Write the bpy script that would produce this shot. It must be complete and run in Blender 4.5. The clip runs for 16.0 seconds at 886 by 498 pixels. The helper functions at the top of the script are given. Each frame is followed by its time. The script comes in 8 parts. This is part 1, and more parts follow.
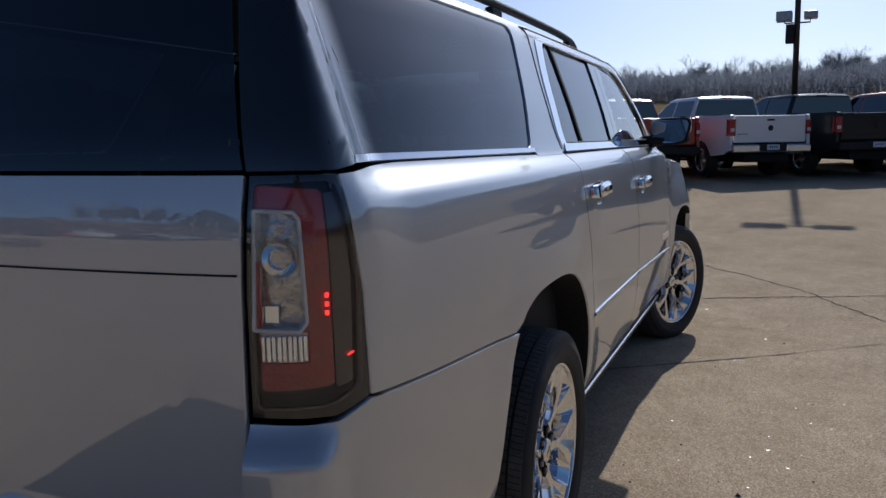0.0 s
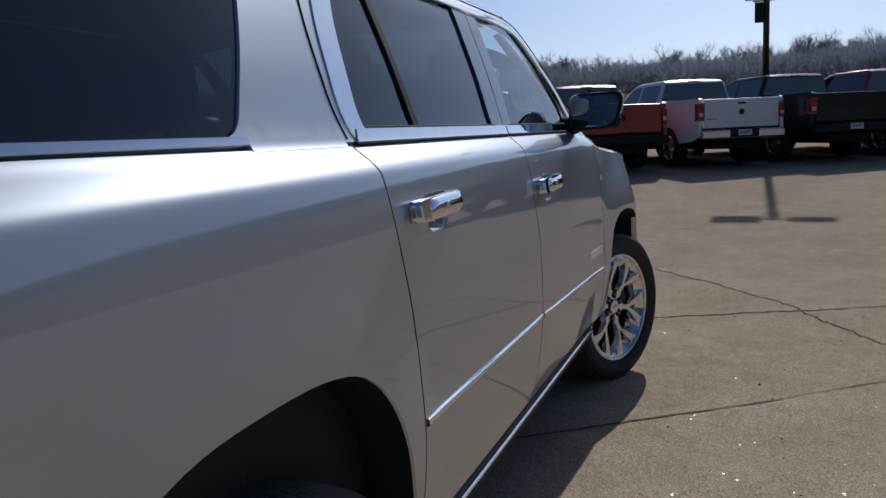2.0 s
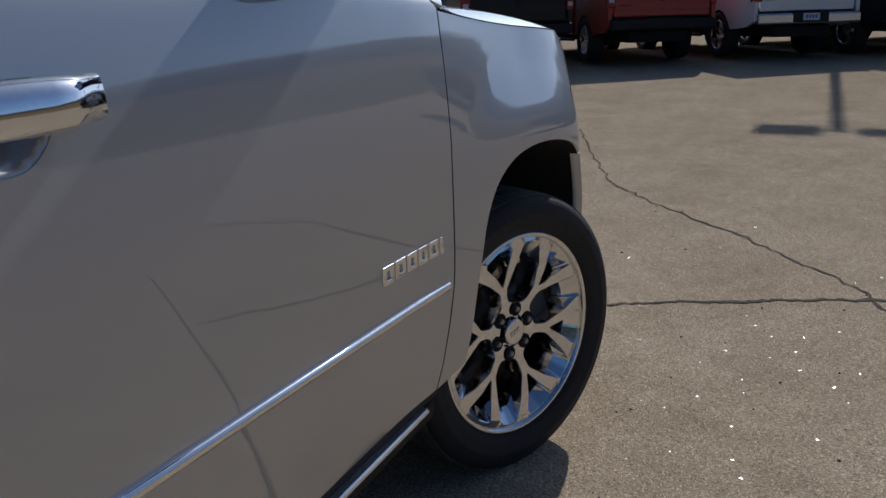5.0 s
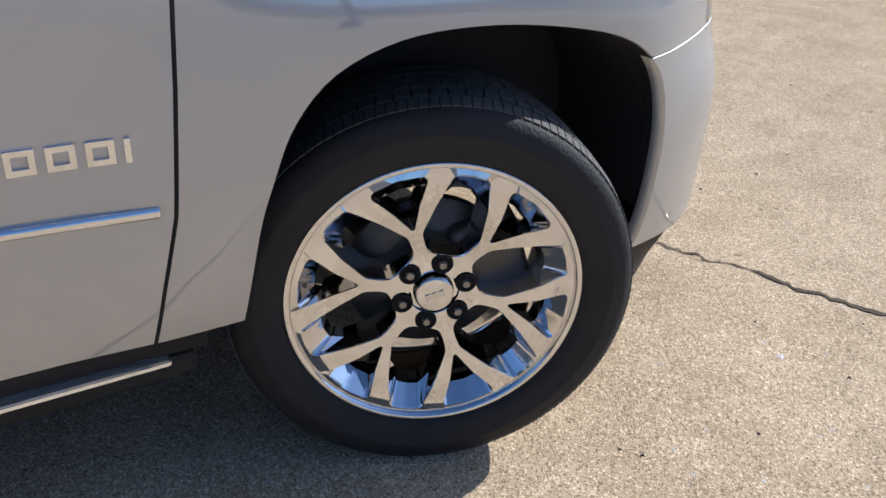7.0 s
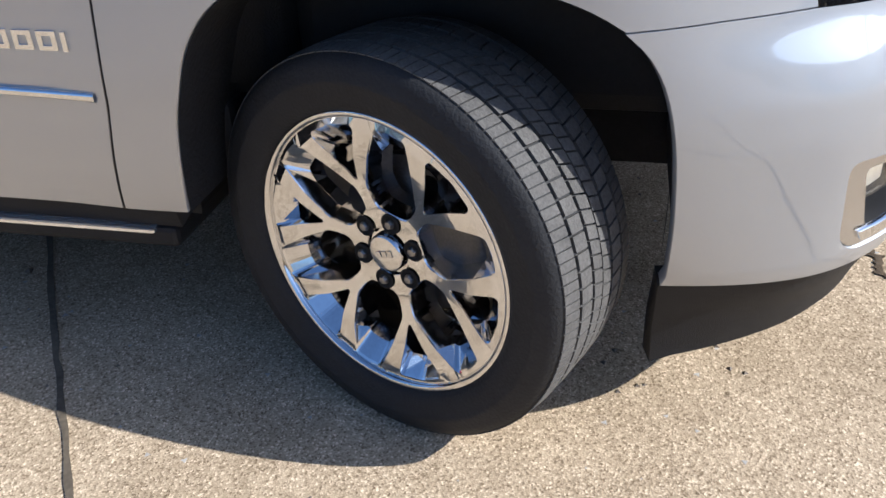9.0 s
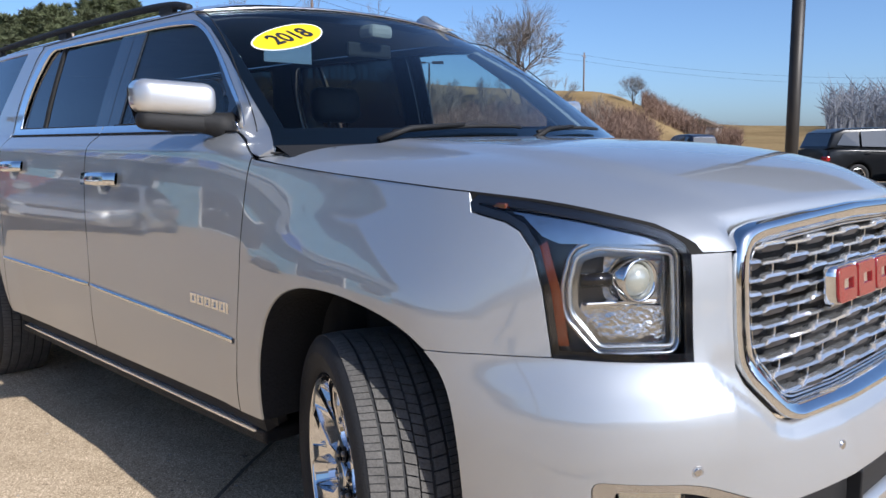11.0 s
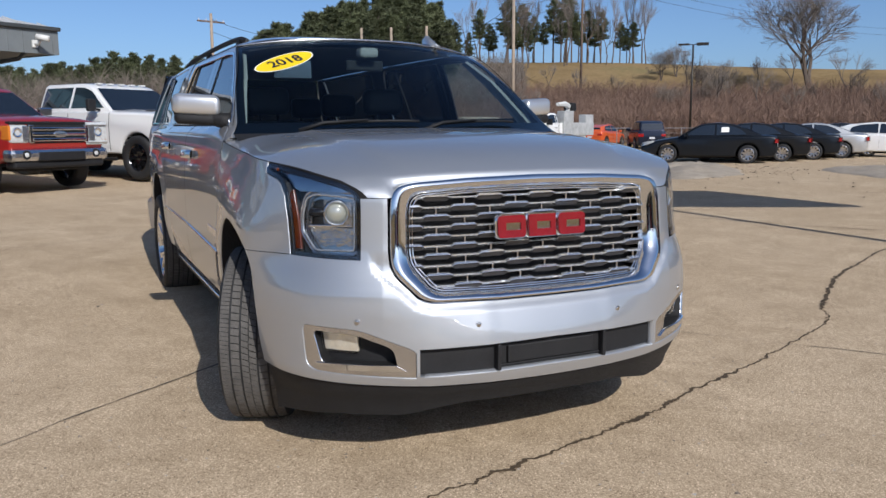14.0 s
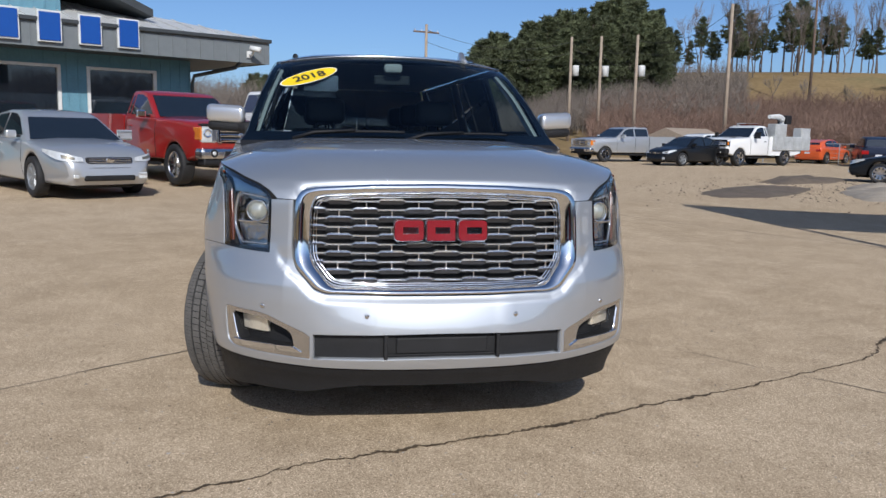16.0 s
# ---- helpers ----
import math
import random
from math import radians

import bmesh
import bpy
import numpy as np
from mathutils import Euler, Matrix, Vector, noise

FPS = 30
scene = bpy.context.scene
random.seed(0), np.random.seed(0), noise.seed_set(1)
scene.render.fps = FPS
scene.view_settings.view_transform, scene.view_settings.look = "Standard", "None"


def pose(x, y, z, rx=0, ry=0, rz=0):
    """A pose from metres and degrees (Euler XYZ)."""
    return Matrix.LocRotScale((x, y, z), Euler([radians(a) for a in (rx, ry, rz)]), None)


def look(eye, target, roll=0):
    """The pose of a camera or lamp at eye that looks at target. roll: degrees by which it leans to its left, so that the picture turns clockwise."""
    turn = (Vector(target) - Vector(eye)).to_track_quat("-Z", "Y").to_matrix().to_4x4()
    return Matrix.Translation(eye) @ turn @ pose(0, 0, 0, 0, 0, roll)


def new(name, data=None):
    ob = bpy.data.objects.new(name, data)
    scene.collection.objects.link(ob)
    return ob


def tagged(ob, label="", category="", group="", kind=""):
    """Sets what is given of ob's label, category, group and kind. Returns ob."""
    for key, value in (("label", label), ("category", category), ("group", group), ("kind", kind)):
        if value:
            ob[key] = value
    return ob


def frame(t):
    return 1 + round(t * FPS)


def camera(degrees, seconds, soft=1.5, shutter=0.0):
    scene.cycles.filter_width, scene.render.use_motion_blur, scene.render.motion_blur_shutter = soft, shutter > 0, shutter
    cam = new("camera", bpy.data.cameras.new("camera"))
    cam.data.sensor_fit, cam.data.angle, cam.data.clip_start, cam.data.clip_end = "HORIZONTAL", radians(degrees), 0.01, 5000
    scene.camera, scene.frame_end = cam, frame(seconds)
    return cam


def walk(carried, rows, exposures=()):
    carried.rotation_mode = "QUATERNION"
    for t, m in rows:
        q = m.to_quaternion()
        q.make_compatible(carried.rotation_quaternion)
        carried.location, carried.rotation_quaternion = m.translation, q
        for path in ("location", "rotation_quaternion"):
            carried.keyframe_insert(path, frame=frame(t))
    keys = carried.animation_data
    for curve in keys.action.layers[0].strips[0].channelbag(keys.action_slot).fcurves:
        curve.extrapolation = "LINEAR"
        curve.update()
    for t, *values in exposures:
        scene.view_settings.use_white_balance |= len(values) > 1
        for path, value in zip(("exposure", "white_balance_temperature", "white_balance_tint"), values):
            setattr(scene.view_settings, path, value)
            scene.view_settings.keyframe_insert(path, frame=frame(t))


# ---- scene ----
cam = camera(57.5, 16.0)
PATH = [
    (0, (1.652, -5.77, 1.392), (0.892, -3.94, 1.12), -0.9),
    (0.5, (1.692, -5.441, 1.37), (0.946, -3.605, 1.099), -1.7),
    (1, (1.677, -5.094, 1.35), (0.934, -3.257, 1.081), -2.2),
    (1.5, (1.652, -4.739, 1.35), (0.923, -2.897, 1.076), -2.2),
    (2, (1.691, -4.337, 1.349), (0.976, -2.491, 1.064), -2.6),
    (2.5, (1.661, -3.922, 1.318), (0.951, -2.074, 1.032), -2.5),
    (3, (1.667, -3.547, 1.306), (0.954, -1.701, 1.019), -2.8),
    (3.5, (1.666, -3.118, 1.299), (0.937, -1.281, 0.992), -2.8),
    (4, (1.602, -2.702, 1.292), (0.871, -0.868, 0.975), -2.5),
    (4.5, (1.666, -2.368, 1.286), (0.915, -0.553, 0.908), -2.8),
    (5, (1.709, -2.012, 1.227), (0.903, -0.266, 0.678), -1.7),
    (7.5, (2.142, -0.472, 1.197), (0.548, 0.176, 0.177), 2.2),
    (8, (2.168, -0.18, 1.181), (0.471, 0.058, 0.149), -1.2),
    (8.5, (2.256, 0.127, 1.174), (0.545, 0.027, 0.144), -2.2),
    (9, (2.243, 0.399, 1.156), (0.57, 0.011, 0.131), -2.5),
    (9.5, (2.18, 0.674, 1.186), (0.499, 0.064, 0.291), 0.2),
    (10, (2.225, 1.003, 1.239), (0.563, 0.022, 0.715), -1.0),
    (12.5, (2.323, 2.836, 1.306), (1.263, 1.164, 1.021), -2.1),
    (13, (2.223, 3.173, 1.299), (1.229, 1.464, 1.0), -1.1),
    (13.5, (1.991, 3.475, 1.298), (1.085, 1.717, 0.996), -0.6),
    (14, (1.721, 3.743, 1.315), (0.882, 1.952, 1.016), -0.2),
    (14.5, (1.5, 4.011, 1.329), (0.766, 2.174, 1.029), 1.0),
    (15, (1.166, 4.157, 1.331), (0.576, 2.269, 1.034), 1.0),
    (15.5, (0.875, 4.322, 1.325), (0.458, 2.386, 1.04), 1.0),
    (16, (0.592, 4.433, 1.346), (0.25, 2.484, 1.062), 1.2),
]
# the clip's camera darkens towards the sun and opens up beside and ahead of the car
EXPOSURE = [(0.0, -0.50, 5350, 9), (1.5, -0.71, 5300, 9), (3.0, -0.84, 5300, 8), (4.2, -0.94, 5350, 8), (5.0, -0.72, 5350, 8), (6.2, 0.20, 5400, 8), (7.3, 0.72, 5450, 8), (9.0, 0.84, 5450, 8), (10.2, 0.78, 5500, 9), (12.5, 0.22, 5800, 9), (16.0, 0.02, 5600, 8)]
walk(cam, [(t, look(eye, aim, roll)) for t, eye, aim, roll in PATH], EXPOSURE)

# world: clear late-winter sky, low sun ahead of the car
SUN_TO = Vector((-0.005, -1.43, -1.0)).normalized()
world = bpy.data.worlds.new("sky")
scene.world = world
world.use_nodes = True
wn = world.node_tree
sky = wn.nodes.new("ShaderNodeTexSky")
sky.sky_type, sky.sun_disc = "NISHITA", False
sky.sun_elevation, sky.sun_rotation = radians(35), radians(0.2)
sky.altitude, sky.air_density, sky.dust_density, sky.ozone_density = 1200, 0.8, 3.6, 3.2
wn.links.new(sky.outputs[0], wn.nodes["Background"].inputs[0])
wn.nodes["Background"].inputs[1].default_value = 0.102
sun = new("sun", bpy.data.lights.new("sun", "SUN"))
sun.data.energy, sun.data.angle, sun.data.color = 4.45, radians(0.53), (1.0, 0.89, 0.76)
sun.matrix_world = look((0, 0, 0), SUN_TO)


# ---------------------------------------------------------------- materials
def mat(name, col, rough=0.5, metal=0.0, vary=0.0, scale=8.0, bump=0.0, bump_scale=60.0, coat=0.0, spec=0.5, rvary=0.0, random_tint=0.0):
    """A principled material with two scales of colour variation and a fine bump."""
    m = bpy.data.materials.new(name)
    m.use_nodes = True
    n, l = m.node_tree.nodes, m.node_tree.links
    b = n["Principled BSDF"]
    b.inputs["Base Color"].default_value = (*col, 1)
    b.inputs["Roughness"].default_value = rough
    b.inputs["Metallic"].default_value = metal
    b.inputs["Coat Weight"].default_value = coat
    b.inputs["Coat Roughness"].default_value = 0.02
    b.inputs["Specular IOR Level"].default_value = spec
    tc = n.new("ShaderNodeTexCoord")
    if vary > 0 or random_tint > 0 or rvary > 0:
        a, c = n.new("ShaderNodeTexNoise"), n.new("ShaderNodeTexNoise")
        a.inputs["Scale"].default_value, c.inputs["Scale"].default_value = scale, scale * 9
        a.inputs["Detail"].default_value = c.inputs["Detail"].default_value = 4
        l.new(tc.outputs["Object"], a.inputs["Vector"])
        l.new(tc.outputs["Object"], c.inputs["Vector"])
        add = n.new("ShaderNodeMath")
        add.operation = "ADD"
        l.new(a.outputs["Fac"], add.inputs[0])
        l.new(c.outputs["Fac"], add.inputs[1])
        mr = n.new("ShaderNodeMapRange")
        mr.inputs["From Min"].default_value, mr.inputs["From Max"].default_value = 0.6, 1.4
        mr.inputs["To Min"].default_value, mr.inputs["To Max"].default_value = 1 - vary, 1 + vary
        l.new(add.outputs[0], mr.inputs["Value"])
        src = mr.outputs[0]
        if random_tint > 0:
            oi = n.new("ShaderNodeObjectInfo")
            m2 = n.new("ShaderNodeMapRange")
            m2.inputs["To Min"].default_value, m2.inputs["To Max"].default_value = 1 - random_tint, 1 + random_tint
            l.new(oi.outputs["Random"], m2.inputs["Value"])
            mu = n.new("ShaderNodeMath")
            mu.operation = "MULTIPLY"
            l.new(src, mu.inputs[0])
            l.new(m2.outputs[0], mu.inputs[1])
            src = mu.outputs[0]
        hs = n.new("ShaderNodeHueSaturation")
        hs.inputs["Color"].default_value = (*col, 1)
        l.new(src, hs.inputs["Value"])
        l.new(hs.outputs[0], b.inputs["Base Color"])
        if rvary > 0:
            m3 = n.new("ShaderNodeMapRange")
            m3.inputs["From Min"].default_value, m3.inputs["From Max"].default_value = 0.3, 0.7
            m3.inputs["To Min"].default_value, m3.inputs["To Max"].default_value = rough - rvary, rough + rvary
            l.new(a.outputs["Fac"], m3.inputs["Value"])
            l.new(m3.outputs[0], b.inputs["Roughness"])
    if bump > 0:
        t = n.new("ShaderNodeTexNoise")
        t.inputs["Scale"].default_value, t.inputs["Detail"].default_value = bump_scale, 5
        l.new(tc.outputs["Object"], t.inputs["Vector"])
        bp = n.new("ShaderNodeBump")
        bp.inputs["Strength"].default_value, bp.inputs["Distance"].default_value = bump, 0.01
        l.new(t.outputs["Fac"], bp.inputs["Height"])
        l.new(bp.outputs[0], b.inputs["Normal"])
    return m


def glass(name, tint, rough=0.0, ior=1.5):
    """Thin pane: tinted see-through, with mirror gloss by Fresnel."""
    m = bpy.data.materials.new(name)
    m.use_nodes = True
    n, l = m.node_tree.nodes, m.node_tree.links
    n.remove(n["Principled BSDF"])
    tr, gl, fr, mx = (n.new("ShaderNode" + k) for k in ("BsdfTransparent", "BsdfGlossy", "LayerWeight", "MixShader"))
    tr.inputs[0].default_value = (*tint, 1)
    gl.inputs["Roughness"].default_value = rough
    gl.inputs[0].default_value = (0.95, 0.97, 1, 1)
    fr.inputs[0].default_value = 0.5
    r0 = ((ior - 1) / (ior + 1)) ** 2
    pw, ma = n.new("ShaderNodeMath"), n.new("ShaderNodeMath")
    pw.operation, ma.operation = "POWER", "MULTIPLY_ADD"
    pw.inputs[1].default_value, ma.inputs[1].default_value, ma.inputs[2].default_value = 5.0, 1 - r0, r0
    l.new(fr.outputs["Facing"], pw.inputs[0])
    l.new(pw.outputs[0], ma.inputs[0])
    l.new(ma.outputs[0], mx.inputs[0])
    l.new(tr.outputs[0], mx.inputs[1])
    l.new(gl.outputs[0], mx.inputs[2])
    l.new(mx.outputs[0], n["Material Output"].inputs[0])
    return m


def car_paint(name, col, metal, rough=0.34, flake=0.10):
    """Metallic lacquer: fine flake variation under a clear coat."""
    m = mat(name, col, rough, metal, coat=1.0)
    n, l = m.node_tree.nodes, m.node_tree.links
    b = n["Principled BSDF"]
    tc = n.new("ShaderNodeTexCoord")
    v = n.new("ShaderNodeTexNoise")
    v.inputs["Scale"].default_value, v.inputs["Detail"].default_value = 900, 2
    l.new(tc.outputs["Object"], v.inputs["Vector"])
    bp = n.new("ShaderNodeBump")
    bp.inputs["Strength"].default_value, bp.inputs["Distance"].default_value = flake, 0.0006
    l.new(v.outputs["Fac"], bp.inputs["Height"])
    l.new(bp.outputs[0], b.inputs["Normal"])
    dust = n.new("ShaderNodeTexNoise")
    dust.inputs["Scale"].default_value, dust.inputs["Detail"].default_value = 2.5, 6
    l.new(tc.outputs["Object"], dust.inputs["Vector"])
    cr = n.new("ShaderNodeMapRange")
    cr.inputs["From Min"].default_value, cr.inputs["From Max"].default_value = 0.35, 0.7
    cr.inputs["To Min"].default_value, cr.inputs["To Max"].default_value = 0.008, 0.040
    l.new(dust.outputs["Fac"], cr.inputs["Value"])
    l.new(cr.outputs[0], b.inputs["Coat Roughness"])
    return m


M = {}
M["silver"] = car_paint("silver_metallic_paint", (0.385, 0.402, 0.425), 0.66, 0.49)
M["silver"].node_tree.nodes["Principled BSDF"].inputs["Coat IOR"].default_value = 2.2
M["white_paint"] = car_paint("white_paint", (0.72, 0.72, 0.71), 0.0, 0.4, 0.02)
M["red_paint"] = car_paint("red_paint", (0.30, 0.013, 0.010), 0.15, 0.35, 0.05)
M["bright_red_paint"] = car_paint("bright_red_paint", (0.31, 0.018, 0.012), 0.1, 0.35, 0.05)
M["black_paint"] = car_paint("black_paint", (0.010, 0.011, 0.013), 0.1, 0.3, 0.04)
M["slate_paint"] = car_paint("slate_paint", (0.014, 0.017, 0.022), 0.5, 0.32, 0.06)
M["grey_paint"] = car_paint("grey_paint", (0.50, 0.51, 0.52), 0.6, 0.38, 0.06)
M["orange_paint"] = car_paint("orange_paint", (0.62, 0.10, 0.02), 0.1, 0.35, 0.03)
M["navy_paint"] = car_paint("navy_paint", (0.015, 0.02, 0.04), 0.4, 0.3, 0.05)
M["chrome"] = mat("chrome", (0.78, 0.79, 0.80), 0.06, 1.0, vary=0.05, scale=20)
M["satin_chrome"] = mat("satin_chrome", (0.62, 0.62, 0.63), 0.22, 1.0, vary=0.06, scale=20)
M["rim_chrome"] = mat("rim_chrome", (0.72, 0.72, 0.73), 0.08, 1.0, vary=0.06, scale=14, rvary=0.04)
M["rubber"] = mat("tyre_rubber", (0.012, 0.012, 0.013), 0.72, vary=0.35, scale=14, bump=0.25, bump_scale=160)
M["tread"] = mat("tyre_tread_rubber", (0.085, 0.080, 0.074), 0.85, vary=0.4, scale=20, bump=0.3, bump_scale=140)
M["plastic"] = mat("black_plastic", (0.013, 0.013, 0.014), 0.6, vary=0.25, scale=12, bump=0.25, bump_scale=400, spec=0.3)
M["liner"] = mat("wheel_house_felt", (0.010, 0.010, 0.011), 0.9, vary=0.3, scale=10, bump=0.4, bump_scale=90)
M["gloss_black"] = mat("gloss_black", (0.006, 0.006, 0.007), 0.08, coat=0.6, vary=0.1)
M["seam"] = mat("seam_black", (0.004, 0.004, 0.004), 0.8, vary=0.2)
M["dark_glass"] = glass("privacy_glass", (0.035, 0.042, 0.048), 0.0, 1.68)
M["front_glass"] = glass("front_door_glass", (0.84, 0.91, 0.92), 0.0, 1.45)
M["windscreen"] = glass("windscreen_glass", (0.58, 0.68, 0.70), 0.0, 1.40)
M["lens"] = glass("lamp_lens", (0.92, 0.93, 0.94))
M["amber"] = mat("amber_reflector", (0.085, 0.016, 0.003), 0.2, coat=0.8, vary=0.2, scale=60)
M["red_lamp"] = mat("red_lamp_plastic", (0.30, 0.008, 0.008), 0.2, coat=0.8, vary=0.2, scale=60)
M["reflector"] = mat("lamp_reflector", (0.80, 0.80, 0.79), 0.34, 0.55, vary=0.15, scale=60, bump=0.5, bump_scale=120)
M["led"] = mat("led_guide", (0.50, 0.52, 0.54), 0.22, 0.75, vary=0.05, scale=40, coat=0.3)
M["cabin"] = mat("dark_trim", (0.012, 0.012, 0.013), 0.75, vary=0.3, scale=9, bump=0.2, bump_scale=200)
M["leather"] = mat("black_leather", (0.022, 0.021, 0.021), 0.55, vary=0.25, scale=9, bump=0.3, bump_scale=180)
M["light_trim"] = mat("pale_trim", (0.36, 0.35, 0.33), 0.8, vary=0.12, scale=9)
M["yellow"] = mat("yellow_sticker", (0.80, 0.56, 0.0), 0.45, vary=0.05, scale=12)
M["white_vinyl"] = mat("white_vinyl", (0.78, 0.78, 0.75), 0.45, vary=0.05, scale=12)
M["ink"] = mat("black_ink", (0.010, 0.012, 0.030), 0.5, vary=0.1)
M["badge_red"] = mat("badge_red", (0.18, 0.004, 0.008), 0.25, coat=0.8, vary=0.15, scale=30)
M["mirror"] = mat("mirror_glass", (0.80, 0.82, 0.84), 0.01, 1.0)
M["plate"] = mat("plate_white", (0.55, 0.56, 0.60), 0.5, vary=0.15, scale=20)
M["steel"] = mat("galvanised_steel", (0.33, 0.34, 0.35), 0.45, 0.7, vary=0.2, scale=10)
M["bronze_pole"] = mat("dark_bronze_pole", (0.030, 0.026, 0.022), 0.5, 0.3, vary=0.2, scale=6)
M["wood_pole"] = mat("utility_pole_wood", (0.30, 0.24, 0.18), 0.85, vary=0.25, scale=3, bump=0.4, bump_scale=30)
M["dark_wood_pole"] = mat("dark_pole_wood", (0.13, 0.09, 0.065), 0.85, vary=0.25, scale=3)
M["siding"] = mat("blue_wood_siding", (0.115, 0.24, 0.31), 0.75, vary=0.16, scale=3, bump=0.3, bump_scale=50)
M["fascia"] = mat("grey_metal_fascia", (0.17, 0.185, 0.19), 0.55, 0.2, vary=0.12, scale=4)
M["fascia_dark"] = mat("dark_gutter", (0.05, 0.055, 0.058), 0.5, 0.2, vary=0.15, scale=5)
M["roof_metal"] = mat("pale_metal_roof", (0.60, 0.60, 0.58), 0.5, 0.3, vary=0.12, scale=3)
M["sign_blue"] = mat("sign_blue", (0.010, 0.065, 0.30), 0.4, vary=0.08, scale=6)
M["soil"] = mat("gravel_soil", (0.12, 0.092, 0.066), 0.95, vary=0.35, scale=2.5, bump=0.9, bump_scale=14)
M["gravel"] = mat("pale_gravel", (0.31, 0.265, 0.205), 0.95, vary=0.3, scale=4, bump=1.0, bump_scale=22)
M["bark"] = mat("bark", (0.115, 0.090, 0.072), 0.95, vary=0.3, scale=4)
M["twig"] = mat("grey_twigs", (0.17, 0.142, 0.118), 0.95, vary=0.3, scale=1.0)
M["brush"] = mat("reddish_brush", (0.175, 0.112, 0.082), 0.95, vary=0.4, scale=0.25)
M["signal_amber"] = mat("amber_lamp_lens", (0.55, 0.17, 0.015), 0.15, coat=0.8, vary=0.2, scale=40)
M["needles"] = mat("pine_needles", (0.085, 0.098, 0.044), 0.8, vary=0.5, scale=0.6, random_tint=0.25)
# bare wood with pale blue distance haze put into its colour
M["hazed_wood"] = mat("far_bare_wood", (0.24, 0.25, 0.28), 0.95, vary=0.35, scale=0.08)
wf = M["hazed_wood"].node_tree
# translucent share lifts backlit stems towards the haze tone
haze_lift = wf.nodes.new("ShaderNodeBsdfTranslucent")
haze_lift.inputs[0].default_value = (0.26, 0.275, 0.31, 1)
haze_mix = wf.nodes.new("ShaderNodeMixShader")
haze_mix.inputs[0].default_value = 0.5
wf.links.new(wf.nodes["Principled BSDF"].outputs[0], haze_mix.inputs[1])
wf.links.new(haze_lift.outputs[0], haze_mix.inputs[2])
wf.links.new(haze_mix.outputs[0], wf.nodes["Material Output"].inputs[0])
for dark in ("black_paint", "navy_paint", "slate_paint"):
    M[dark].node_tree.nodes["Principled BSDF"].inputs["Coat Weight"].default_value = 0.25
    M[dark].node_tree.nodes["Principled BSDF"].inputs["Specular IOR Level"].default_value = 0.25
M["grille_chrome"] = mat("grille_chrome", (0.84, 0.85, 0.86), 0.17, 0.85, vary=0.08, scale=30)
M["white_box"] = mat("white_enamel", (0.62, 0.62, 0.60), 0.5, vary=0.12, scale=6)
M["wire"] = mat("cable_black", (0.02, 0.02, 0.02), 0.7)
M["crack"] = mat("crack_filler", (0.070, 0.047, 0.024), 0.95, vary=0.5, scale=9, bump=0.8, bump_scale=40)
M["joint"] = mat("joint_dirt", (0.12, 0.095, 0.065), 0.95, vary=0.5, scale=7)
M["line_yellow"] = mat("worn_yellow_line", (0.42, 0.34, 0.14), 0.9, vary=0.3, scale=6)


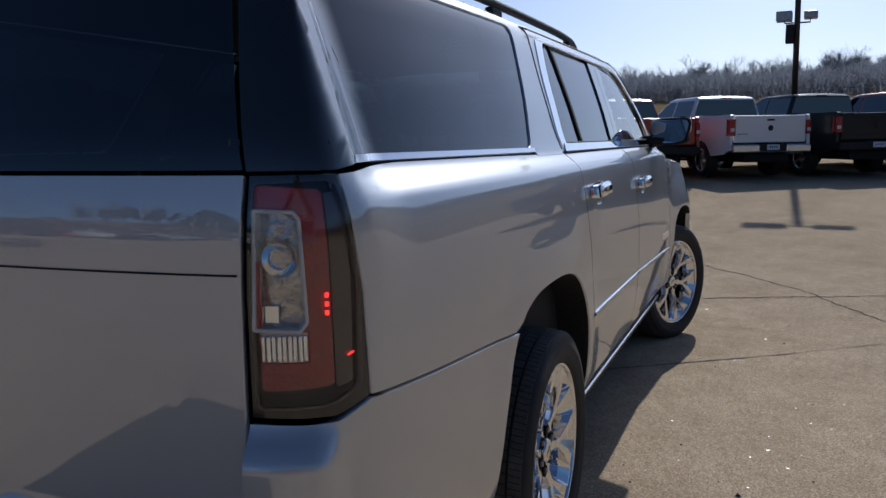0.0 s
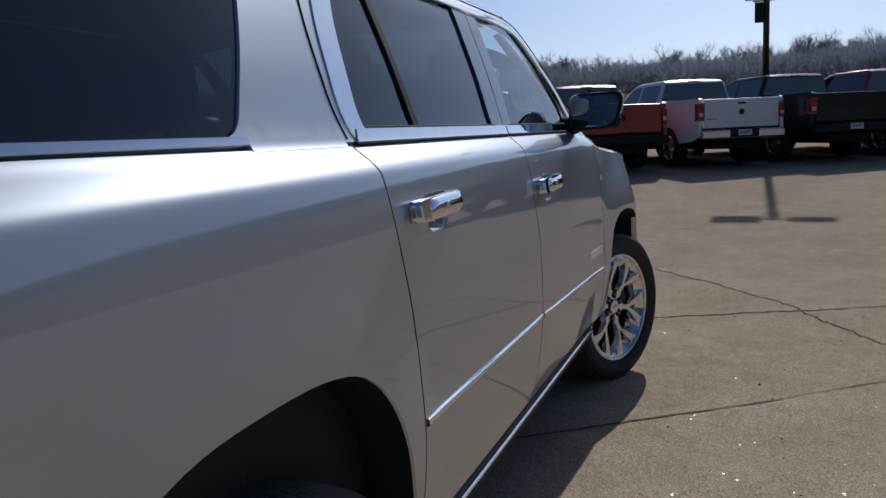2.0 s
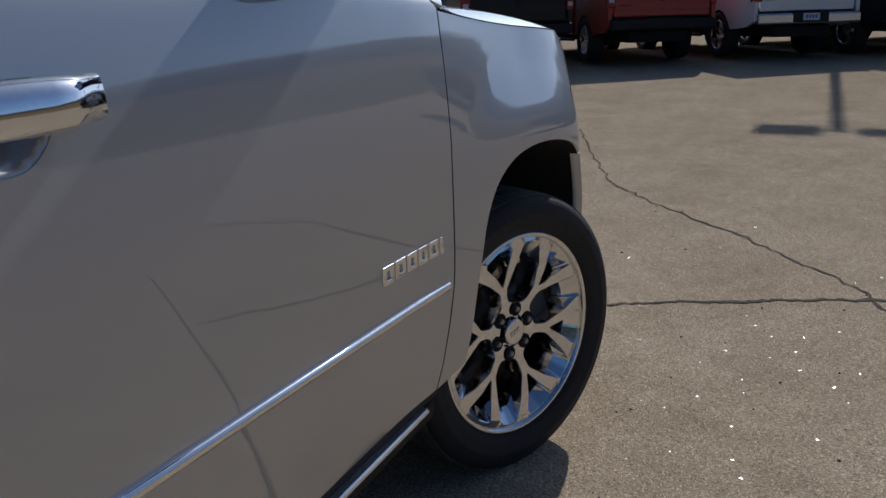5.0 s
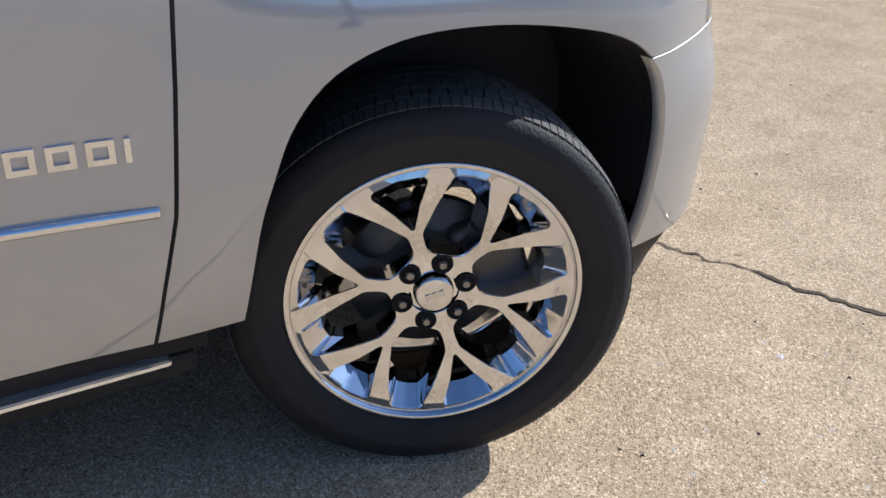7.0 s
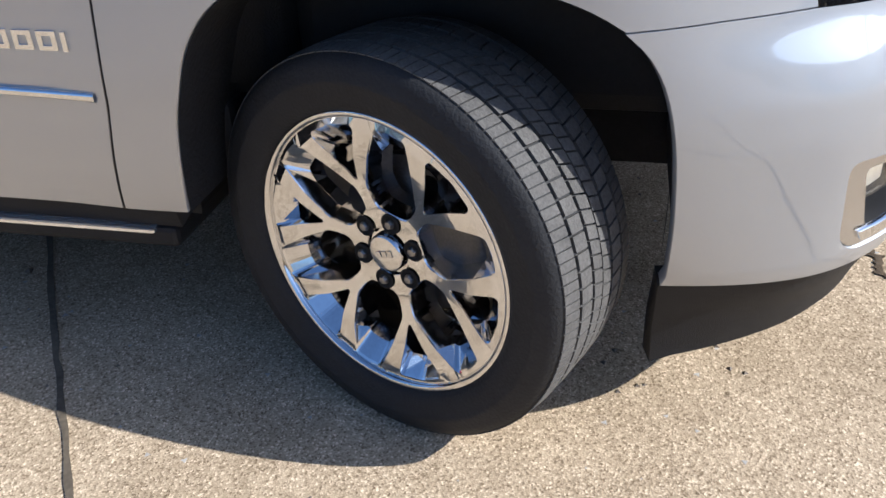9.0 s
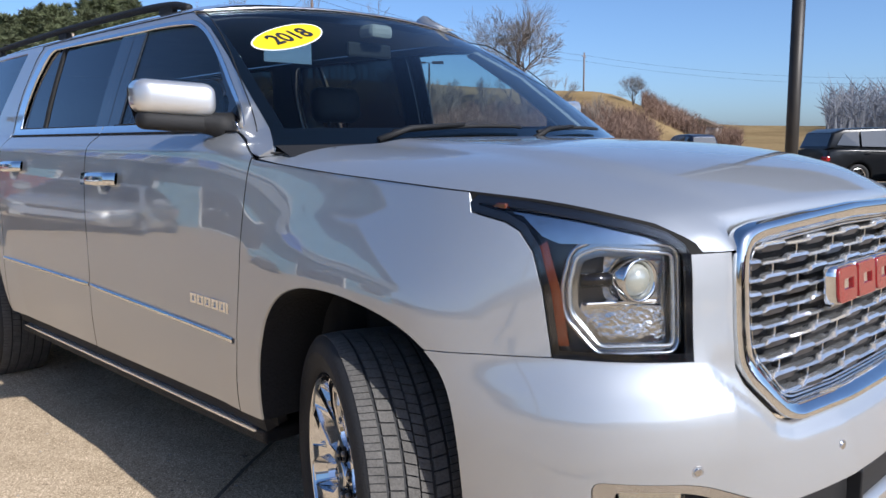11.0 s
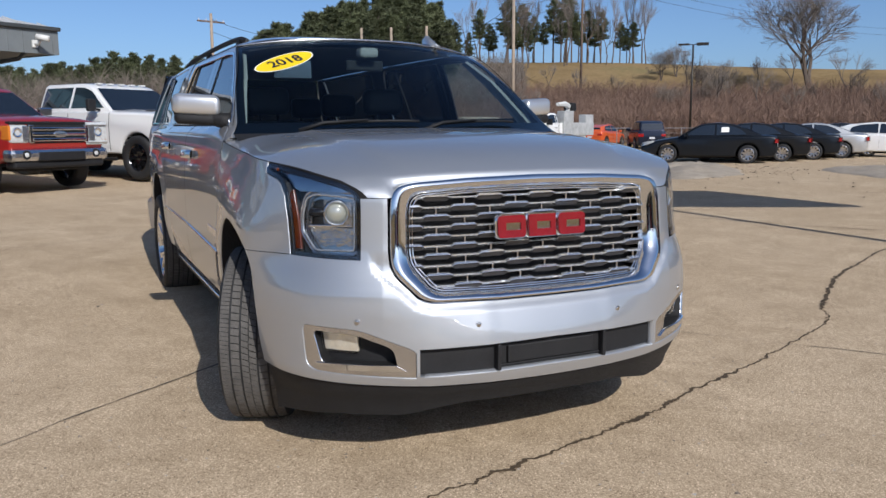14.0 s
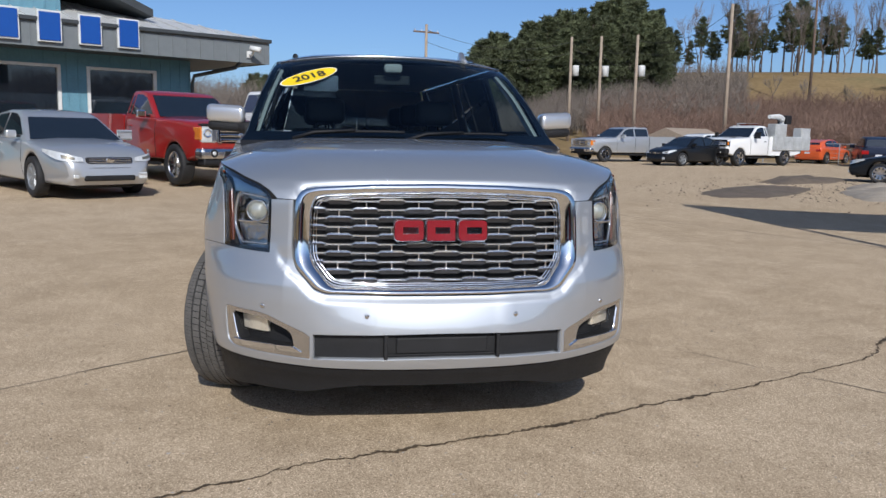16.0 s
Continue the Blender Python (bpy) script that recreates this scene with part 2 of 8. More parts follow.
def ground_material():
    """Worn exposed-aggregate concrete near the car; dry grass on the hills, by slope of the land and place."""
    m = bpy.data.materials.new("worn_concrete_and_dry_grass")
    m.use_nodes = True
    n, l = m.node_tree.nodes, m.node_tree.links
    b = n["Principled BSDF"]
    b.inputs["Roughness"].default_value = 0.86
    b.inputs["Specular IOR Level"].default_value = 0.0
    tc = n.new("ShaderNodeTexCoord")

    def noise_(scale, detail=5, rough=0.6):
        t = n.new("ShaderNodeTexNoise")
        t.inputs["Scale"].default_value, t.inputs["Detail"].default_value, t.inputs["Roughness"].default_value = scale, detail, rough
        l.new(tc.outputs["Object"], t.inputs["Vector"])
        return t.outputs["Fac"]

    def ramp(src, stops):
        r = n.new("ShaderNodeValToRGB")
        e = r.color_ramp.elements
        while len(e) < len(stops):
            e.new(0.5)
        for k, (p, c) in zip(e, stops):
            k.position, k.color = p, (*c, 1)
        l.new(src, r.inputs[0])
        return r.outputs[0]

    def mix(f, a, c, mode="MIX"):
        x = n.new("ShaderNodeMix")
        x.data_type, x.blend_type = "RGBA", mode
        if isinstance(f, float):
            x.inputs[0].default_value = f
        else:
            l.new(f, x.inputs[0])
        l.new(a, x.inputs[6])
        l.new(c, x.inputs[7])
        return x.outputs[2]

    large = ramp(noise_(0.35, 6), [(0.30, (0.445, 0.350, 0.240)), (0.70, (0.495, 0.396, 0.280))])
    stain = ramp(noise_(1.7, 8, 0.7), [(0.34, (0.80, 0.79, 0.77)), (0.58, (1, 1, 1))])
    base = mix(0.8, large, stain, "MULTIPLY")
    base = mix(0.7, base, ramp(noise_(6.5, 5, 0.65), [(0.30, (0.86, 0.85, 0.83)), (0.68, (1.07, 1.07, 1.07))]), "MULTIPLY")
    v = n.new("ShaderNodeTexVoronoi")
    v.inputs["Scale"].default_value = 235
    l.new(tc.outputs["Object"], v.inputs["Vector"])
    sep = n.new("ShaderNodeSeparateColor")
    l.new(v.outputs["Color"], sep.inputs[0])
    # stone tones; the few brightest cells are sun glints painted in
    pebble_glint = ramp(sep.outputs[0], [(0.0, (0.38, 0.34, 0.30)), (0.22, (0.80, 0.78, 0.74)), (0.55, (1.02, 1.0, 0.97)), (0.86, (1.22, 1.22, 1.20)), (1.0, (1.9, 1.95, 2.0))])
    base = mix(0.85, base, pebble_glint, "MULTIPLY")
    grit = ramp(noise_(150, 4, 0.75), [(0.28, (0.45, 0.44, 0.42)), (0.46, (1.0, 1.0, 1.0)), (0.72, (1.3, 1.3, 1.3))])
    base = mix(0.7, base, grit, "MULTIPLY")
    spots = ramp(noise_(17, 3), [(0.27, (0.22, 0.20, 0.18)), (0.30, (1, 1, 1))])
    base = mix(0.6, base, spots, "MULTIPLY")
    grass = ramp(noise_(0.09, 8, 0.7), [(0.3, (0.17, 0.12, 0.062)), (0.55, (0.27, 0.195, 0.10)), (0.75, (0.20, 0.175, 0.088))])
    grass = mix(0.6, grass, ramp(noise_(2.0, 6, 0.7), [(0.3, (0.6, 0.6, 0.6)), (0.7, (1.2, 1.2, 1.2))]), "MULTIPLY")
    pos = n.new("ShaderNodeSeparateXYZ")
    l.new(tc.outputs["Object"], pos.inputs[0])
    far = n.new("ShaderNodeAttribute")
    far.attribute_name = "grass"
    l.new(mix(far.outputs["Fac"], base, grass), b.inputs["Base Color"])
    bp = n.new("ShaderNodeBump")
    bp.inputs["Strength"].default_value, bp.inputs["Distance"].default_value = 0.55, 0.0018
    hsum = n.new("ShaderNodeMath")
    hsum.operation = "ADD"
    l.new(v.outputs["Distance"], hsum.inputs[0])
    l.new(noise_(45, 4), hsum.inputs[1])
    l.new(hsum.outputs[0], bp.inputs["Height"])
    l.new(bp.outputs[0], b.inputs["Normal"])
    return m


M["cup"] = M["silver"]
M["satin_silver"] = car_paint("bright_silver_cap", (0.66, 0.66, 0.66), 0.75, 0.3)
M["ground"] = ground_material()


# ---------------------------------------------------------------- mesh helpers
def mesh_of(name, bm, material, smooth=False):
    me = bpy.data.meshes.new(name)
    bm.to_mesh(me)
    bm.free()
    for k in material if isinstance(material, (list, tuple)) else (material,):
        me.materials.append(k)
    if smooth:
        me.shade_smooth()
    return me


def part(name, bm, material, parent=None, label="", smooth=False):
    """One mesh object out of a bmesh, under its thing or part."""
    ob = new(name, mesh_of(name, bm, material, smooth))
    if parent is not None:
        ob.parent = parent
    return tagged(ob, label)


def thing(name, label, category, m=None, group="", kind=""):
    ob = new(name)
    if m is not None:
        ob.matrix_basis = m
    return tagged(ob, label, category, group, kind)


def add_box(bm, lo, hi, bevel=0.0, m=None, seg=2):
    r = bmesh.ops.create_cube(bm, size=1)
    vs = r["verts"]
    for v in vs:
        v.co = Vector([(lo[i] + hi[i]) / 2 + v.co[i] * (hi[i] - lo[i]) for i in range(3)])
    if bevel > 0:
        es = list({e for v in vs for e in v.link_edges})
        out = bmesh.ops.bevel(bm, geom=es, offset=bevel, segments=seg, profile=0.5, affect="EDGES")
        vs = list({v for f in out["faces"] for v in f.verts} | {v for v in vs if v.is_valid})
    if m is not None:
        for v in vs:
            v.co = m @ v.co
    return vs


def box(lo, hi, bevel=0.0, m=None, seg=2):
    bm = bmesh.new()
    add_box(bm, lo, hi, bevel, m, seg)
    return bm


def add_tube(bm, pts, radii, sides=8, closed=False, caps=True):
    """A tube along points; radii is one number or one for each point."""
    pts = [Vector(p) for p in pts]
    n = len(pts)
    rad = [radii] * n if isinstance(radii, (int, float)) else list(radii)
    rings, up = [], None
    for i, p in enumerate(pts):
        a = pts[(i - 1) % n] if closed or i > 0 else p
        c = pts[(i + 1) % n] if closed or i < n - 1 else p
        d = (c - a)
        d = d.normalized() if d.length > 1e-9 else Vector((0, 0, 1))
        if up is None:
            up = d.orthogonal().normalized()
        up = (up - d * up.dot(d))
        up = up.normalized() if up.length > 1e-6 else d.orthogonal().normalized()
        side = d.cross(up)
        rings.append([bm.verts.new(p + (up * math.cos(2 * math.pi * k / sides) + side * math.sin(2 * math.pi * k / sides)) * rad[i]) for k in range(sides)])
    for i in range(n if closed else n - 1):
        r0, r1 = rings[i], rings[(i + 1) % n]
        for k in range(sides):
            bm.faces.new((r0[k], r0[(k + 1) % sides], r1[(k + 1) % sides], r1[k]))
    if caps and not closed:
        bm.faces.new(rings[0][::-1])
        bm.faces.new(rings[-1])
    return bm


def tube(pts, radii, sides=8, closed=False):
    return add_tube(bmesh.new(), pts, radii, sides, closed)


def add_lathe(bm, profile, n=48, m=None, closed=False):
    """Turn (radius, x) pairs about the x axis."""
    rings = []
    for r, x in profile:
        rings.append([bm.verts.new((x, r * math.cos(2 * math.pi * k / n), r * math.sin(2 * math.pi * k / n))) for k in range(n)])
    pairs = list(zip(rings, rings[1:])) + ([(rings[-1], rings[0])] if closed else [])
    for a, c in pairs:
        for k in range(n):
            bm.faces.new((a[k], c[k], c[(k + 1) % n], a[(k + 1) % n]))
    if m is not None:
        for ring in rings:
            for v in ring:
                v.co = m @ v.co
    return bm


def lathe(profile, n=48, m=None, closed=False):
    return add_lathe(bmesh.new(), profile, n, m, closed)


def add_prism(bm, poly, depth, m=None, taper=1.0, cap_back=True):
    """A polygon in (a, b), drawn out along the third axis; m lays it in space."""
    c = [sum(p[i] for p in poly) / len(poly) for i in (0, 1)]
    f = [bm.verts.new((p[0], p[1], 0)) for p in poly]
    g = [bm.verts.new((c[0] + (p[0] - c[0]) * taper, c[1] + (p[1] - c[1]) * taper, depth)) for p in poly]
    n = len(poly)
    for i in range(n):
        bm.faces.new((f[i], f[(i + 1) % n], g[(i + 1) % n], g[i]))
    bm.faces.new(g)
    if cap_back:
        bm.faces.new(f[::-1])
    if m is not None:
        for v in f + g:
            v.co = m @ v.co
    return bm


def smooth_curve(table):
    """A monotone cubic through (a, b) pairs."""
    xs, ys = [t[0] for t in table], [t[1] for t in table]
    n = len(xs)
    dl = [(ys[i + 1] - ys[i]) / (xs[i + 1] - xs[i]) for i in range(n - 1)]
    sl = [dl[0]] + [0.0 if dl[i - 1] * dl[i] <= 0 else 2 * dl[i - 1] * dl[i] / (dl[i - 1] + dl[i]) for i in range(1, n - 1)] + [dl[-1]]

    def f(x):
        if x <= xs[0]:
            return ys[0]
        if x >= xs[-1]:
            return ys[-1]
        i = max(k for k in range(n - 1) if xs[k] <= x)
        h = xs[i + 1] - xs[i]
        t = (x - xs[i]) / h
        return (ys[i] * (1 + 2 * t) * (1 - t) ** 2 + sl[i] * h * t * (1 - t) ** 2 + ys[i + 1] * t * t * (3 - 2 * t) + sl[i + 1] * h * t * t * (t - 1))
    return f


def sstep(a, b, x):
    t = min(1.0, max(0.0, (x - a) / (b - a)))
    return t * t * (3 - 2 * t)


def spline(pts, per=8, closed=False):
    """Points along a Catmull-Rom curve."""
    P = [Vector(p) for p in pts]
    n, out = len(P), []
    for i in range(n if closed else n - 1):
        if closed:
            a, b, c, d = P[i - 1], P[i], P[(i + 1) % n], P[(i + 2) % n]
        else:
            a, b, c, d = P[max(i - 1, 0)], P[i], P[i + 1], P[min(i + 2, n - 1)]
        for k in range(per):
            t = k / per
            out.append(0.5 * ((2 * b) + (c - a) * t + (2 * a - 5 * b + 4 * c - d) * t * t + (3 * b - a - 3 * c + d) * t ** 3))
    if not closed:
        out.append(P[-1])
    return out


# ---------------------------------------------------------------- land
def softplus(x, k=1.2):
    return math.log1p(math.exp(min(60, max(-60, x * k)))) / k


def hill(x, y):
    """Height of the land about the lot."""
    h = -0.028 + 0.031 * softplus(min(y, 22) - 3.0)
    h += 0.017 * softplus(min(-y, 30) - 0.5) * sstep(-10, -2, x)
    d = math.hypot(x, y)
    a = math.degrees(math.atan2(-x, y))  # 0 ahead, positive to the left
    if d > 40:
        n = noise.noise(Vector((x * 0.01, y * 0.01, 3.1))) * 2.0 + noise.noise(Vector((x * 0.03, y * 0.03, 7.7))) * 0.6
        # wooded ridge ahead, higher to the right
        ra = sstep(75, 40, abs(a)) if a < 0 else sstep(60, 5, a) * 0.75 + 0.25 * sstep(100, 60, a)
        h += ra * ((10.5 + 11.0 * sstep(0, -36, a)) * sstep(60, 235, d)) + sstep(60, 200, d) * n
        # dry-grass hill behind
        b = abs(a)
        k = sstep(115, 125, a) * sstep(185, 160, a)
        h += k * (1.6 * sstep(54, 72, d) + 8.6 * sstep(66, 112, d)) * (0.78 + 0.22 * sstep(120, 148, a)) * (1 - 0.45 * sstep(157, 166, a))
        h += (1 - k) * (1 - ra) * 5.0 * sstep(70, 220, d)
    return h


def land():
    xs = sorted(set([i * 1.0 for i in range(-30, 31)] + [s * (30 + 3.0 * k) for k in range(1, 37) for s in (1, -1)] + [s * (138 + 30 * k) for k in range(1, 12) for s in (1, -1)] + [s * 2500.0 for s in (1, -1)]))
    pos, grass = [], []
    for y in xs:
        for x in xs:
            z = hill(x, y) if abs(x) < 2000 and abs(y) < 2000 else 12.0
            pos.append((x, y, z))
            d = math.hypot(x, y)
            grass.append(sstep(46, 54, max(d + 3.5 * noise.noise(Vector((x * 0.08, y * 0.08, 0))), 0)))
    n = len(xs)
    faces = [(i * n + k, i * n + k + 1, (i + 1) * n + k + 1, (i + 1) * n + k) for i in range(n - 1) for k in range(n - 1)]
    me = bpy.data.meshes.new("ground")
    me.from_pydata(pos, [], faces)
    at = me.attributes.new("grass", "FLOAT", "POINT")
    at.data.foreach_set("value", grass)
    me.materials.append(M["ground"])
    me.shade_smooth()
    return tagged(new("ground", me), "worn tan concrete lot running into dry grass hills", "ground", kind="structure")


ground = land()


def crack_line(pts, width, material, name, label, rough=0.03, seed=1, lift=0.004, per=10):
    """A crack or joint: a thin uneven ribbon along the ground."""
    rnd = random.Random(seed)
    line = spline([(x, y, 0) for x, y in pts], per)
    rows = []
    off, swell = 0.0, 0.7
    for i, p in enumerate(line):
        d = (line[min(i + 1, len(line) - 1)] - line[max(i - 1, 0)])
        d.normalize()
        nrm = Vector((-d.y, d.x, 0))
        off = 0.72 * off + 0.6 * rnd.uniform(-rough, rough)
        swell = min(1.5, max(0.35, swell + rnd.uniform(-0.22, 0.22)))
        c = p + nrm * off
        w0, w1 = swell * width * rnd.uniform(0.35, 1.1), swell * width * rnd.uniform(0.35, 1.1)
        a, b = c + nrm * w0, c - nrm * w1
        rows.append([(a.x, a.y, hill(a.x, a.y) + lift), (b.x, b.y, hill(b.x, b.y) + lift)])
    pos = [q for r in rows for q in r]
    faces = [(2 * i, 2 * i + 1, 2 * i + 3, 2 * i + 2) for i in range(len(rows) - 1)]
    me = bpy.data.meshes.new(name)
    me.from_pydata(pos, [], faces)
    me.materials.append(material)
    o = new(name, me)
    o.parent = ground
    return tagged(o, label)


crack_line([(5.2, 3.15), (3.6, 2.50), (2.4, 1.96), (1.7, 1.70), (1.04, 1.42), (0.54, 1.20), (0.16, 1.10), (-0.36, 0.96), (-0.7, 0.86), (-1.1, 0.69), (-1.6, 0.52), (-2.27, 0.26), (-2.99, -0.06), (-3.28, -0.33), (-3.64, -0.60), (-4.33, -1.09), (-5.6, -1.75), (-7.9, -2.85), (-10.5, -4.6)],
           0.016, M["crack"], "crack", "wide dirt-filled crack", 0.020, 3, per=34)
crack_line([(-1.2, -1.2), (-1.57, -0.61), (-1.93, -0.18), (-2.27, 0.26), (-2.56, 0.63), (-3.6, 2.2), (-5.0, 4.2)], 0.006, M["joint"], "joint", "thin slab joint", 0.006, 4)
crack_line([(3.6, 1.17), (2.08, 0.01), (1.76, -0.26), (1.18, -0.68), (0.54, -1.16), (-0.8, -2.1)], 0.007, M["joint"], "joint", "thin slab joint", 0.004, 5)
crack_line([(-0.5, 6.3), (0.0, 4.9), (0.31, 4.08), (0.65, 3.55), (1.14, 3.0), (1.74, 2.26), (2.05, 1.75), (2.26, 1.28), (2.7, 0.6)], 0.008, M["crack"], "crack", "meandering dark crack", 0.03, 6, per=16)
crack_line([(4.5, -4.7), (1.85, -5.97), (1.32, -6.21), (-1, -7.3)], 0.006, M["joint"], "joint", "thin slab joint", 0.006, 8)
crack_line([(2.6, -6.2), (1.87, -5.39), (1.13, -4.14), (0.6, -3.4)], 0.005, M["joint"], "joint", "thin slab joint", 0.008, 9)
crack_line([(6, 5.0), (4.2, 6.3), (2.6, 7.6), (1.2, 9.0)], 0.008, M["joint"], "joint", "thin slab joint", 0.01, 10)
crack_line([(-4.2, -9.0), (-5.2, -7.0), (-6.6, -5.0), (-8.5, -2.0)], 0.012, M["crack"], "crack", "crack across the lot", 0.05, 11)
crack_line([(-6, -12), (-9, -9.4), (-13, -7.4), (-20, -4.6)], 0.02, M["crack"], "crack", "crack across the lot", 0.06, 12)
crack_line([(-8, -15), (-12, -11.5), (-18, -9), (-26, -7)], 0.02, M["crack"], "crack", "crack across the lot", 0.06, 13)
crack_line([(-3, -13), (-6, -11), (-8, -8)], 0.012, M["joint"], "joint", "slab joint", 0.02, 14)


def speckles(seed, count, material, label, rise=0.8):
    """Loose grit and leaf scraps on the concrete; also flat chips added for sun glints."""
    rnd = random.Random(seed)
    pos, faces = [], []
    for _ in range(count):
        r = rnd.random() ** 0.6 * 11
        a = rnd.uniform(0, 2 * math.pi)
        x, y = 1.2 + r * math.cos(a), 0.6 + r * math.sin(a)
        s = rnd.uniform(0.003, 0.009) * (2.0 if rnd.random() < 0.03 else 1.0)
        z = hill(x, y)
        k = len(pos)
        t = rnd.uniform(0, 6.28)
        pos += [(x + s * math.cos(t + q), y + s * math.sin(t + q), z + 0.001) for q in (0, 2.1, 4.2)] + [(x, y, z + s * rise)]
        faces += [(k, k + 1, k + 3), (k + 1, k + 2, k + 3), (k + 2, k, k + 3)]
    me = bpy.data.meshes.new("grit")
    me.from_pydata(pos, [], faces)
    me.materials.append(material)
    return tagged(new("grit", me), label, "grit", kind="stuff")


M["grit"] = mat("grit", (0.16, 0.13, 0.10), 0.9, vary=0.6, scale=5)
# glossy pale chips, put in to give the concrete its sun glints
M["quartz"] = mat("pale_quartz_chips", (0.62, 0.58, 0.52), 0.22, 0.3, vary=0.2, scale=5)
speckles(5, 2600, M["grit"], "loose dark grit scattered on concrete")
speckles(9, 5200, M["quartz"], "pale glossy chips added for sun glints on the concrete", 0.16)


def mound(cx, cy, rx, ry, h, rot, label, material, seed):
    rnd = random.Random(seed)
    n, m = 64, 14
    bm = bmesh.new()
    c, s = math.cos(rot), math.sin(rot)
    rings = []
    for j in range(m + 1):
        q = j / m
        ring = []
        for k in range(n):
            a = 2 * math.pi * k / n
            w = 1 + 0.12 * noise.noise(Vector((math.cos(a) * 6 + seed, math.sin(a) * 6, 3))) + 0.28 * noise.noise(Vector((math.cos(a) * 1.6 + seed, math.sin(a) * 1.6, 0)))
            x, y = rx * q * w * math.cos(a), ry * q * w * math.sin(a)
            X, Y_ = cx + c * x - s * y, cy + s * x + c * y
            z = hill(X, Y_) - 0.03 + h * (1 - q ** 2.2) * (1 + 0.55 * noise.noise(Vector((X * 0.9, Y_ * 0.9, seed))) + 0.35 * noise.noise(Vector((X * 3.1, Y_ * 3.1, seed)))) + (0.035 if j < m else 0)
            ring.append(bm.verts.new((X, Y_, z)))
        rings.append(ring)
    for r0, r1 in zip(rings, rings[1:]):
        for k in range(n):
            bm.faces.new((r0[k], r1[k], r1[(k + 1) % n], r0[(k + 1) % n]))
    bmesh.ops.remove_doubles(bm, verts=bm.verts[:], dist=0.001)
    o = part("gravel_mound", bm, material, None, smooth=True)
    return tagged(o, label, "mound", "low mounds in the lot", "structure")


def rubble():
    """Loose stones and clods about the low mounds."""
    rnd = random.Random(15)
    pos, faces = [], []
    for _ in range(600):
        cx, cy, sp = rnd.choice(((-15.5, -15.2, 2.6), (-11.5, -15.5, 2.4), (-16.2, -20.5, 1.8), (-13.5, -14.0, 3.2)))
        x, y = rnd.gauss(cx, sp), rnd.gauss(cy, sp * 0.8)
        q = rnd.uniform(0.015, 0.045)
        z = hill(x, y)
        k = len(pos)
        t = rnd.uniform(0, 6.28)
        pos += [(x + q * rnd.uniform(0.7, 1.2) * math.cos(t + a), y + q * rnd.uniform(0.7, 1.2) * math.sin(t + a), z + rnd.uniform(0.0, 0.3) * q) for a in (0, 1.57, 3.14, 4.71)] + [(x + rnd.gauss(0, q * 0.2), y, z + q * 0.9)]
        faces += [(k + i, k + (i + 1) % 4, k + 4) for i in range(4)]
    me = bpy.data.meshes.new("rubble")
    me.from_pydata(pos, [], faces)
    me.materials.append(M["soil"])
    return tagged(new("rubble", me), "loose stones and clods on the lot", "rubble", kind="stuff")


rubble()
mound(-15.5, -15.2, 3.6, 1.5, 0.22, 0.85, "low pale gravel island with dirt", M["gravel"], 2)
mound(-11.5, -15.5, 3.8, 1.1, 0.10, 0.75, "flat patch of broken dark soil", M["soil"], 3)
mound(-16.2, -20.5, 2.6, 0.9, 0.18, 0.6, "low dark soil island", M["soil"], 4)
mound(-19.5, -12.0, 3.6, 1.3, 0.15, 0.9, "low pale gravel island", M["gravel"], 6)


# ---------------------------------------------------------------- the silver SUV
# Plan outline of the right half, front centre to rear centre, at bumper height
PLAN = [(0, 1.112), (0.11, 1.1108), (0.22, 1.1055), (0.33, 1.095), (0.55, 1.045), (0.76, 0.945), (0.903, 0.825), (0.992, 0.68), (1.043, 0.5), (1.058, 0.3), (1.045, 0.0), (1.024, -0.4),
        (1.02, -1.0), (1.02, -2.0), (1.02, -3.0), (1.012, -3.5), (0.998, -4.0), (0.976, -4.38), (0.955, -4.49), (0.915, -4.56), (0.84, -4.605), (0.7, -4.632),
        (0.4, -4.655), (0, -4.665)]
CONTOUR = spline([(x, y, 0) for x, y in PLAN], 24)
ARC = [0.0]
for ca, cb in zip(CONTOUR, CONTOUR[1:]):
    ARC.append(ARC[-1] + (cb - ca).length)
ARC = np.array(ARC)
CX, CY = np.array([c.x for c in CONTOUR]), np.array([c.y for c in CONTOUR])
TX, TY = np.gradient(CX, ARC), np.gradient(CY, ARC)


def sy(y):
    """Way along the plan outline to the place y."""
    return float(np.interp(-y, -CY, ARC))


def sx(x):
    """Way along the front of the plan outline to x."""
    k = int(np.argmax(CX))
    return float(np.interp(x, CX[:k], ARC[:k]))


SIDE = smooth_curve([(0.30, -0.055), (0.42, -0.034), (0.5, -0.020), (0.6, -0.008), (0.75, 0.0), (0.95, -0.001), (1.1, -0.011), (1.19, -0.021), (1.25, -0.031), (1.272, -0.037), (1.286, -0.046), (1.300, -0.060),
                     (1.335, -0.098), (1.36, -0.110), (1.5, -0.154), (1.65, -0.207), (1.76, -0.25), (1.80, -0.277), (1.83, -0.315), (1.855, -0.38)])
FRONT = smooth_curve([(0.18, -0.075), (0.26, -0.05), (0.33, -0.016), (0.40, 0.0), (0.60, 0.0), (0.68, -0.006), (0.74, -0.02), (0.82, -0.045), (0.9, -0.056), (1.0, -0.064),
                      (1.08, -0.073), (1.14, -0.090), (1.2, -0.15), (1.3, -0.3)])
REAR = smooth_curve([(0.3, 0.02), (0.4, 0.05), (0.62, 0.06), (0.68, 0.0), (1.2, 0.0), (1.35, -0.02), (1.5, -0.07), (1.65, -0.13), (1.8, -0.20), (1.86, -0.25)])
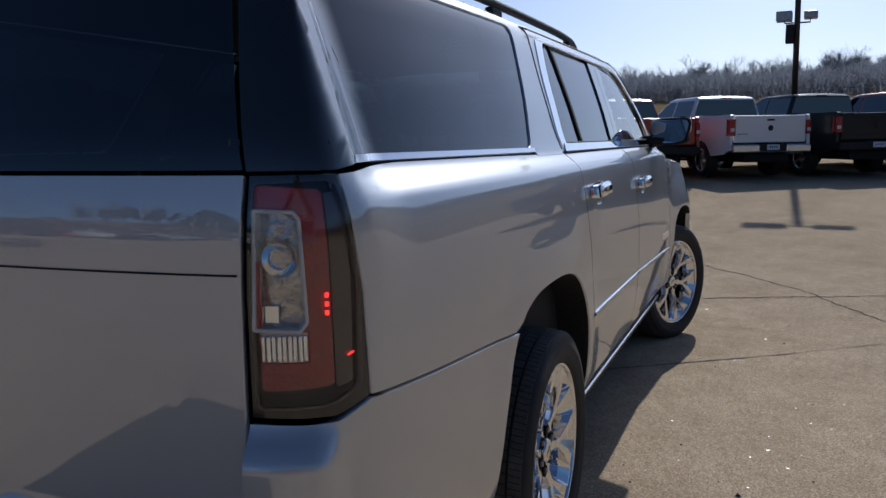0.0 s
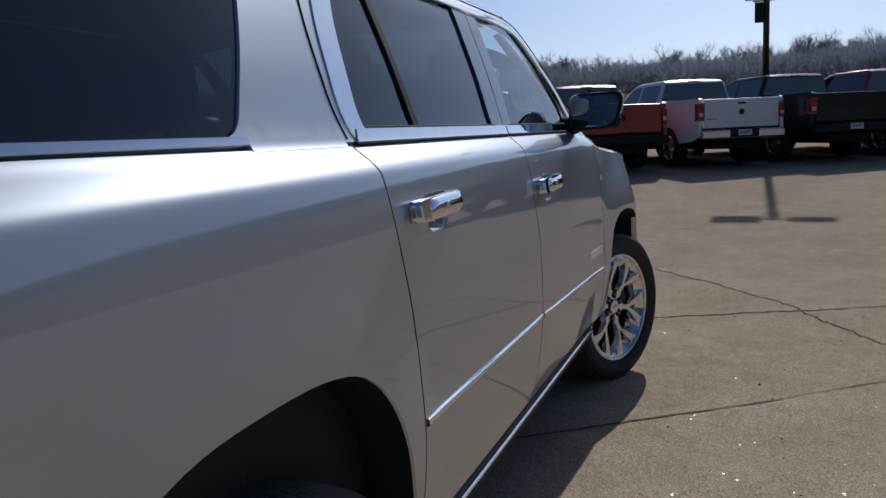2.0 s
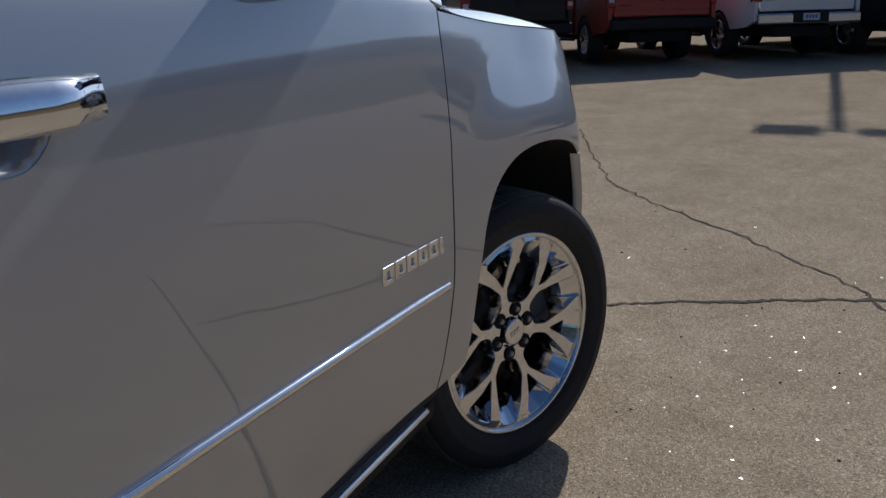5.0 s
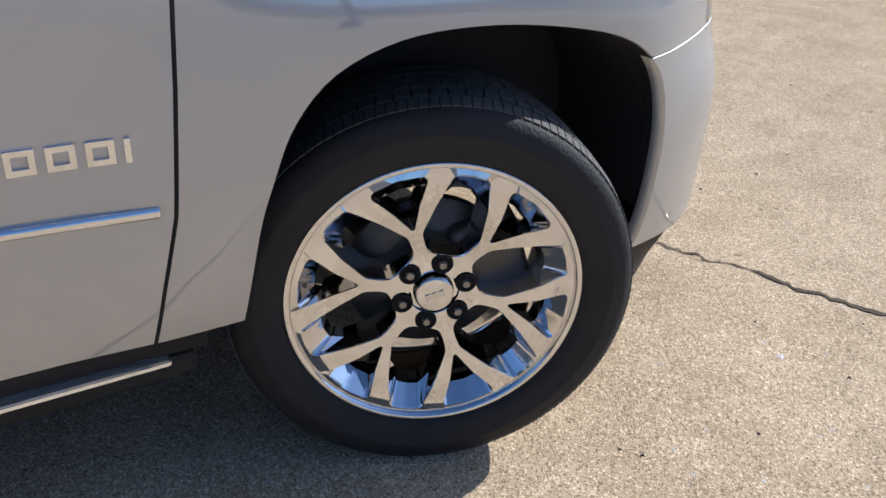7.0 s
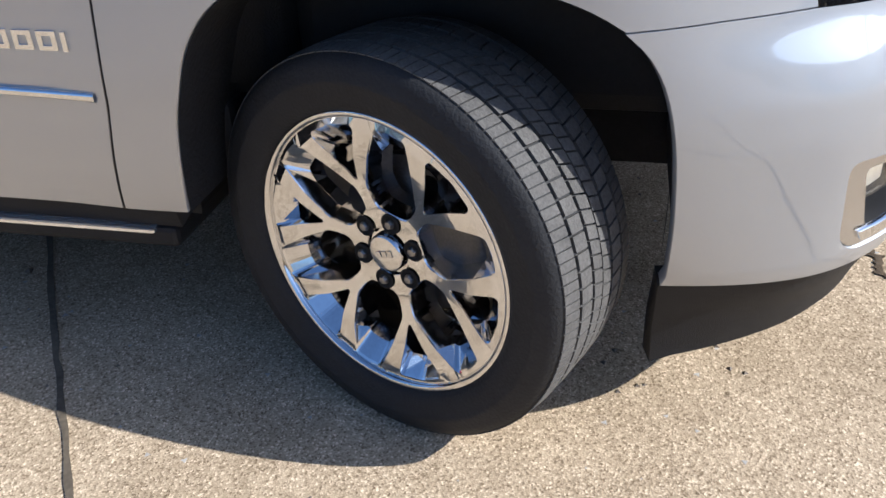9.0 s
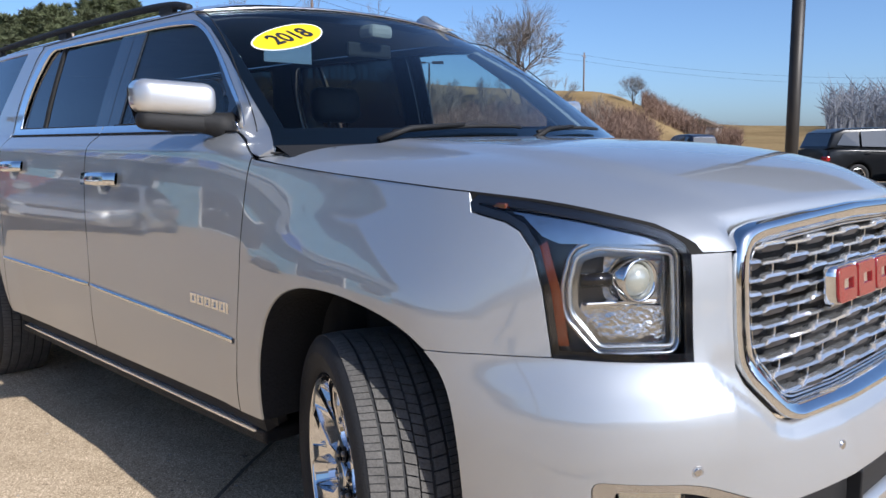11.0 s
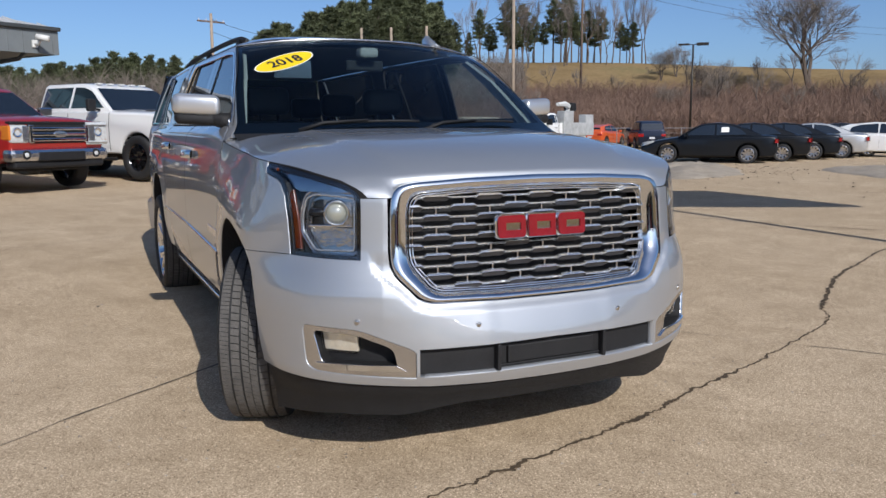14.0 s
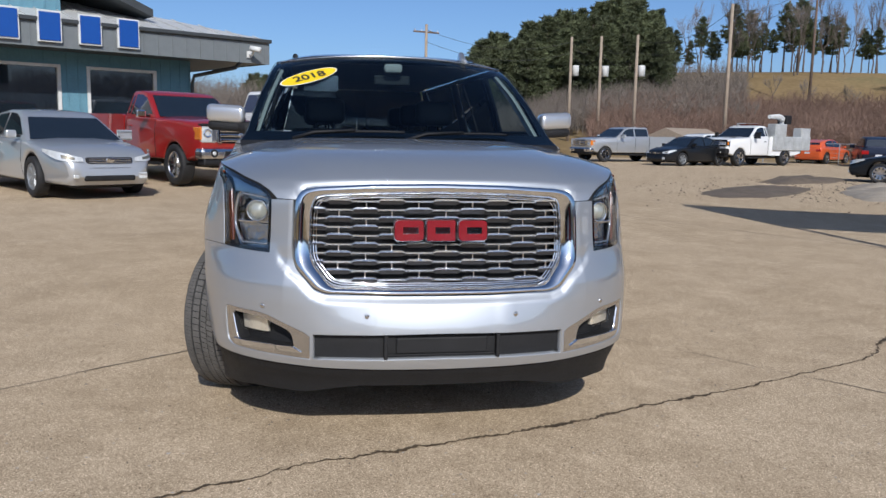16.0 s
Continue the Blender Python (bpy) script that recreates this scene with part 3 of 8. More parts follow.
SINK = smooth_curve([(-0.75, 0.0), (-0.45, 0.018), (-0.3, 0.03), (0.0, 0.05), (0.3, 0.072), (0.5, 0.092), (0.9, 0.12)])
FLARE = smooth_curve([(0.25, 0.0), (0.34, 0.018), (0.5, 0.022), (0.72, 0.0)])


def shell(s, z, off=0.0):
    """Point of the body's skin; negative s is the left half. off: metres outwards."""
    a = abs(s)
    i = min(max(int(np.searchsorted(ARC, a)) - 1, 0), len(ARC) - 2)
    t = (a - ARC[i]) / (ARC[i + 1] - ARC[i])
    x, y = CX[i] + (CX[i + 1] - CX[i]) * t, CY[i] + (CY[i + 1] - CY[i]) * t
    tx, ty = TX[i] + (TX[i + 1] - TX[i]) * t, TY[i] + (TY[i + 1] - TY[i]) * t
    k = math.hypot(tx, ty)
    nx, ny = -ty / k, tx / k
    wf, wr = sstep(0.35, 0.80, y), sstep(-4.25, -4.56, y)
    d = FRONT(z) * wf + REAR(z) * wr + SIDE(z + SINK(y) * (1 - wf)) * (1 - wf - wr)
    for yc in (0.055, -3.31):
        r = math.hypot(y - yc, z - 0.42)
        if 0.3 < r < 0.72 and z < 1.1:
            d += 0.55 * FLARE(r) * sstep(0.3, 0.5, z) * (1 - wf)
    d -= 0.040 * sstep(0.88, 1.22, z) * sstep(-0.6, 0.1, y) * (1 - wf)
    d += off
    flat = 0.062 * max(0.0, 1 - (x / 0.68) ** 2) * sstep(0.46, 0.76, z) if y > 0.4 else 0.0
    return Vector(((x + nx * d) * (1 if s >= 0 else -1), y + ny * d - flat, z))


def dense(poly, step=0.04):
    out = []
    for a, b in zip(poly, poly[1:] + poly[:1]):
        k = max(1, int(math.hypot(b[0] - a[0], b[1] - a[1]) / step))
        out += [(a[0] + (b[0] - a[0]) * i / k, a[1] + (b[1] - a[1]) * i / k) for i in range(k)]
    return out


def inset(poly, d):
    """Shrink a polygon by d (grow it where d is negative)."""
    area = sum(a[0] * b[1] - b[0] * a[1] for a, b in zip(poly, poly[1:] + poly[:1]))
    sg = 1 if area > 0 else -1
    n, out = len(poly), []
    for i in range(n):
        p, q, r = poly[i - 1], poly[i], poly[(i + 1) % n]
        e1, e2 = Vector((q[0] - p[0], q[1] - p[1])), Vector((r[0] - q[0], r[1] - q[1]))
        if e1.length < 1e-9 or e2.length < 1e-9:
            out.append(q)
            continue
        e1.normalize(), e2.normalize()
        n1, n2 = Vector((-e1.y, e1.x)) * sg, Vector((-e2.y, e2.x)) * sg
        b = n1 + n2
        k = d / max(0.35, 1 + n1.dot(n2))
        out.append((q[0] + b.x * k, q[1] + b.y * k))
    return out


def rounded(poly, r, n=4):
    """Round a polygon's corners; r is one radius or one for each corner."""
    out = []
    m = len(poly)
    for i in range(m):
        rr = r if isinstance(r, (int, float)) else r[i]
        p, q, s = Vector(poly[i - 1]), Vector(poly[i]), Vector(poly[(i + 1) % m])
        if rr <= 0:
            out.append(tuple(q))
            continue
        a, b = (p - q), (s - q)
        ra = min(rr, a.length * 0.48, b.length * 0.48)
        pa, pb = q + a.normalized() * ra, q + b.normalized() * ra
        for k in range(n + 1):
            t = k / n
            out.append(tuple(pa * (1 - t) ** 2 + q * 2 * t * (1 - t) + pb * t * t))
    return out


def skin(name, outline, material, parent=None, holes=(), off=0.0, surf=shell, step=0.07, flange=0.018, gap=0.0, label="", extra=None, zlines=()):
    """A panel cut out of the body's skin, with turned-in edges and true normals."""
    if gap:
        outline = inset(outline, gap)
    bm = bmesh.new()
    edges = []
    for loop in (outline, *holes):
        vs = [bm.verts.new((p[0], p[1], 0)) for p in dense(loop)]
        edges += [bm.edges.new((vs[i], vs[(i + 1) % len(vs)])) for i in range(len(vs))]
    bmesh.ops.triangle_fill(bm, edges=edges, use_beauty=True, use_dissolve=False)
    ss, zz = [p[0] for p in outline], [p[1] for p in outline]
    cuts = [((k * step, 0, 0), (1, 0, 0)) for k in range(math.ceil(min(ss) / step), math.floor(max(ss) / step) + 1)]
    cuts += [((0, k * step * 0.7, 0), (0, 1, 0)) for k in range(math.ceil(min(zz) / step / 0.7), math.floor(max(zz) / step / 0.7) + 1)]
    cuts += [((0, z, 0), (0, 1, 0)) for z in zlines]
    for co, no in cuts:
        bmesh.ops.bisect_plane(bm, geom=bm.verts[:] + bm.edges[:] + bm.faces[:], dist=1e-5, plane_co=co, plane_no=no)
    bm.normal_update()
    at = (lambda s, z: surf(s, z, off)) if extra is None else (lambda s, z: surf(s, z, off + extra(s, z)))
    bm.verts.index_update()
    pos, nor = [], []
    for v in bm.verts:
        s, z = v.co.x, v.co.y
        p = at(s, z)
        n = (at(s + 0.004, z) - at(s - 0.004, z)).cross(at(s, z + 0.004) - at(s, z - 0.004))
        pos.append(p), nor.append(n.normalized() if n.length > 1e-12 else Vector((0, 0, 1)))
    faces = [[v.index for v in f.verts] for f in bm.faces]
    f0 = faces[0]
    fn = (pos[f0[1]] - pos[f0[0]]).cross(pos[f0[2]] - pos[f0[0]])
    if fn.dot(nor[f0[0]]) < 0:
        faces = [f[::-1] for f in faces]
    if sum(n.dot(p - Vector((0, -1.8, 0.9))) for n, p in zip(nor, pos)) < 0:
        nor = [-n for n in nor]
        faces = [f[::-1] for f in faces]
    if flange:
        for e in bm.edges:
            if len(e.link_faces) == 1:
                a, b = e.verts[0].index, e.verts[1].index
                fc = e.link_faces[0].calc_center_median()
                fc = at(fc.x, fc.y)
                mid = (pos[a] + pos[b]) / 2
                side = (mid - fc)
                ed = (pos[b] - pos[a]).normalized() if (pos[b] - pos[a]).length > 1e-9 else Vector((1, 0, 0))
                side = side - ed * side.dot(ed)
                side = side.normalized() if side.length > 1e-9 else nor[a]
                k = len(pos)
                pos += [pos[a], pos[b], pos[b] - nor[b] * flange, pos[a] - nor[a] * flange]
                nor += [(nor[a] + side).normalized(), (nor[b] + side).normalized(), side, side]
                q = [k, k + 1, k + 2, k + 3]
                if (pos[k + 1] - pos[k]).cross(pos[k + 2] - pos[k]).dot(side) < 0:
                    q = q[::-1]
                faces.append(q)
    bm.free()
    me = bpy.data.meshes.new(name)
    me.from_pydata(pos, [], faces)
    me.materials.append(material)
    me.shade_smooth()
    me.normals_split_custom_set_from_vertices([tuple(n) for n in nor])
    ob = new(name, me)
    if parent is not None:
        ob.parent = parent
    return tagged(ob, label)


def grid_part(name, rows, material, parent, label="", smooth=True):
    """A sheet through rows of points."""
    pos = [tuple(p) for r in rows for p in r]
    w = len(rows[0])
    faces = [(i * w + k, i * w + k + 1, (i + 1) * w + k + 1, (i + 1) * w + k) for i in range(len(rows) - 1) for k in range(w - 1)]
    me = bpy.data.meshes.new(name)
    me.from_pydata(pos, [], faces)
    me.materials.append(material)
    if smooth:
        me.shade_smooth()
    ob = new(name, me)
    ob.parent = parent
    return tagged(ob, label)


def Y(pts):
    """Outline from (y, z) pairs on the side."""
    return [(sy(y), z) for y, z in pts]


def flip(poly):
    return [(-s, z) for s, z in poly]


suv = thing("suv", "large silver SUV parked on worn concrete, front wheels steered, chrome trim", "car")
HOOD_EDGE = smooth_curve([(-0.40, 1.245), (-0.3, 1.232), (0.0, 1.208), (0.3, 1.192), (0.5, 1.179), (0.66, 1.165), (0.78, 1.147), (0.88, 1.122), (0.915, 1.108), (0.94, 1.085), (0.95, 1.078)])
WS_EDGE = smooth_curve([(-1.18, 1.785), (-1.05, 1.735), (-0.8, 1.59), (-0.55, 1.415), (-0.36, 1.275)])

# shut lines, top to bottom
FRONT_SHUT = [(-0.435, 1.250), (-0.445, 1.20), (-0.455, 1.05), (-0.468, 0.85), (-0.485, 0.66), (-0.510, 0.54), (-0.530, 0.43)]
MID_SHUT = [(-1.705, 1.333), (-1.715, 1.28), (-1.71, 1.20), (-1.695, 1.07), (-1.68, 0.96), (-1.67, 0.76), (-1.70, 0.55), (-1.72, 0.43)]
REAR_SHUT = [(-2.85, 1.333), (-2.84, 1.28), (-2.815, 1.10), (-2.78, 0.88), (-2.775, 0.66), (-2.785, 0.52), (-2.795, 0.43)]
F_ARCH = [(p.x, p.y) for p in spline([(0.512, 0.36, 0), (0.510, 0.50, 0), (0.495, 0.65, 0), (0.462, 0.755, 0), (0.40, 0.82, 0), (0.30, 0.866, 0), (0.15, 0.893, 0), (0.0, 0.901, 0), (-0.13, 0.888, 0), (-0.235, 0.845, 0),
                                      (-0.30, 0.775, 0), (-0.335, 0.69, 0), (-0.36, 0.60, 0), (-0.385, 0.435, 0)], 4)]
R_ARCH = [(p.x, p.y) for p in spline([(-2.805, 0.435, 0), (-2.83, 0.55, 0), (-2.87, 0.70, 0), (-2.94, 0.82, 0), (-3.05, 0.905, 0), (-3.2, 0.942, 0), (-3.4, 0.946, 0), (-3.55, 0.93, 0), (-3.67, 0.88, 0), (-3.75, 0.79, 0),
                                      (-3.80, 0.65, 0), (-3.82, 0.50, 0), (-3.82, 0.40, 0)], 4)]
f_seam = (0.408, 0.8155)


def arch_part(a, keep):
    return [p for p in a if keep(p)]


# wheel-arch points above and ahead of the seam belong to the fender, the rest to the bumper
fender_arch = arch_part(F_ARCH, lambda p: not (p[0] > 0.3 and p[1] < 0.815))
bumper_arch = arch_part(F_ARCH, lambda p: p[0] > 0.3 and p[1] < 0.815)
quarter_arch = arch_part(R_ARCH, lambda p: not (p[0] < -3.5 and p[1] < 0.865))
rear_bumper_arch = arch_part(R_ARCH, lambda p: p[0] < -3.5 and p[1] < 0.865)

GRILLE_OUT = [(0, 1.128), (0.3, 1.122), (0.54, 1.108), (0.598, 1.094), (0.622, 1.066), (0.628, 1.0), (0.628, 0.86), (0.622, 0.80), (0.602, 0.762), (0.515, 0.678), (0.47, 0.663), (0.2, 0.657), (0, 0.656)]
GRILLE_IN = [(0, 1.080), (0.3, 1.075), (0.50, 1.064), (0.533, 1.055), (0.551, 1.032), (0.556, 0.985), (0.556, 0.865), (0.552, 0.815), (0.536, 0.783), (0.466, 0.706), (0.43, 0.692), (0.2, 0.686), (0, 0.685)]


GRILLE_OUT, GRILLE_IN = [[(x * 1.068, z) for x, z in half_] for half_ in (GRILLE_OUT, GRILLE_IN)]


def both(half):
    """Whole outline from its right half (centre top first)."""
    return [(x, z) for x, z in half] + [(-x, z) for x, z in half[-2:0:-1]]


def poly_dist(p, poly):
    best = 9.0
    for a, b in zip(poly, poly[1:] + poly[:1]):
        d = (b[0] - a[0], b[1] - a[1])
        q = d[0] * d[0] + d[1] * d[1]
        t = 0 if q == 0 else max(0, min(1, ((p[0] - a[0]) * d[0] + (p[1] - a[1]) * d[1]) / q))
        best = min(best, math.hypot(p[0] - a[0] - d[0] * t, p[1] - a[1] - d[1] * t))
    return best


GRILLE_RING = both(GRILLE_OUT)


def ledge(s, z):
    """Step of the bumper round the grille."""
    if abs(s) > 0.95 or z < 0.5:
        return 0.0
    d = poly_dist((s, z), GRILLE_RING)
    edge = 0.047 + 0.045 * sstep(0.70, 0.82, z)
    return -0.012 * sstep(edge, edge - 0.036, d) * sstep(0.86, 0.76, z)


LAMP = [(0.787, 0.820), (0.787, 1.0), (0.789, 1.050), (0.806, 1.074), (0.847, 1.099), (0.90, 1.115), (0.97, 1.128), (1.035, 1.140), (1.10, 1.149), (1.18, 1.160), (1.26, 1.168), (1.335, 1.174),
        (1.352, 1.157), (1.342, 1.137), (1.295, 1.127), (1.25, 1.118), (1.212, 1.10), (1.175, 1.055), (1.147, 0.97), (1.12, 0.827)]
half_bumper = ([(0, 0.335), (sx(0.5), 0.34), (sx(0.8), 0.352), (sx(0.93), 0.36)] + Y([(0.505, 0.365)] + [p for p in bumper_arch if p[1] > 0.38] + [f_seam, (0.55, 0.823)])
               + [LAMP[-1], LAMP[0], LAMP[1], LAMP[2], (0.73, 1.0505), (0.680, 1.051)] + [(x + 0.008, z - 0.003) for x, z in GRILLE_OUT[5:11]] + [(0.2, 0.650), (0, 0.649)])
bumper_outline = half_bumper[:-1] + [(0, 0.649)] + [(-s, z) for s, z in half_bumper[-2:0:-1]]
FOG = rounded([(sx(0.935), 0.575), (sx(0.76), 0.565), (sx(0.585), 0.492), (sx(0.565), 0.475), (sx(0.565), 0.375), (sx(0.90), 0.395), (sx(0.925), 0.42)], [0.03, 0.05, 0.02, 0.0, 0.0, 0.05, 0.03])
INTAKE = [(sx(0.553), 0.487), (0, 0.495), (-sx(0.553), 0.487), (-sx(0.553), 0.378), (0, 0.383), (sx(0.553), 0.378)]
bumper = skin("front_bumper", bumper_outline, M["silver"], suv, holes=[FOG, flip(FOG), INTAKE], extra=ledge, step=0.015, flange=0.03, label="silver painted front bumper")

# black lower valance with an uneven lower edge
val_half = [(0, 0.25), (sx(0.35), 0.25), (sx(0.46), 0.235), (sx(0.62), 0.205), (sx(0.85), 0.205), (sx(0.95), 0.19)] + Y([(0.56, 0.168), (0.515, 0.155), (0.505, 0.355)]) + [(sx(0.93), 0.352), (sx(0.8), 0.344), (sx(0.5), 0.332), (0, 0.327)]
skin("valance", val_half[:-1] + [(0, 0.327)] + [(-s, z) for s, z in val_half[-2:0:-1]], M["plastic"], suv, off=-0.012, flange=0.05, label="black plastic lower valance")
# lower intake
intake = skin("lower_intake", [(s * 1.01, z + (0.006 if z > 0.43 else -0.006)) for s, z in INTAKE], M["plastic"], suv, off=-0.03, flange=0, label="black lower air intake")
for s0 in (-0.245, 0.245):
    part("divider", box((s0 - 0.008, 1.068, 0.384), (s0 + 0.008, 1.108, 0.488), 0.004), M["plastic"], intake)
part("slat", box((-0.235, 1.07, 0.395), (0.235, 1.088, 0.402), 0.002), M["plastic"], intake)
part("cover", box((-0.20, 1.066, 0.405), (0.20, 1.092, 0.475), 0.006), M["plastic"], intake)
# parking sensors
for x0, z0 in ((0.325, 0.568), (-0.325, 0.568), (0.765, 0.592), (-0.765, 0.592)):
    q = shell(math.copysign(sx(abs(x0)), x0), z0, 0.0)
    q2 = shell(math.copysign(sx(abs(x0)), x0), z0, 0.003)
    d = (q2 - q).normalized()
    part("sensor", lathe([(0.0, 0.003), (0.008, 0.003), (0.009, 0.0025), (0.0095, -0.004), (0.012, -0.004), (0.0125, 0.001), (0.0135, 0.0)], 20, Matrix.Translation(q) @ d.to_track_quat("X", "Z").to_matrix().to_4x4()), M["satin_chrome"], bumper, smooth=True)


M["fog_bowl"] = mat("warm_fog_lamp_bowl", (0.92, 0.85, 0.70), 0.30, 0.7, vary=0.2, scale=35, bump=0.5, bump_scale=40)


# fog lamps: chrome bezel, dark pocket, rectangular lamp
def fog_lamp(sgn):
    f = (lambda p: p) if sgn > 0 else flip
    inner = rounded([(sx(0.905), 0.553), (sx(0.775), 0.545), (sx(0.645), 0.492), (sx(0.632), 0.425), (sx(0.88), 0.428)], [0.02, 0.04, 0.03, 0.01, 0.025])
    bez = skin("fog_lamp", f(inset(FOG, 0.003)), M["satin_chrome"], suv, holes=[f(inner)], off=-0.004, flange=0.012, step=0.05, label="chrome fog lamp bezel")
    skin("pocket", f(inset(inner, -0.012)), M["plastic"], bez, off=-0.07, flange=0, step=0.08)
    wall = [[shell((1 if sgn > 0 else -1) * p[0], p[1], o) for o in (-0.01, -0.075)] for p in dense(inner, 0.03)]
    grid_part("pocket_wall", wall + wall[:1], M["plastic"], bez, smooth=False)
    lamp = [(sx(0.892), 0.538), (sx(0.775), 0.532), (sx(0.772), 0.468), (sx(0.885), 0.472)]
    skin("reflector", f(lamp), M["fog_bowl"], bez, off=-0.05, flange=0.02, step=0.03)
    skin("lens", f(inset(lamp, -0.003)), M["lens"], bez, off=-0.03, flange=0.01, step=0.04, label="clear fog lamp lens")
    lip = [(sx(0.895), 0.43), (sx(0.64), 0.428), (sx(0.60), 0.405), (sx(0.885), 0.409)]
    skin("lip", f(lip), M["chrome"], bez, off=0.004, flange=0.012, step=0.04)
    return bez


for g in (1, -1):
    fog_lamp(g)

# grille: chrome surround, dark back plate, rows of staggered chrome bars, red badge
grille = thing("grille", "", "")
grille.parent = suv
grille["label"] = "chrome grille with staggered bars"
loop_o, loop_i = both(GRILLE_OUT), both(GRILLE_IN)
loop_o = rounded(loop_o, 0.03, 3)
loop_i = rounded(loop_i, 0.03, 3)
ring_rows = []
for k, o in ((0.0, -0.03), (0.02, 0.004), (0.12, 0.016), (0.5, 0.012), (0.86, -0.004), (0.97, -0.018), (1.0, -0.05)):
    ring_rows.append([shell(a[0] + (b[0] - a[0]) * k, a[1] + (b[1] - a[1]) * k, o - 0.004) for a, b in zip(loop_o, loop_i)])
ring_rows = [r + r[:1] for r in ring_rows]
grid_part("surround", ring_rows, M["chrome"], grille, "polished chrome grille surround")
for k in (1.02, 1.055):
    add = [shell(b[0] * (1 - 0.03 * (k - 1) / 0.05), 0.885 + (b[1] - 0.885) * (1 - 0.055 * (k - 1) / 0.05), -0.035) for b in loop_i]
    part("inner_frame", tube(add, 0.0035, 6, closed=True), M["chrome"], grille, smooth=True)
skin("back_plate", inset(both(GRILLE_IN), -0.01), M["plastic"], grille, off=-0.10, flange=0, step=0.1)


def in_grille(x, z, m=0.012):
    inside = False
    for a, b in zip(loop_i, loop_i[1:] + loop_i[:1]):
        if (a[1] > z) != (b[1] > z) and x < (b[0] - a[0]) * (z - a[1]) / (b[1] - a[1]) + a[0]:
            inside = not inside
    return inside and poly_dist((x, z), loop_i) > m


PITCH_X, PITCH_Z = 0.246, 0.0372
M["grille_grey"] = mat("grille_grey", (0.085, 0.085, 0.092), 0.34, 0.8, vary=0.2, scale=30)


def rows_part(name, rows, material):
    """A bar whose section runs through the points of each ring."""
    bm = bmesh.new()
    rings = [[bm.verts.new(p) for p in r] for r in rows]
    for r0, r1 in zip(rings, rings[1:]):
        for k in range(len(r0) - 1):
            bm.faces.new((r0[k], r1[k], r1[k + 1], r0[k + 1]))
    bm.faces.new(rings[0]), bm.faces.new(rings[-1][::-1])
    bmesh.ops.recalc_face_normals(bm, faces=bm.faces[:])
    return part(name, bm, material, grille)


def shield(xc, z0, x0, x1):
    """Wide bar with tapered ends: chrome brow above a grey slanted face."""
    brow, face = [], []
    for k in (-0.064, -0.046, 0.0, 0.046, 0.064):
        x = min(max(xc + k, x0), x1)
        e = 0.25 if abs(k) > 0.06 else 1.0
        brow.append([shell(x, z0 + a * e, b) for a, b in ((0.003, -0.060), (0.014, -0.040), (0.0125, -0.026), (0.006, -0.021), (0.003, -0.030), (0.0, -0.060))])
        face.append([shell(x, z0 + a * e, b) for a, b in ((0.004, -0.060), (0.004, -0.030), (-0.011, -0.035), (-0.0145, -0.045), (-0.012, -0.060))])
    rows_part("brow", brow, M["grille_chrome"])
    rows_part("blade", face, M["grille_grey"])


def thin_bar(x0, x1, z0):
    rows_part("bar", [[shell(x0 + (x1 - x0) * i / 3, z0 + a, b) for a, b in ((-0.0035, -0.060), (-0.004, -0.032), (0.0, -0.026), (0.0045, -0.031), (0.004, -0.060))] for i in range(4)], M["grille_chrome"])


for r in range(10):
    z0 = 1.046 - r * PITCH_Z
    xl = 0.0
    while in_grille(xl + 0.004, z0, 0.004):
        xl += 0.004
    xo = (r % 2) * PITCH_X / 2 - 0.03
    for i in range(-4, 5):
        xc = i * PITCH_X + xo
        if xc - 0.03 < xl and xc + 0.03 > -xl:
            shield(xc, z0, -xl, xl)
        a, b = max(xc + 0.058, -xl), min(xc + PITCH_X - 0.058, xl)
        if b - a > 0.012:
            thin_bar(a, b, z0)
            if b - a > 0.08 and r < 9:
                part("link", box((-0.0035, -0.016, -0.024), (0.0035, 0.002, 0.004), 0.001, Matrix.Translation(shell((a + b) / 2, z0, -0.034)), 1), M["satin_chrome"], grille)

# badge on the grille: plain red shapes with chrome edges
badge = thing("badge", "", "")
badge.parent = suv
badge["label"] = "red and chrome badge on the grille"
PLATES = [(-0.205, -0.078, 0.020), (-0.062, 0.062, 0.006), (0.078, 0.205, 0.020)]
for xa, xb, rr_ in PLATES:
    gl = rounded([(xa, 0.928 + 0.044), (xb, 0.928 + 0.044), (xb, 0.928 - 0.044), (xa, 0.928 - 0.044)], rr_)
    slot = [(xa + 0.036, 0.928 + 0.014), (xb - 0.022, 0.928 + 0.014), (xb - 0.022, 0.928 - 0.014), (xa + 0.036, 0.928 - 0.014)]
    skin("badge_base", [(-s, z) for s, z in inset(gl, -0.0045)], M["chrome"], badge, off=0.012, flange=0.03, step=0.05)
    skin("badge_face", [(-s, z) for s, z in gl], M["badge_red"], badge, holes=[[(-s, z) for s, z in slot]], off=0.019, flange=0.008, step=0.05)


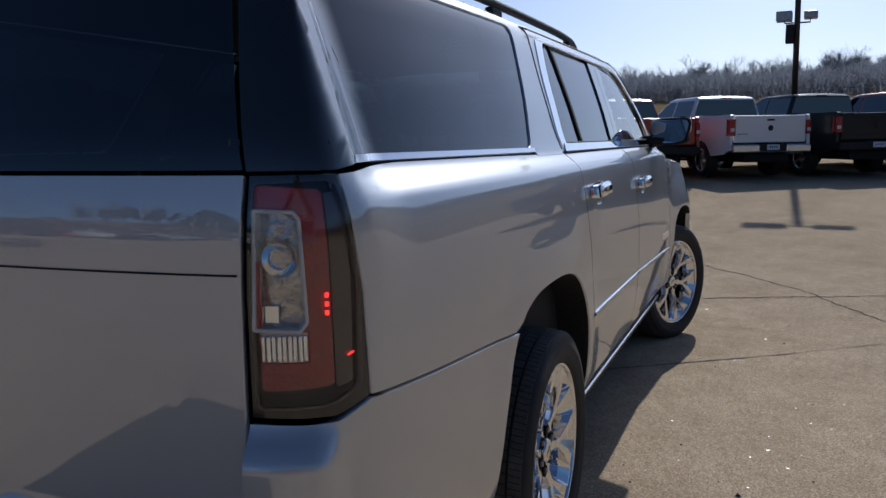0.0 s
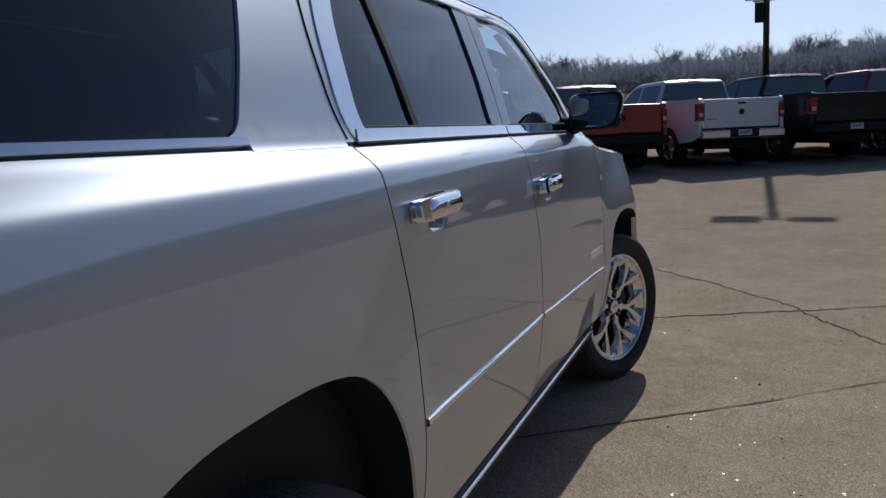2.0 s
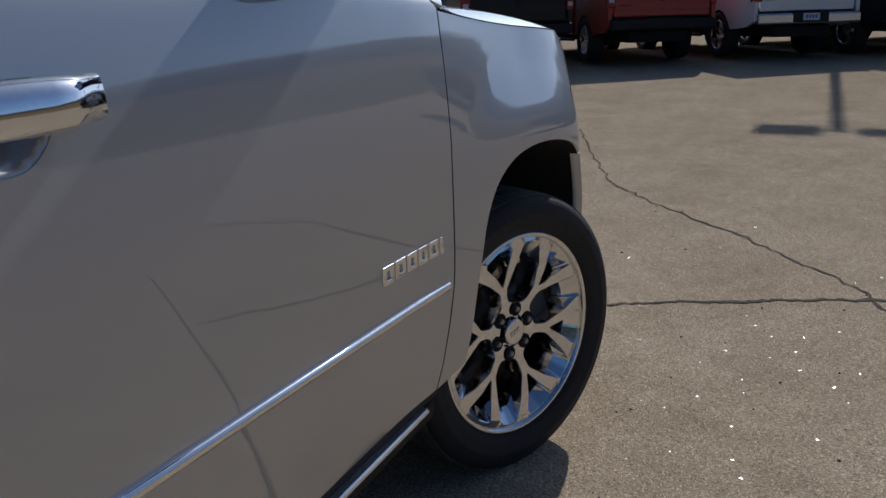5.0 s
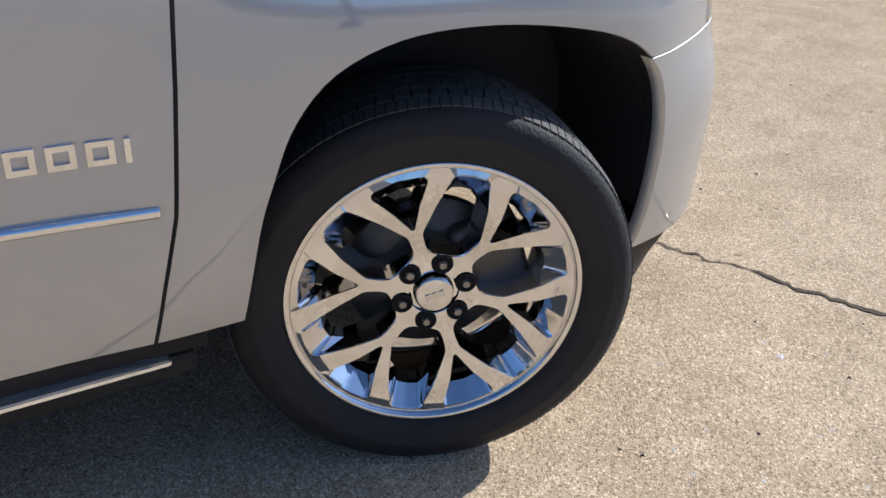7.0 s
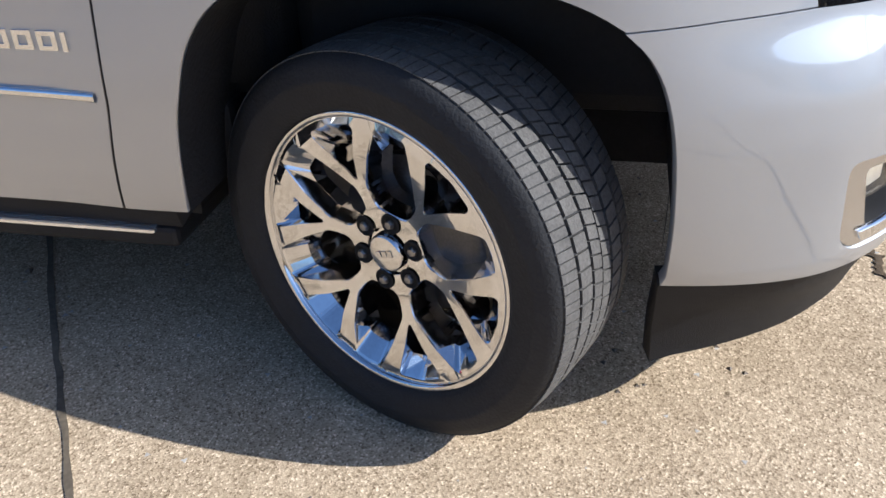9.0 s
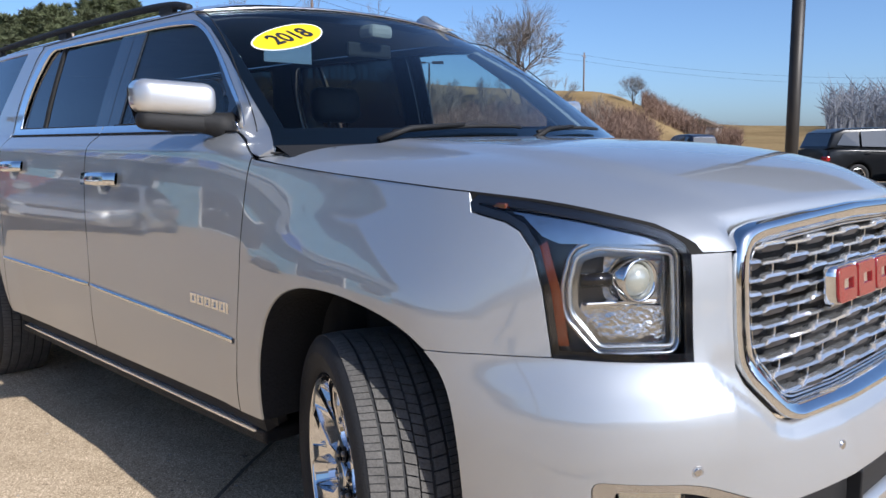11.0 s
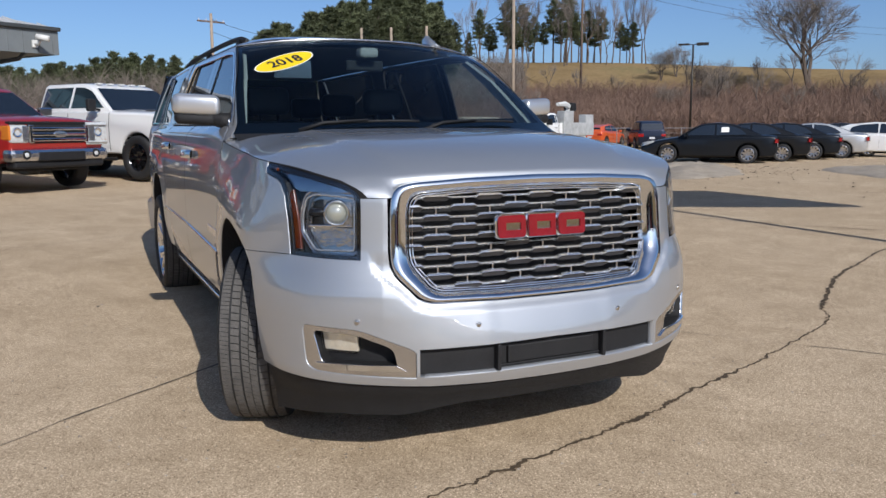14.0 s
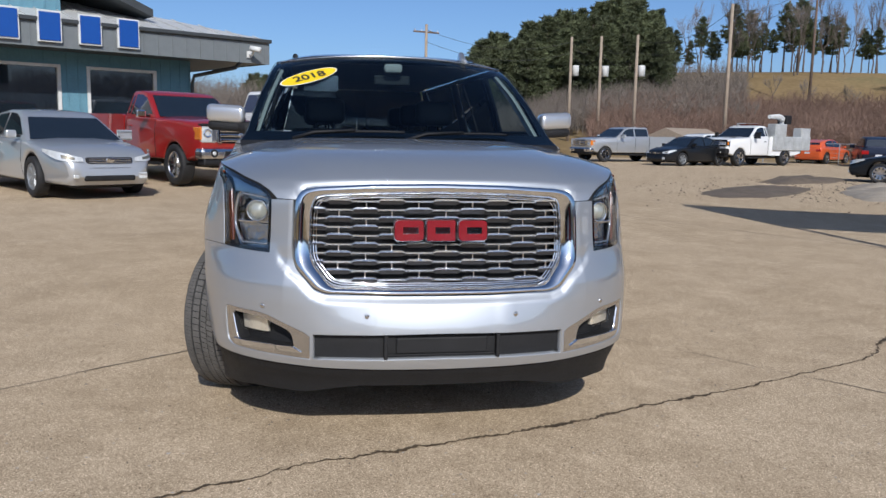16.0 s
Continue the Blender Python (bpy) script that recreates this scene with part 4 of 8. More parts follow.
# headlamps
def headlamp(sgn):
    f = (lambda p: p) if sgn > 0 else flip
    body = skin("headlamp", f(LAMP), M["lamp_house"], suv, off=-0.075, flange=0, step=0.05, label="clear headlamp with LED frame and projector")
    wl = [[shell(sgn * p[0], p[1], o) for o in (-0.006, -0.08)] for p in dense(LAMP, 0.03)]
    grid_part("housing_wall", wl + wl[:1], M["lamp_house"], body, smooth=False)
    rim_in = inset(LAMP, 0.017)
    skin("border", f(LAMP), M["gloss_black"], body, holes=[f(rim_in)], off=-0.0015, flange=0.01, gap=0.0005, step=0.06)
    skin("lens", f(inset(LAMP, 0.004)), M["lens"], body, off=0.0, flange=0.0, step=0.05, label="clear outer lens")
    # LED frame
    core = rounded([(0.822, 0.850), (0.822, 1.050), (1.02, 1.062), (1.076, 1.045), (1.092, 0.98), (1.088, 0.92), (1.01, 0.848)], 0.018)
    path = [shell(sgn * p[0], p[1], -0.03) for p in core]
    part("led_frame", tube(path, 0.0052, 8, closed=True), M["led"], body, "white LED light guide", smooth=True)
    path2 = [shell(sgn * p[0], p[1], -0.036) for p in inset(core, -0.017)]
    part("outer_frame", tube(path2, 0.006, 8, closed=True), M["satin_chrome"], body, smooth=True)
    skin("bezel", f(inset(core, -0.02)), M["smoke_chrome"], body, holes=[f(inset(core, 0.02))], off=-0.05, flange=0.02, step=0.04)
    # projector and reflectors
    c = shell(sgn * 0.915, 0.992, -0.045)
    axis = Matrix.Translation(c) @ Vector((sgn * 0.28, 1, 0.02)).to_track_quat("X", "Z").to_matrix().to_4x4()
    part("projector", lathe([(0.052, -0.03), (0.050, 0.012), (0.046, 0.02), (0.040, 0.012), (0.037, -0.004)], 32, axis), M["chrome"], body, smooth=True)
    part("projector_lens", lathe([(0.037, 0.0), (0.032, 0.012), (0.022, 0.020), (0.010, 0.024), (0.0005, 0.0245)], 28, axis), M["bulb"], body, "glass projector lens", smooth=True)
    part("projector_cup", lathe([(0.036, -0.002), (0.02, -0.02), (0.0005, -0.026)], 24, axis), M["reflector"], body, smooth=True)
    part("cross_piece", box((-0.10, -0.028, -0.005), (0.10, 0.0, 0.005), 0.003, Matrix.Translation(shell(sgn * 0.93, 0.940, -0.05)) @ pose(0, 0, 0, 0, 0, -sgn * 32)), M["chrome"], body)
    low = rounded([(0.832, 0.932), (0.832, 0.862), (1.00, 0.860), (1.065, 0.915), (1.062, 0.940)], 0.008)
    skin("lower_reflector", f(low), M["facet_chrome"], body, off=-0.050, flange=0.02, step=0.02, label="faceted lower reflector")
    high = rounded([(0.832, 1.040), (0.832, 0.945), (1.00, 0.945), (1.00, 1.045)], 0.02)
    skin("upper_reflector", f(high), M["lamp_bowl"], body, off=-0.062, flange=0.02, step=0.02, label="smoky upper reflector")
    part("side_bar", tube([shell(sgn * 0.985, 0.992, -0.050), shell(sgn * 1.065, 0.988, -0.050)], 0.017, 12), M["gloss_black"], body, smooth=True)
    # inner shelf and amber side reflector
    top = [(0.84, 1.082), (0.90, 1.099), (1.03, 1.124), (1.16, 1.143), (1.30, 1.157), (1.30, 1.143), (1.22, 1.128), (1.165, 1.085), (1.12, 1.070), (0.86, 1.070)]
    skin("shelf", f(top), M["smoke_chrome"], body, off=-0.03, flange=0.015, step=0.05)
    amber = [(1.150, 1.075), (1.172, 1.062), (1.140, 0.97), (1.116, 0.85), (1.086, 0.85), (1.112, 0.97)]
    skin("amber_reflector", f(amber), M["amber"], body, off=-0.022, flange=0.01, step=0.05, label="amber side reflector")
    dot = shell(sgn * 1.27, 1.151, -0.012)
    part("marker", box((-0.012, -0.018, -0.006), (0.012, 0.018, 0.006), 0.003, Matrix.Translation(dot)), M["amber"], body, "small amber marker")
    return body


M["lamp_house"] = mat("lamp_housing", (0.075, 0.075, 0.075), 0.25, 0.6, vary=0.2, scale=40)
M["smoke_chrome"] = mat("smoked_chrome", (0.46, 0.48, 0.51), 0.13, 1.0, vary=0.15, scale=50)
M["lamp_bowl"] = mat("grey_lamp_bowl", (0.50, 0.48, 0.45), 0.16, 0.95, vary=0.4, scale=30, bump=0.5, bump_scale=50)
M["facet_chrome"] = mat("faceted_chrome", (0.66, 0.64, 0.60), 0.12, 1.0, vary=0.3, scale=40, bump=0.8, bump_scale=42)
M["bulb"] = mat("projector_glass", (0.50, 0.51, 0.45), 0.06, 0.45, vary=0.1, scale=60, coat=1.0)
for g in (1, -1):
    headlamp(g)

M["red_glow"] = mat("lit_red_lamp", (0.13, 0.006, 0.006), 0.25, vary=0.5, scale=22, coat=0.6, bump=0.5, bump_scale=60)
M["red_glow"].node_tree.nodes["Principled BSDF"].inputs["Emission Color"].default_value = (1.0, 0.05, 0.03, 1)
M["red_glow"].node_tree.nodes["Principled BSDF"].inputs["Emission Strength"].default_value = 0.03
M["lamp_black"] = mat("lamp_back_black", (0.010, 0.010, 0.011), 0.35, vary=0.2, scale=30)
M["smoke_red"] = mat("smoked_red_plastic", (0.020, 0.006, 0.007), 0.12, coat=0.8, vary=0.3, scale=30)
M["light_guide"] = mat("pale_light_guide", (0.55, 0.54, 0.50), 0.25, coat=0.5, vary=0.08, scale=30)
M["lit_red"] = mat("lit_red_diode", (0.5, 0.01, 0.01), 0.3)
M["lit_red"].node_tree.nodes["Principled BSDF"].inputs["Emission Color"].default_value = (1.0, 0.03, 0.02, 1)
M["lit_red"].node_tree.nodes["Principled BSDF"].inputs["Emission Strength"].default_value = 3.0
for pane in [o for o in suv.children_recursive if o.name.startswith("lens")]:
    pane.visible_shadow = False

# front fenders, doors, quarters
def cup_poly(y0, z0):
    """Outline of the hollow behind a door handle."""
    return rounded(Y([(y0 - 0.055, z0 + 0.035), (y0 - 0.20, z0 + 0.035), (y0 - 0.212, z0 - 0.01), (y0 - 0.185, z0 - 0.056), (y0 - 0.10, z0 - 0.058), (y0 - 0.062, z0 - 0.025)]), 0.022)


fender_o = ([(sy(y), HOOD_EDGE(y)) for y in (-0.43, -0.3, -0.15, 0.0, 0.15, 0.3, 0.42, 0.478)] + LAMP[-8:][1:] + [LAMP[-1]] + Y([(0.55, 0.823), f_seam]) + Y(fender_arch)
            + Y(FRONT_SHUT[::-1]))
fd, keep = [], None
for p in fender_o:
    if keep is None or math.hypot(p[0] - keep[0], p[1] - keep[1]) > 0.004:
        fd.append(p)
        keep = p
front_door_o = Y([(-0.46, 1.268), (-0.53, 1.302), (-0.62, 1.331)]) + Y([(-1.2, 1.331)]) + Y(MID_SHUT) + Y(FRONT_SHUT[::-1])
rear_door_o = Y(MID_SHUT[:1]) + Y([(-2.4, 1.333)]) + Y(REAR_SHUT) + Y(MID_SHUT[:0:-1])
TAIL = [(-4.515, 1.335), (-4.505, 1.27), (-4.48, 1.12), (-4.47, 0.915)]
quarter_o = Y(REAR_SHUT[:1]) + Y([(-3.6, 1.342), (-4.2, 1.346)]) + Y(TAIL) + Y([(-4.25, 0.898), (-3.95, 0.88), (-3.72, 0.864)]) + Y(quarter_arch[::-1]) + Y(REAR_SHUT[:0:-1])
for g in (1, -1):
    f = (lambda p: p) if g > 0 else flip
    fender = skin("fender", f(fd), M["silver"], suv, gap=0.003, step=0.06, flange=0.03)
    fdoor = skin("front_door", f(front_door_o), M["silver"], suv, holes=[f(cup_poly(-1.365, 1.148))], gap=0.0036, zlines=(1.235, 1.255, 1.265, 1.273, 1.28, 1.287, 1.294, 1.303, 1.315))
    rdoor = skin("rear_door", f(rear_door_o), M["silver"], suv, holes=[f(cup_poly(-2.455, 1.178))], gap=0.0036, zlines=(1.235, 1.255, 1.265, 1.273, 1.28, 1.287, 1.294, 1.303, 1.315))
    quarter = skin("quarter_panel", f(quarter_o), M["silver"], suv, gap=0.0036, zlines=(1.235, 1.255, 1.265, 1.273, 1.28, 1.287, 1.294, 1.303, 1.315), flange=0.03)

    # black in the shut lines
    for nm_, own, pts in (("shut_line", fdoor, FRONT_SHUT), ("shut_line", fdoor, MID_SHUT), ("shut_line", rdoor, REAR_SHUT)):
        part(nm_, tube([shell(g * sy(p.x), p.y, -0.0035) for p in spline([(a, b, 0) for a, b in pts], 5)], 0.0040, 6), M["seam"], own)

    # chrome strips and handles
    def strip(y0, y1, z0, z1, parent, h=0.011):
        rows = []
        for i in range(13):
            t = i / 12
            y, z = y0 + (y1 - y0) * t, z0 + (z1 - z0) * t
            e = 0.5 if i in (0, 12) else 1
            rows.append([shell(g * sy(y), z + a, b * e) for a, b in ((-h, -0.004), (-h, 0.005), (-h * 0.5, 0.010), (h * 0.5, 0.010), (h, 0.005), (h, -0.004))])
        grid_part("side_strip", rows, M["chrome"], parent, "chrome side strip")
    strip(-0.508, -1.662, 0.672, 0.708, fdoor, 0.009)
    strip(-1.684, -2.762, 0.709, 0.717, rdoor, 0.009)

    def handle(y0, z0, parent):
        h = thing("door_handle", "", "")
        h.parent = parent
        h["label"] = "chrome door handle"
        cup = cup_poly(y0, z0)
        skin("cup", f(inset(cup, -0.002)), M["silver"], h, off=-0.001, flange=0, step=0.014, extra=lambda s, z: -0.034 * sstep(0.0, 0.034, poly_dist((abs(s), z), cup)))
        rows = []
        for i in range(15):
            t = i / 14
            y = y0 - 0.29 + 0.29 * t
            bulge = 0.010 + 0.030 * min(1, math.sin(math.pi * min(max(t, 0.03), 0.97)) * 1.8)
            hh = 0.024 + 0.004 * math.sin(math.pi * t)
            rows.append([shell(g * sy(y), z0 + 0.010 + hh * a - 0.006 * (1 - t), bulge * b) for a, b in ((-0.75, 0.35), (-1, 0.7), (-0.8, 0.98), (-0.3, 1.06), (0.3, 1.06), (0.8, 0.98), (1, 0.7), (0.85, 0.35))])
        grid_part("grip", rows, M["chrome"], h)
        back = [[r[0], r[-1]] for r in rows]
        grid_part("grip_back", back, M["chrome"], h)
        end = rounded(Y([(y0 - 0.205, z0 + 0.033), (y0 - 0.292, z0 + 0.028), (y0 - 0.292, z0 - 0.018), (y0 - 0.205, z0 - 0.018)]), 0.012)
        skin("end_piece", f(end), M["chrome"], h, off=0.034, flange=0.032, step=0.02)
        p = shell(g * sy(y0 - 0.165), z0 + 0.010, 0.043)
        part("button", box((-0.002, -0.010, -0.007), (0.003, 0.010, 0.007), 0.002, Matrix.Translation(p)), M["satin_chrome"], h)
    handle(-1.365, 1.148, fdoor)
    handle(-2.455, 1.178, rdoor)

    # script on the door: plain chrome bars
    script = thing("script", "", "")
    script.parent = fdoor
    script["label"] = "chrome script as plain bars"
    for i in range(6):
        yy = -0.786 + i * 0.0485
        zz = 0.776 - 0.0008 * i
        wd = 0.036 if i < 5 else 0.008
        o = Y([(yy, zz + 0.017), (yy + wd, zz + 0.017), (yy + wd, zz - 0.017), (yy, zz - 0.017)])
        hole = [Y([(yy + 0.008, zz + 0.009), (yy + wd - 0.008, zz + 0.009), (yy + wd - 0.008, zz - 0.009), (yy + 0.008, zz - 0.009)])] if wd > 0.02 else []
        skin("letter_bar", f(o), M["chrome"], script, holes=[f(h) for h in hole], off=0.005, flange=0.006, step=0.05)

    # roof sides, pillars, windows
    side_o = Y([(-0.365, 1.275), (-0.55, 1.41), (-0.8, 1.586), (-1.0, 1.708), (-1.10, 1.752), (-1.19, 1.788), (-1.35, 1.802), (-2.5, 1.806), (-3.6, 1.803), (-4.38, 1.795), (-4.40, 1.60), (-4.44, 1.352),
                (-4.0, 1.349), (-3.0, 1.341), (-2.80, 1.338), (-1.7, 1.336), (-0.62, 1.334), (-0.53, 1.305), (-0.45, 1.265), (-0.40, 1.252)])
    DOORS = rounded(Y([(-0.575, 1.338), (-0.64, 1.42), (-0.83, 1.585), (-1.0, 1.70), (-1.12, 1.752), (-1.35, 1.768), (-2.71, 1.778), (-2.82, 1.60), (-2.845, 1.42), (-2.825, 1.338)]), [0.03, 0.1, 0.08, 0.08, 0.08, 0.1, 0.06, 0.1, 0.1, 0.05])
    QUART = rounded(Y([(-2.99, 1.778), (-4.36, 1.775), (-4.415, 1.362), (-3.215, 1.354), (-3.10, 1.55)]), [0.05, 0.02, 0.01, 0.05, 0.1])
    side = skin("body_side", f(side_o), M["silver"], suv, holes=[f(DOORS), f(QUART)], step=0.06, flange=0.02)
    win_in = rounded(Y([(-0.605, 1.356), (-0.655, 1.412), (-0.84, 1.57), (-1.0, 1.683), (-1.12, 1.735), (-1.35, 1.751), (-2.63, 1.761), (-2.735, 1.60), (-2.765, 1.42), (-2.76, 1.356)]), [0.03, 0.1, 0.08, 0.08, 0.08, 0.1, 0.06, 0.1, 0.1, 0.03])
    skin("window_surround", f(inset(DOORS, 0.001)), M["chrome"], side, holes=[f(win_in)], off=0.003, flange=0.01, step=0.08, label="chrome window surround")
    belt = Y([(-0.64, 1.362), (-1.69, 1.364), (-1.70, 1.334), (-0.60, 1.332)])
    skin("belt_strip", f(belt), M["chrome"], fdoor, off=0.006, flange=0.012, step=0.08, label="chrome belt strip")
    belt = Y([(-1.702, 1.364), (-2.80, 1.366), (-2.82, 1.336), (-1.712, 1.334)])
    skin("belt_strip", f(belt), M["chrome"], rdoor, off=0.006, flange=0.012, step=0.08, label="chrome belt strip")
    skin("belt_strip", f(Y([(-3.20, 1.357), (-4.43, 1.364), (-4.44, 1.350), (-3.20, 1.344)])), M["chrome"], quarter, off=0.003, flange=0.008, step=0.08, label="chrome strip under the quarter window")
    skin("pillar_foot", f(Y([(-2.868, 1.350), (-3.198, 1.354), (-3.198, 1.331), (-2.868, 1.330)])), M["silver"], quarter, off=0.0015, flange=0.006, step=0.04)
    for own, ya, yb, za, zb in ((fdoor, -0.62, -1.695, 1.331, 1.333), (rdoor, -1.715, -2.83, 1.333, 1.335)):
        part("belt_seal", tube([shell(g * sy(ya + (yb - ya) * i / 14), za + (zb - za) * i / 14, 0.004) for i in range(15)], 0.0042, 6), M["seam"], own)
    for own, ya, yb, za, zb in ((fdoor, -0.74, -1.60, 1.363, 1.365), (rdoor, -1.80, -2.75, 1.365, 1.367)):
        part("glass_seal", tube([shell(g * sy(ya + (yb - ya) * i / 14), za + (zb - za) * i / 14, -0.002) for i in range(15)], 0.0045, 6), M["seam"], own)
    fg = Y([(-0.72, 1.36), (-0.735, 1.43), (-0.90, 1.60), (-1.04, 1.70), (-1.14, 1.738), (-1.36, 1.753), (-1.565, 1.757), (-1.575, 1.55), (-1.59, 1.36)])
    skin("window", f(fg), M["front_glass"], fdoor, off=-0.014, flange=0, step=0.08, label="front door glass")
    sail = Y([(-0.60, 1.355), (-0.72, 1.36), (-0.735, 1.43), (-0.90, 1.60), (-0.875, 1.605), (-0.66, 1.42)])
    skin("sail_panel", f(sail), M["gloss_black"], fdoor, off=-0.008, flange=0.01, step=0.06)
    for ya, yb, nm in ((-1.555, -1.655, fdoor), (-1.662, -1.785, rdoor)):
        bp = Y([(ya, 1.765), (ya - 0.01, 1.55), (ya - 0.025, 1.355), (yb - 0.025, 1.355), (yb - 0.01, 1.55), (yb, 1.767)])
        skin("b_pillar", f(bp), M["gloss_black"], nm, off=-0.006, flange=0.01, step=0.06, label="gloss black pillar cover")
    rg = Y([(-1.775, 1.759), (-1.785, 1.55), (-1.80, 1.36), (-2.405, 1.362), (-2.425, 1.55), (-2.445, 1.762)])
    skin("window", f(rg), M["dark_glass"], rdoor, off=-0.014, flange=0, step=0.08, label="tinted rear door glass")
    db = Y([(-2.45, 1.765), (-2.435, 1.55), (-2.42, 1.358), (-2.462, 1.358), (-2.478, 1.55), (-2.495, 1.766)])
    skin("divider_bar", f(inset(db, 0.007)), M["seam"], rdoor, off=-0.006, flange=0.012, step=0.06)
    rg2 = Y([(-2.48, 1.762), (-2.46, 1.55), (-2.44, 1.36), (-2.768, 1.36), (-2.77, 1.45), (-2.74, 1.60), (-2.665, 1.735), (-2.62, 1.766)])
    skin("window", f(rg2), M["dark_glass"], rdoor, off=-0.014, flange=0, step=0.08, label="tinted quarter light")
    skin("quarter_window", f(inset(QUART, 0.002)), M["dark_glass"], side, off=-0.006, flange=0, step=0.08, label="tinted rear quarter window")
    # door seams above the glass
    for pts in ([(-0.50, 1.325), (-0.60, 1.43), (-0.80, 1.605), (-0.98, 1.725), (-1.11, 1.778), (-1.36, 1.792), (-2.70, 1.799), (-2.79, 1.77), (-2.855, 1.60), (-2.87, 1.45), (-2.852, 1.345)],):
        line = [shell(g * sy(p.x), p.y, 0.0005) for p in spline([(a, b, 0) for a, b in pts], 8)]
        part("door_seam", tube(line, 0.0022, 6), M["seam"], side)

    # tail: gloss black corner, lamp, rear bumper corner
    tl = Y(TAIL) + [(6.386, 0.893), (6.546, 0.898), (6.547, 1.12), (6.538, 1.335)]
    skin("corner_panel", f([(sy(-4.419), 1.352), (sy(-4.394), 1.6), (sy(-4.364), 1.792)] + [(sy(-4.63), 1.792), (sy(-4.616), 1.34)] + Y([(-4.515, 1.34)])), M["gloss_black"], suv, off=0.0015, flange=0.02, step=0.06, label="gloss black rear corner")
    tl = inset(tl, 0.003)
    lamp = skin("tail_lamp", f(tl), M["lamp_black"], suv, off=-0.045, flange=0, step=0.06, label="red and clear tail lamp behind a dark smoked lens")
    wl = [[shell(g * p[0], p[1], o) for o in (-0.004, -0.05)] for p in dense(tl, 0.03)]
    grid_part("housing_wall", wl + wl[:1], M["gloss_black"], lamp, smooth=False)
    rim_hole = rounded([(6.345, 1.305), (6.328, 1.15), (6.332, 0.945), (6.40, 0.918), (6.532, 0.918), (6.536, 1.12), (6.529, 1.318), (6.38, 1.322)], 0.012)
    skin("border", f(tl), M["gloss_black"], lamp, holes=[f(rim_hole)], off=-0.003, flange=0.01, step=0.05)
    skin("lens", f(inset(rim_hole, -0.004)), M["lens"], lamp, off=-0.002, flange=0, step=0.04, label="clear outer lens")
    clear = rounded([(6.446, 1.256), (6.456, 1.268), (6.528, 1.272), (6.534, 1.06), (6.452, 1.056), (6.438, 1.072)], 0.004)
    red = rounded([(6.396, 1.305), (6.388, 1.142), (6.384, 0.95), (6.528, 0.945), (6.532, 1.315)], 0.012)
    skin("red_band", f(red), M["red_glow"], lamp, holes=[f(inset(clear, -0.004)), f([(6.433, 1.052), (6.433, 0.996), (6.528, 0.996), (6.53, 1.052)])], off=-0.016, flange=0.02, step=0.03, label="deep red lamp body")
    skin("smoked_side", f(rounded([(6.352, 1.30), (6.338, 1.15), (6.342, 0.95), (6.380, 0.945), (6.384, 1.142), (6.390, 1.30)], 0.008)), M["smoke_red"], lamp, off=-0.014, flange=0.015, step=0.03, label="dark smoked side of the lamp")
    skin("clear_window", f(clear), M["lamp_bowl"], lamp, off=-0.042, flange=0, step=0.03, label="clear lamp window with a grey bowl")
    pane_wall = [[shell(g * p[0], p[1], o) for o in (-0.004, -0.026, -0.042)] for p in dense(clear, 0.02)]
    grid_part("window_wall", pane_wall + pane_wall[:1], M["reflector"], lamp, smooth=False)
    fr = [shell(g * p[0], p[1], -0.005) for p in clear]
    part("window_frame", tube(fr, 0.0042, 6, closed=True), M["light_guide"], lamp, "pale light guide round the window", smooth=True)
    part("bulb_bowl", lathe([(0.034, 0.012), (0.028, 0.0), (0.012, -0.012), (0.0005, -0.014)], 20, Matrix.Translation(shell(g * 6.484, 1.185, -0.036)) @ Vector((g * 0.25, -1, 0)).to_track_quat("X", "Z").to_matrix().to_4x4()), M["chrome"], lamp, smooth=True)
    skin("sky_facet", f([(6.495, 1.098), (6.495, 1.066), (6.528, 1.066), (6.528, 1.098)]), M["chrome"], lamp, off=-0.030, flange=0.01, step=0.03)
    rev = [(6.436, 1.050), (6.436, 0.998), (6.527, 0.998), (6.529, 1.050)]
    skin("reverse_lamp", f(rev), M["reflector"], lamp, off=-0.020, flange=0.01, step=0.02, label="fluted clear reversing lamp")
    for i in range(9):
        q = shell(g * (6.441 + 0.0102 * i), 1.024, -0.016)
        part("flute", box((-0.0036, -0.004, -0.024), (0.0036, 0.004, 0.024), 0.0025, Matrix.Translation(q) @ pose(0, 0, 0, 0, 0, g * (24 + 14 * (i % 2)))), M["chrome"], lamp)
    for zz in (1.118, 1.102, 1.086):
        part("led", box((-0.003, -0.003, -0.004), (0.003, 0.003, 0.004), 0.001, Matrix.Translation(shell(g * 6.398, zz, -0.010))), M["lit_red"], lamp, "small lit red diode")
    for k in range(3):
        part("led", box((-0.0018, -0.0018, -0.0018), (0.0018, 0.0018, 0.0018), 0.0005, Matrix.Translation(shell(g * (6.354 - 0.005 * k), 1.003 + 0.0015 * k, -0.009))), M["lit_red"], lamp, "small lit red diode")
    rb = Y([(-4.47, 0.913), (-4.25, 0.896), (-3.95, 0.878), (-3.72, 0.862)] + rear_bumper_arch + [(-3.80, 0.40)]) + [(sy(-4.4), 0.37), (sy(-4.64), 0.36), (ARC[-1] - 0.002, 0.36), (ARC[-1] - 0.002, 0.66), (6.57, 0.66), (6.553, 0.70), (6.551, 0.892), (6.386, 0.888)]
    skin("rear_bumper", f(rb), M["silver"], suv, gap=0.003, step=0.035, flange=0.03, extra=lambda s, z: 0.045 * sstep(6.36, 6.44, abs(s)) * sstep(0.895, 0.815, z))
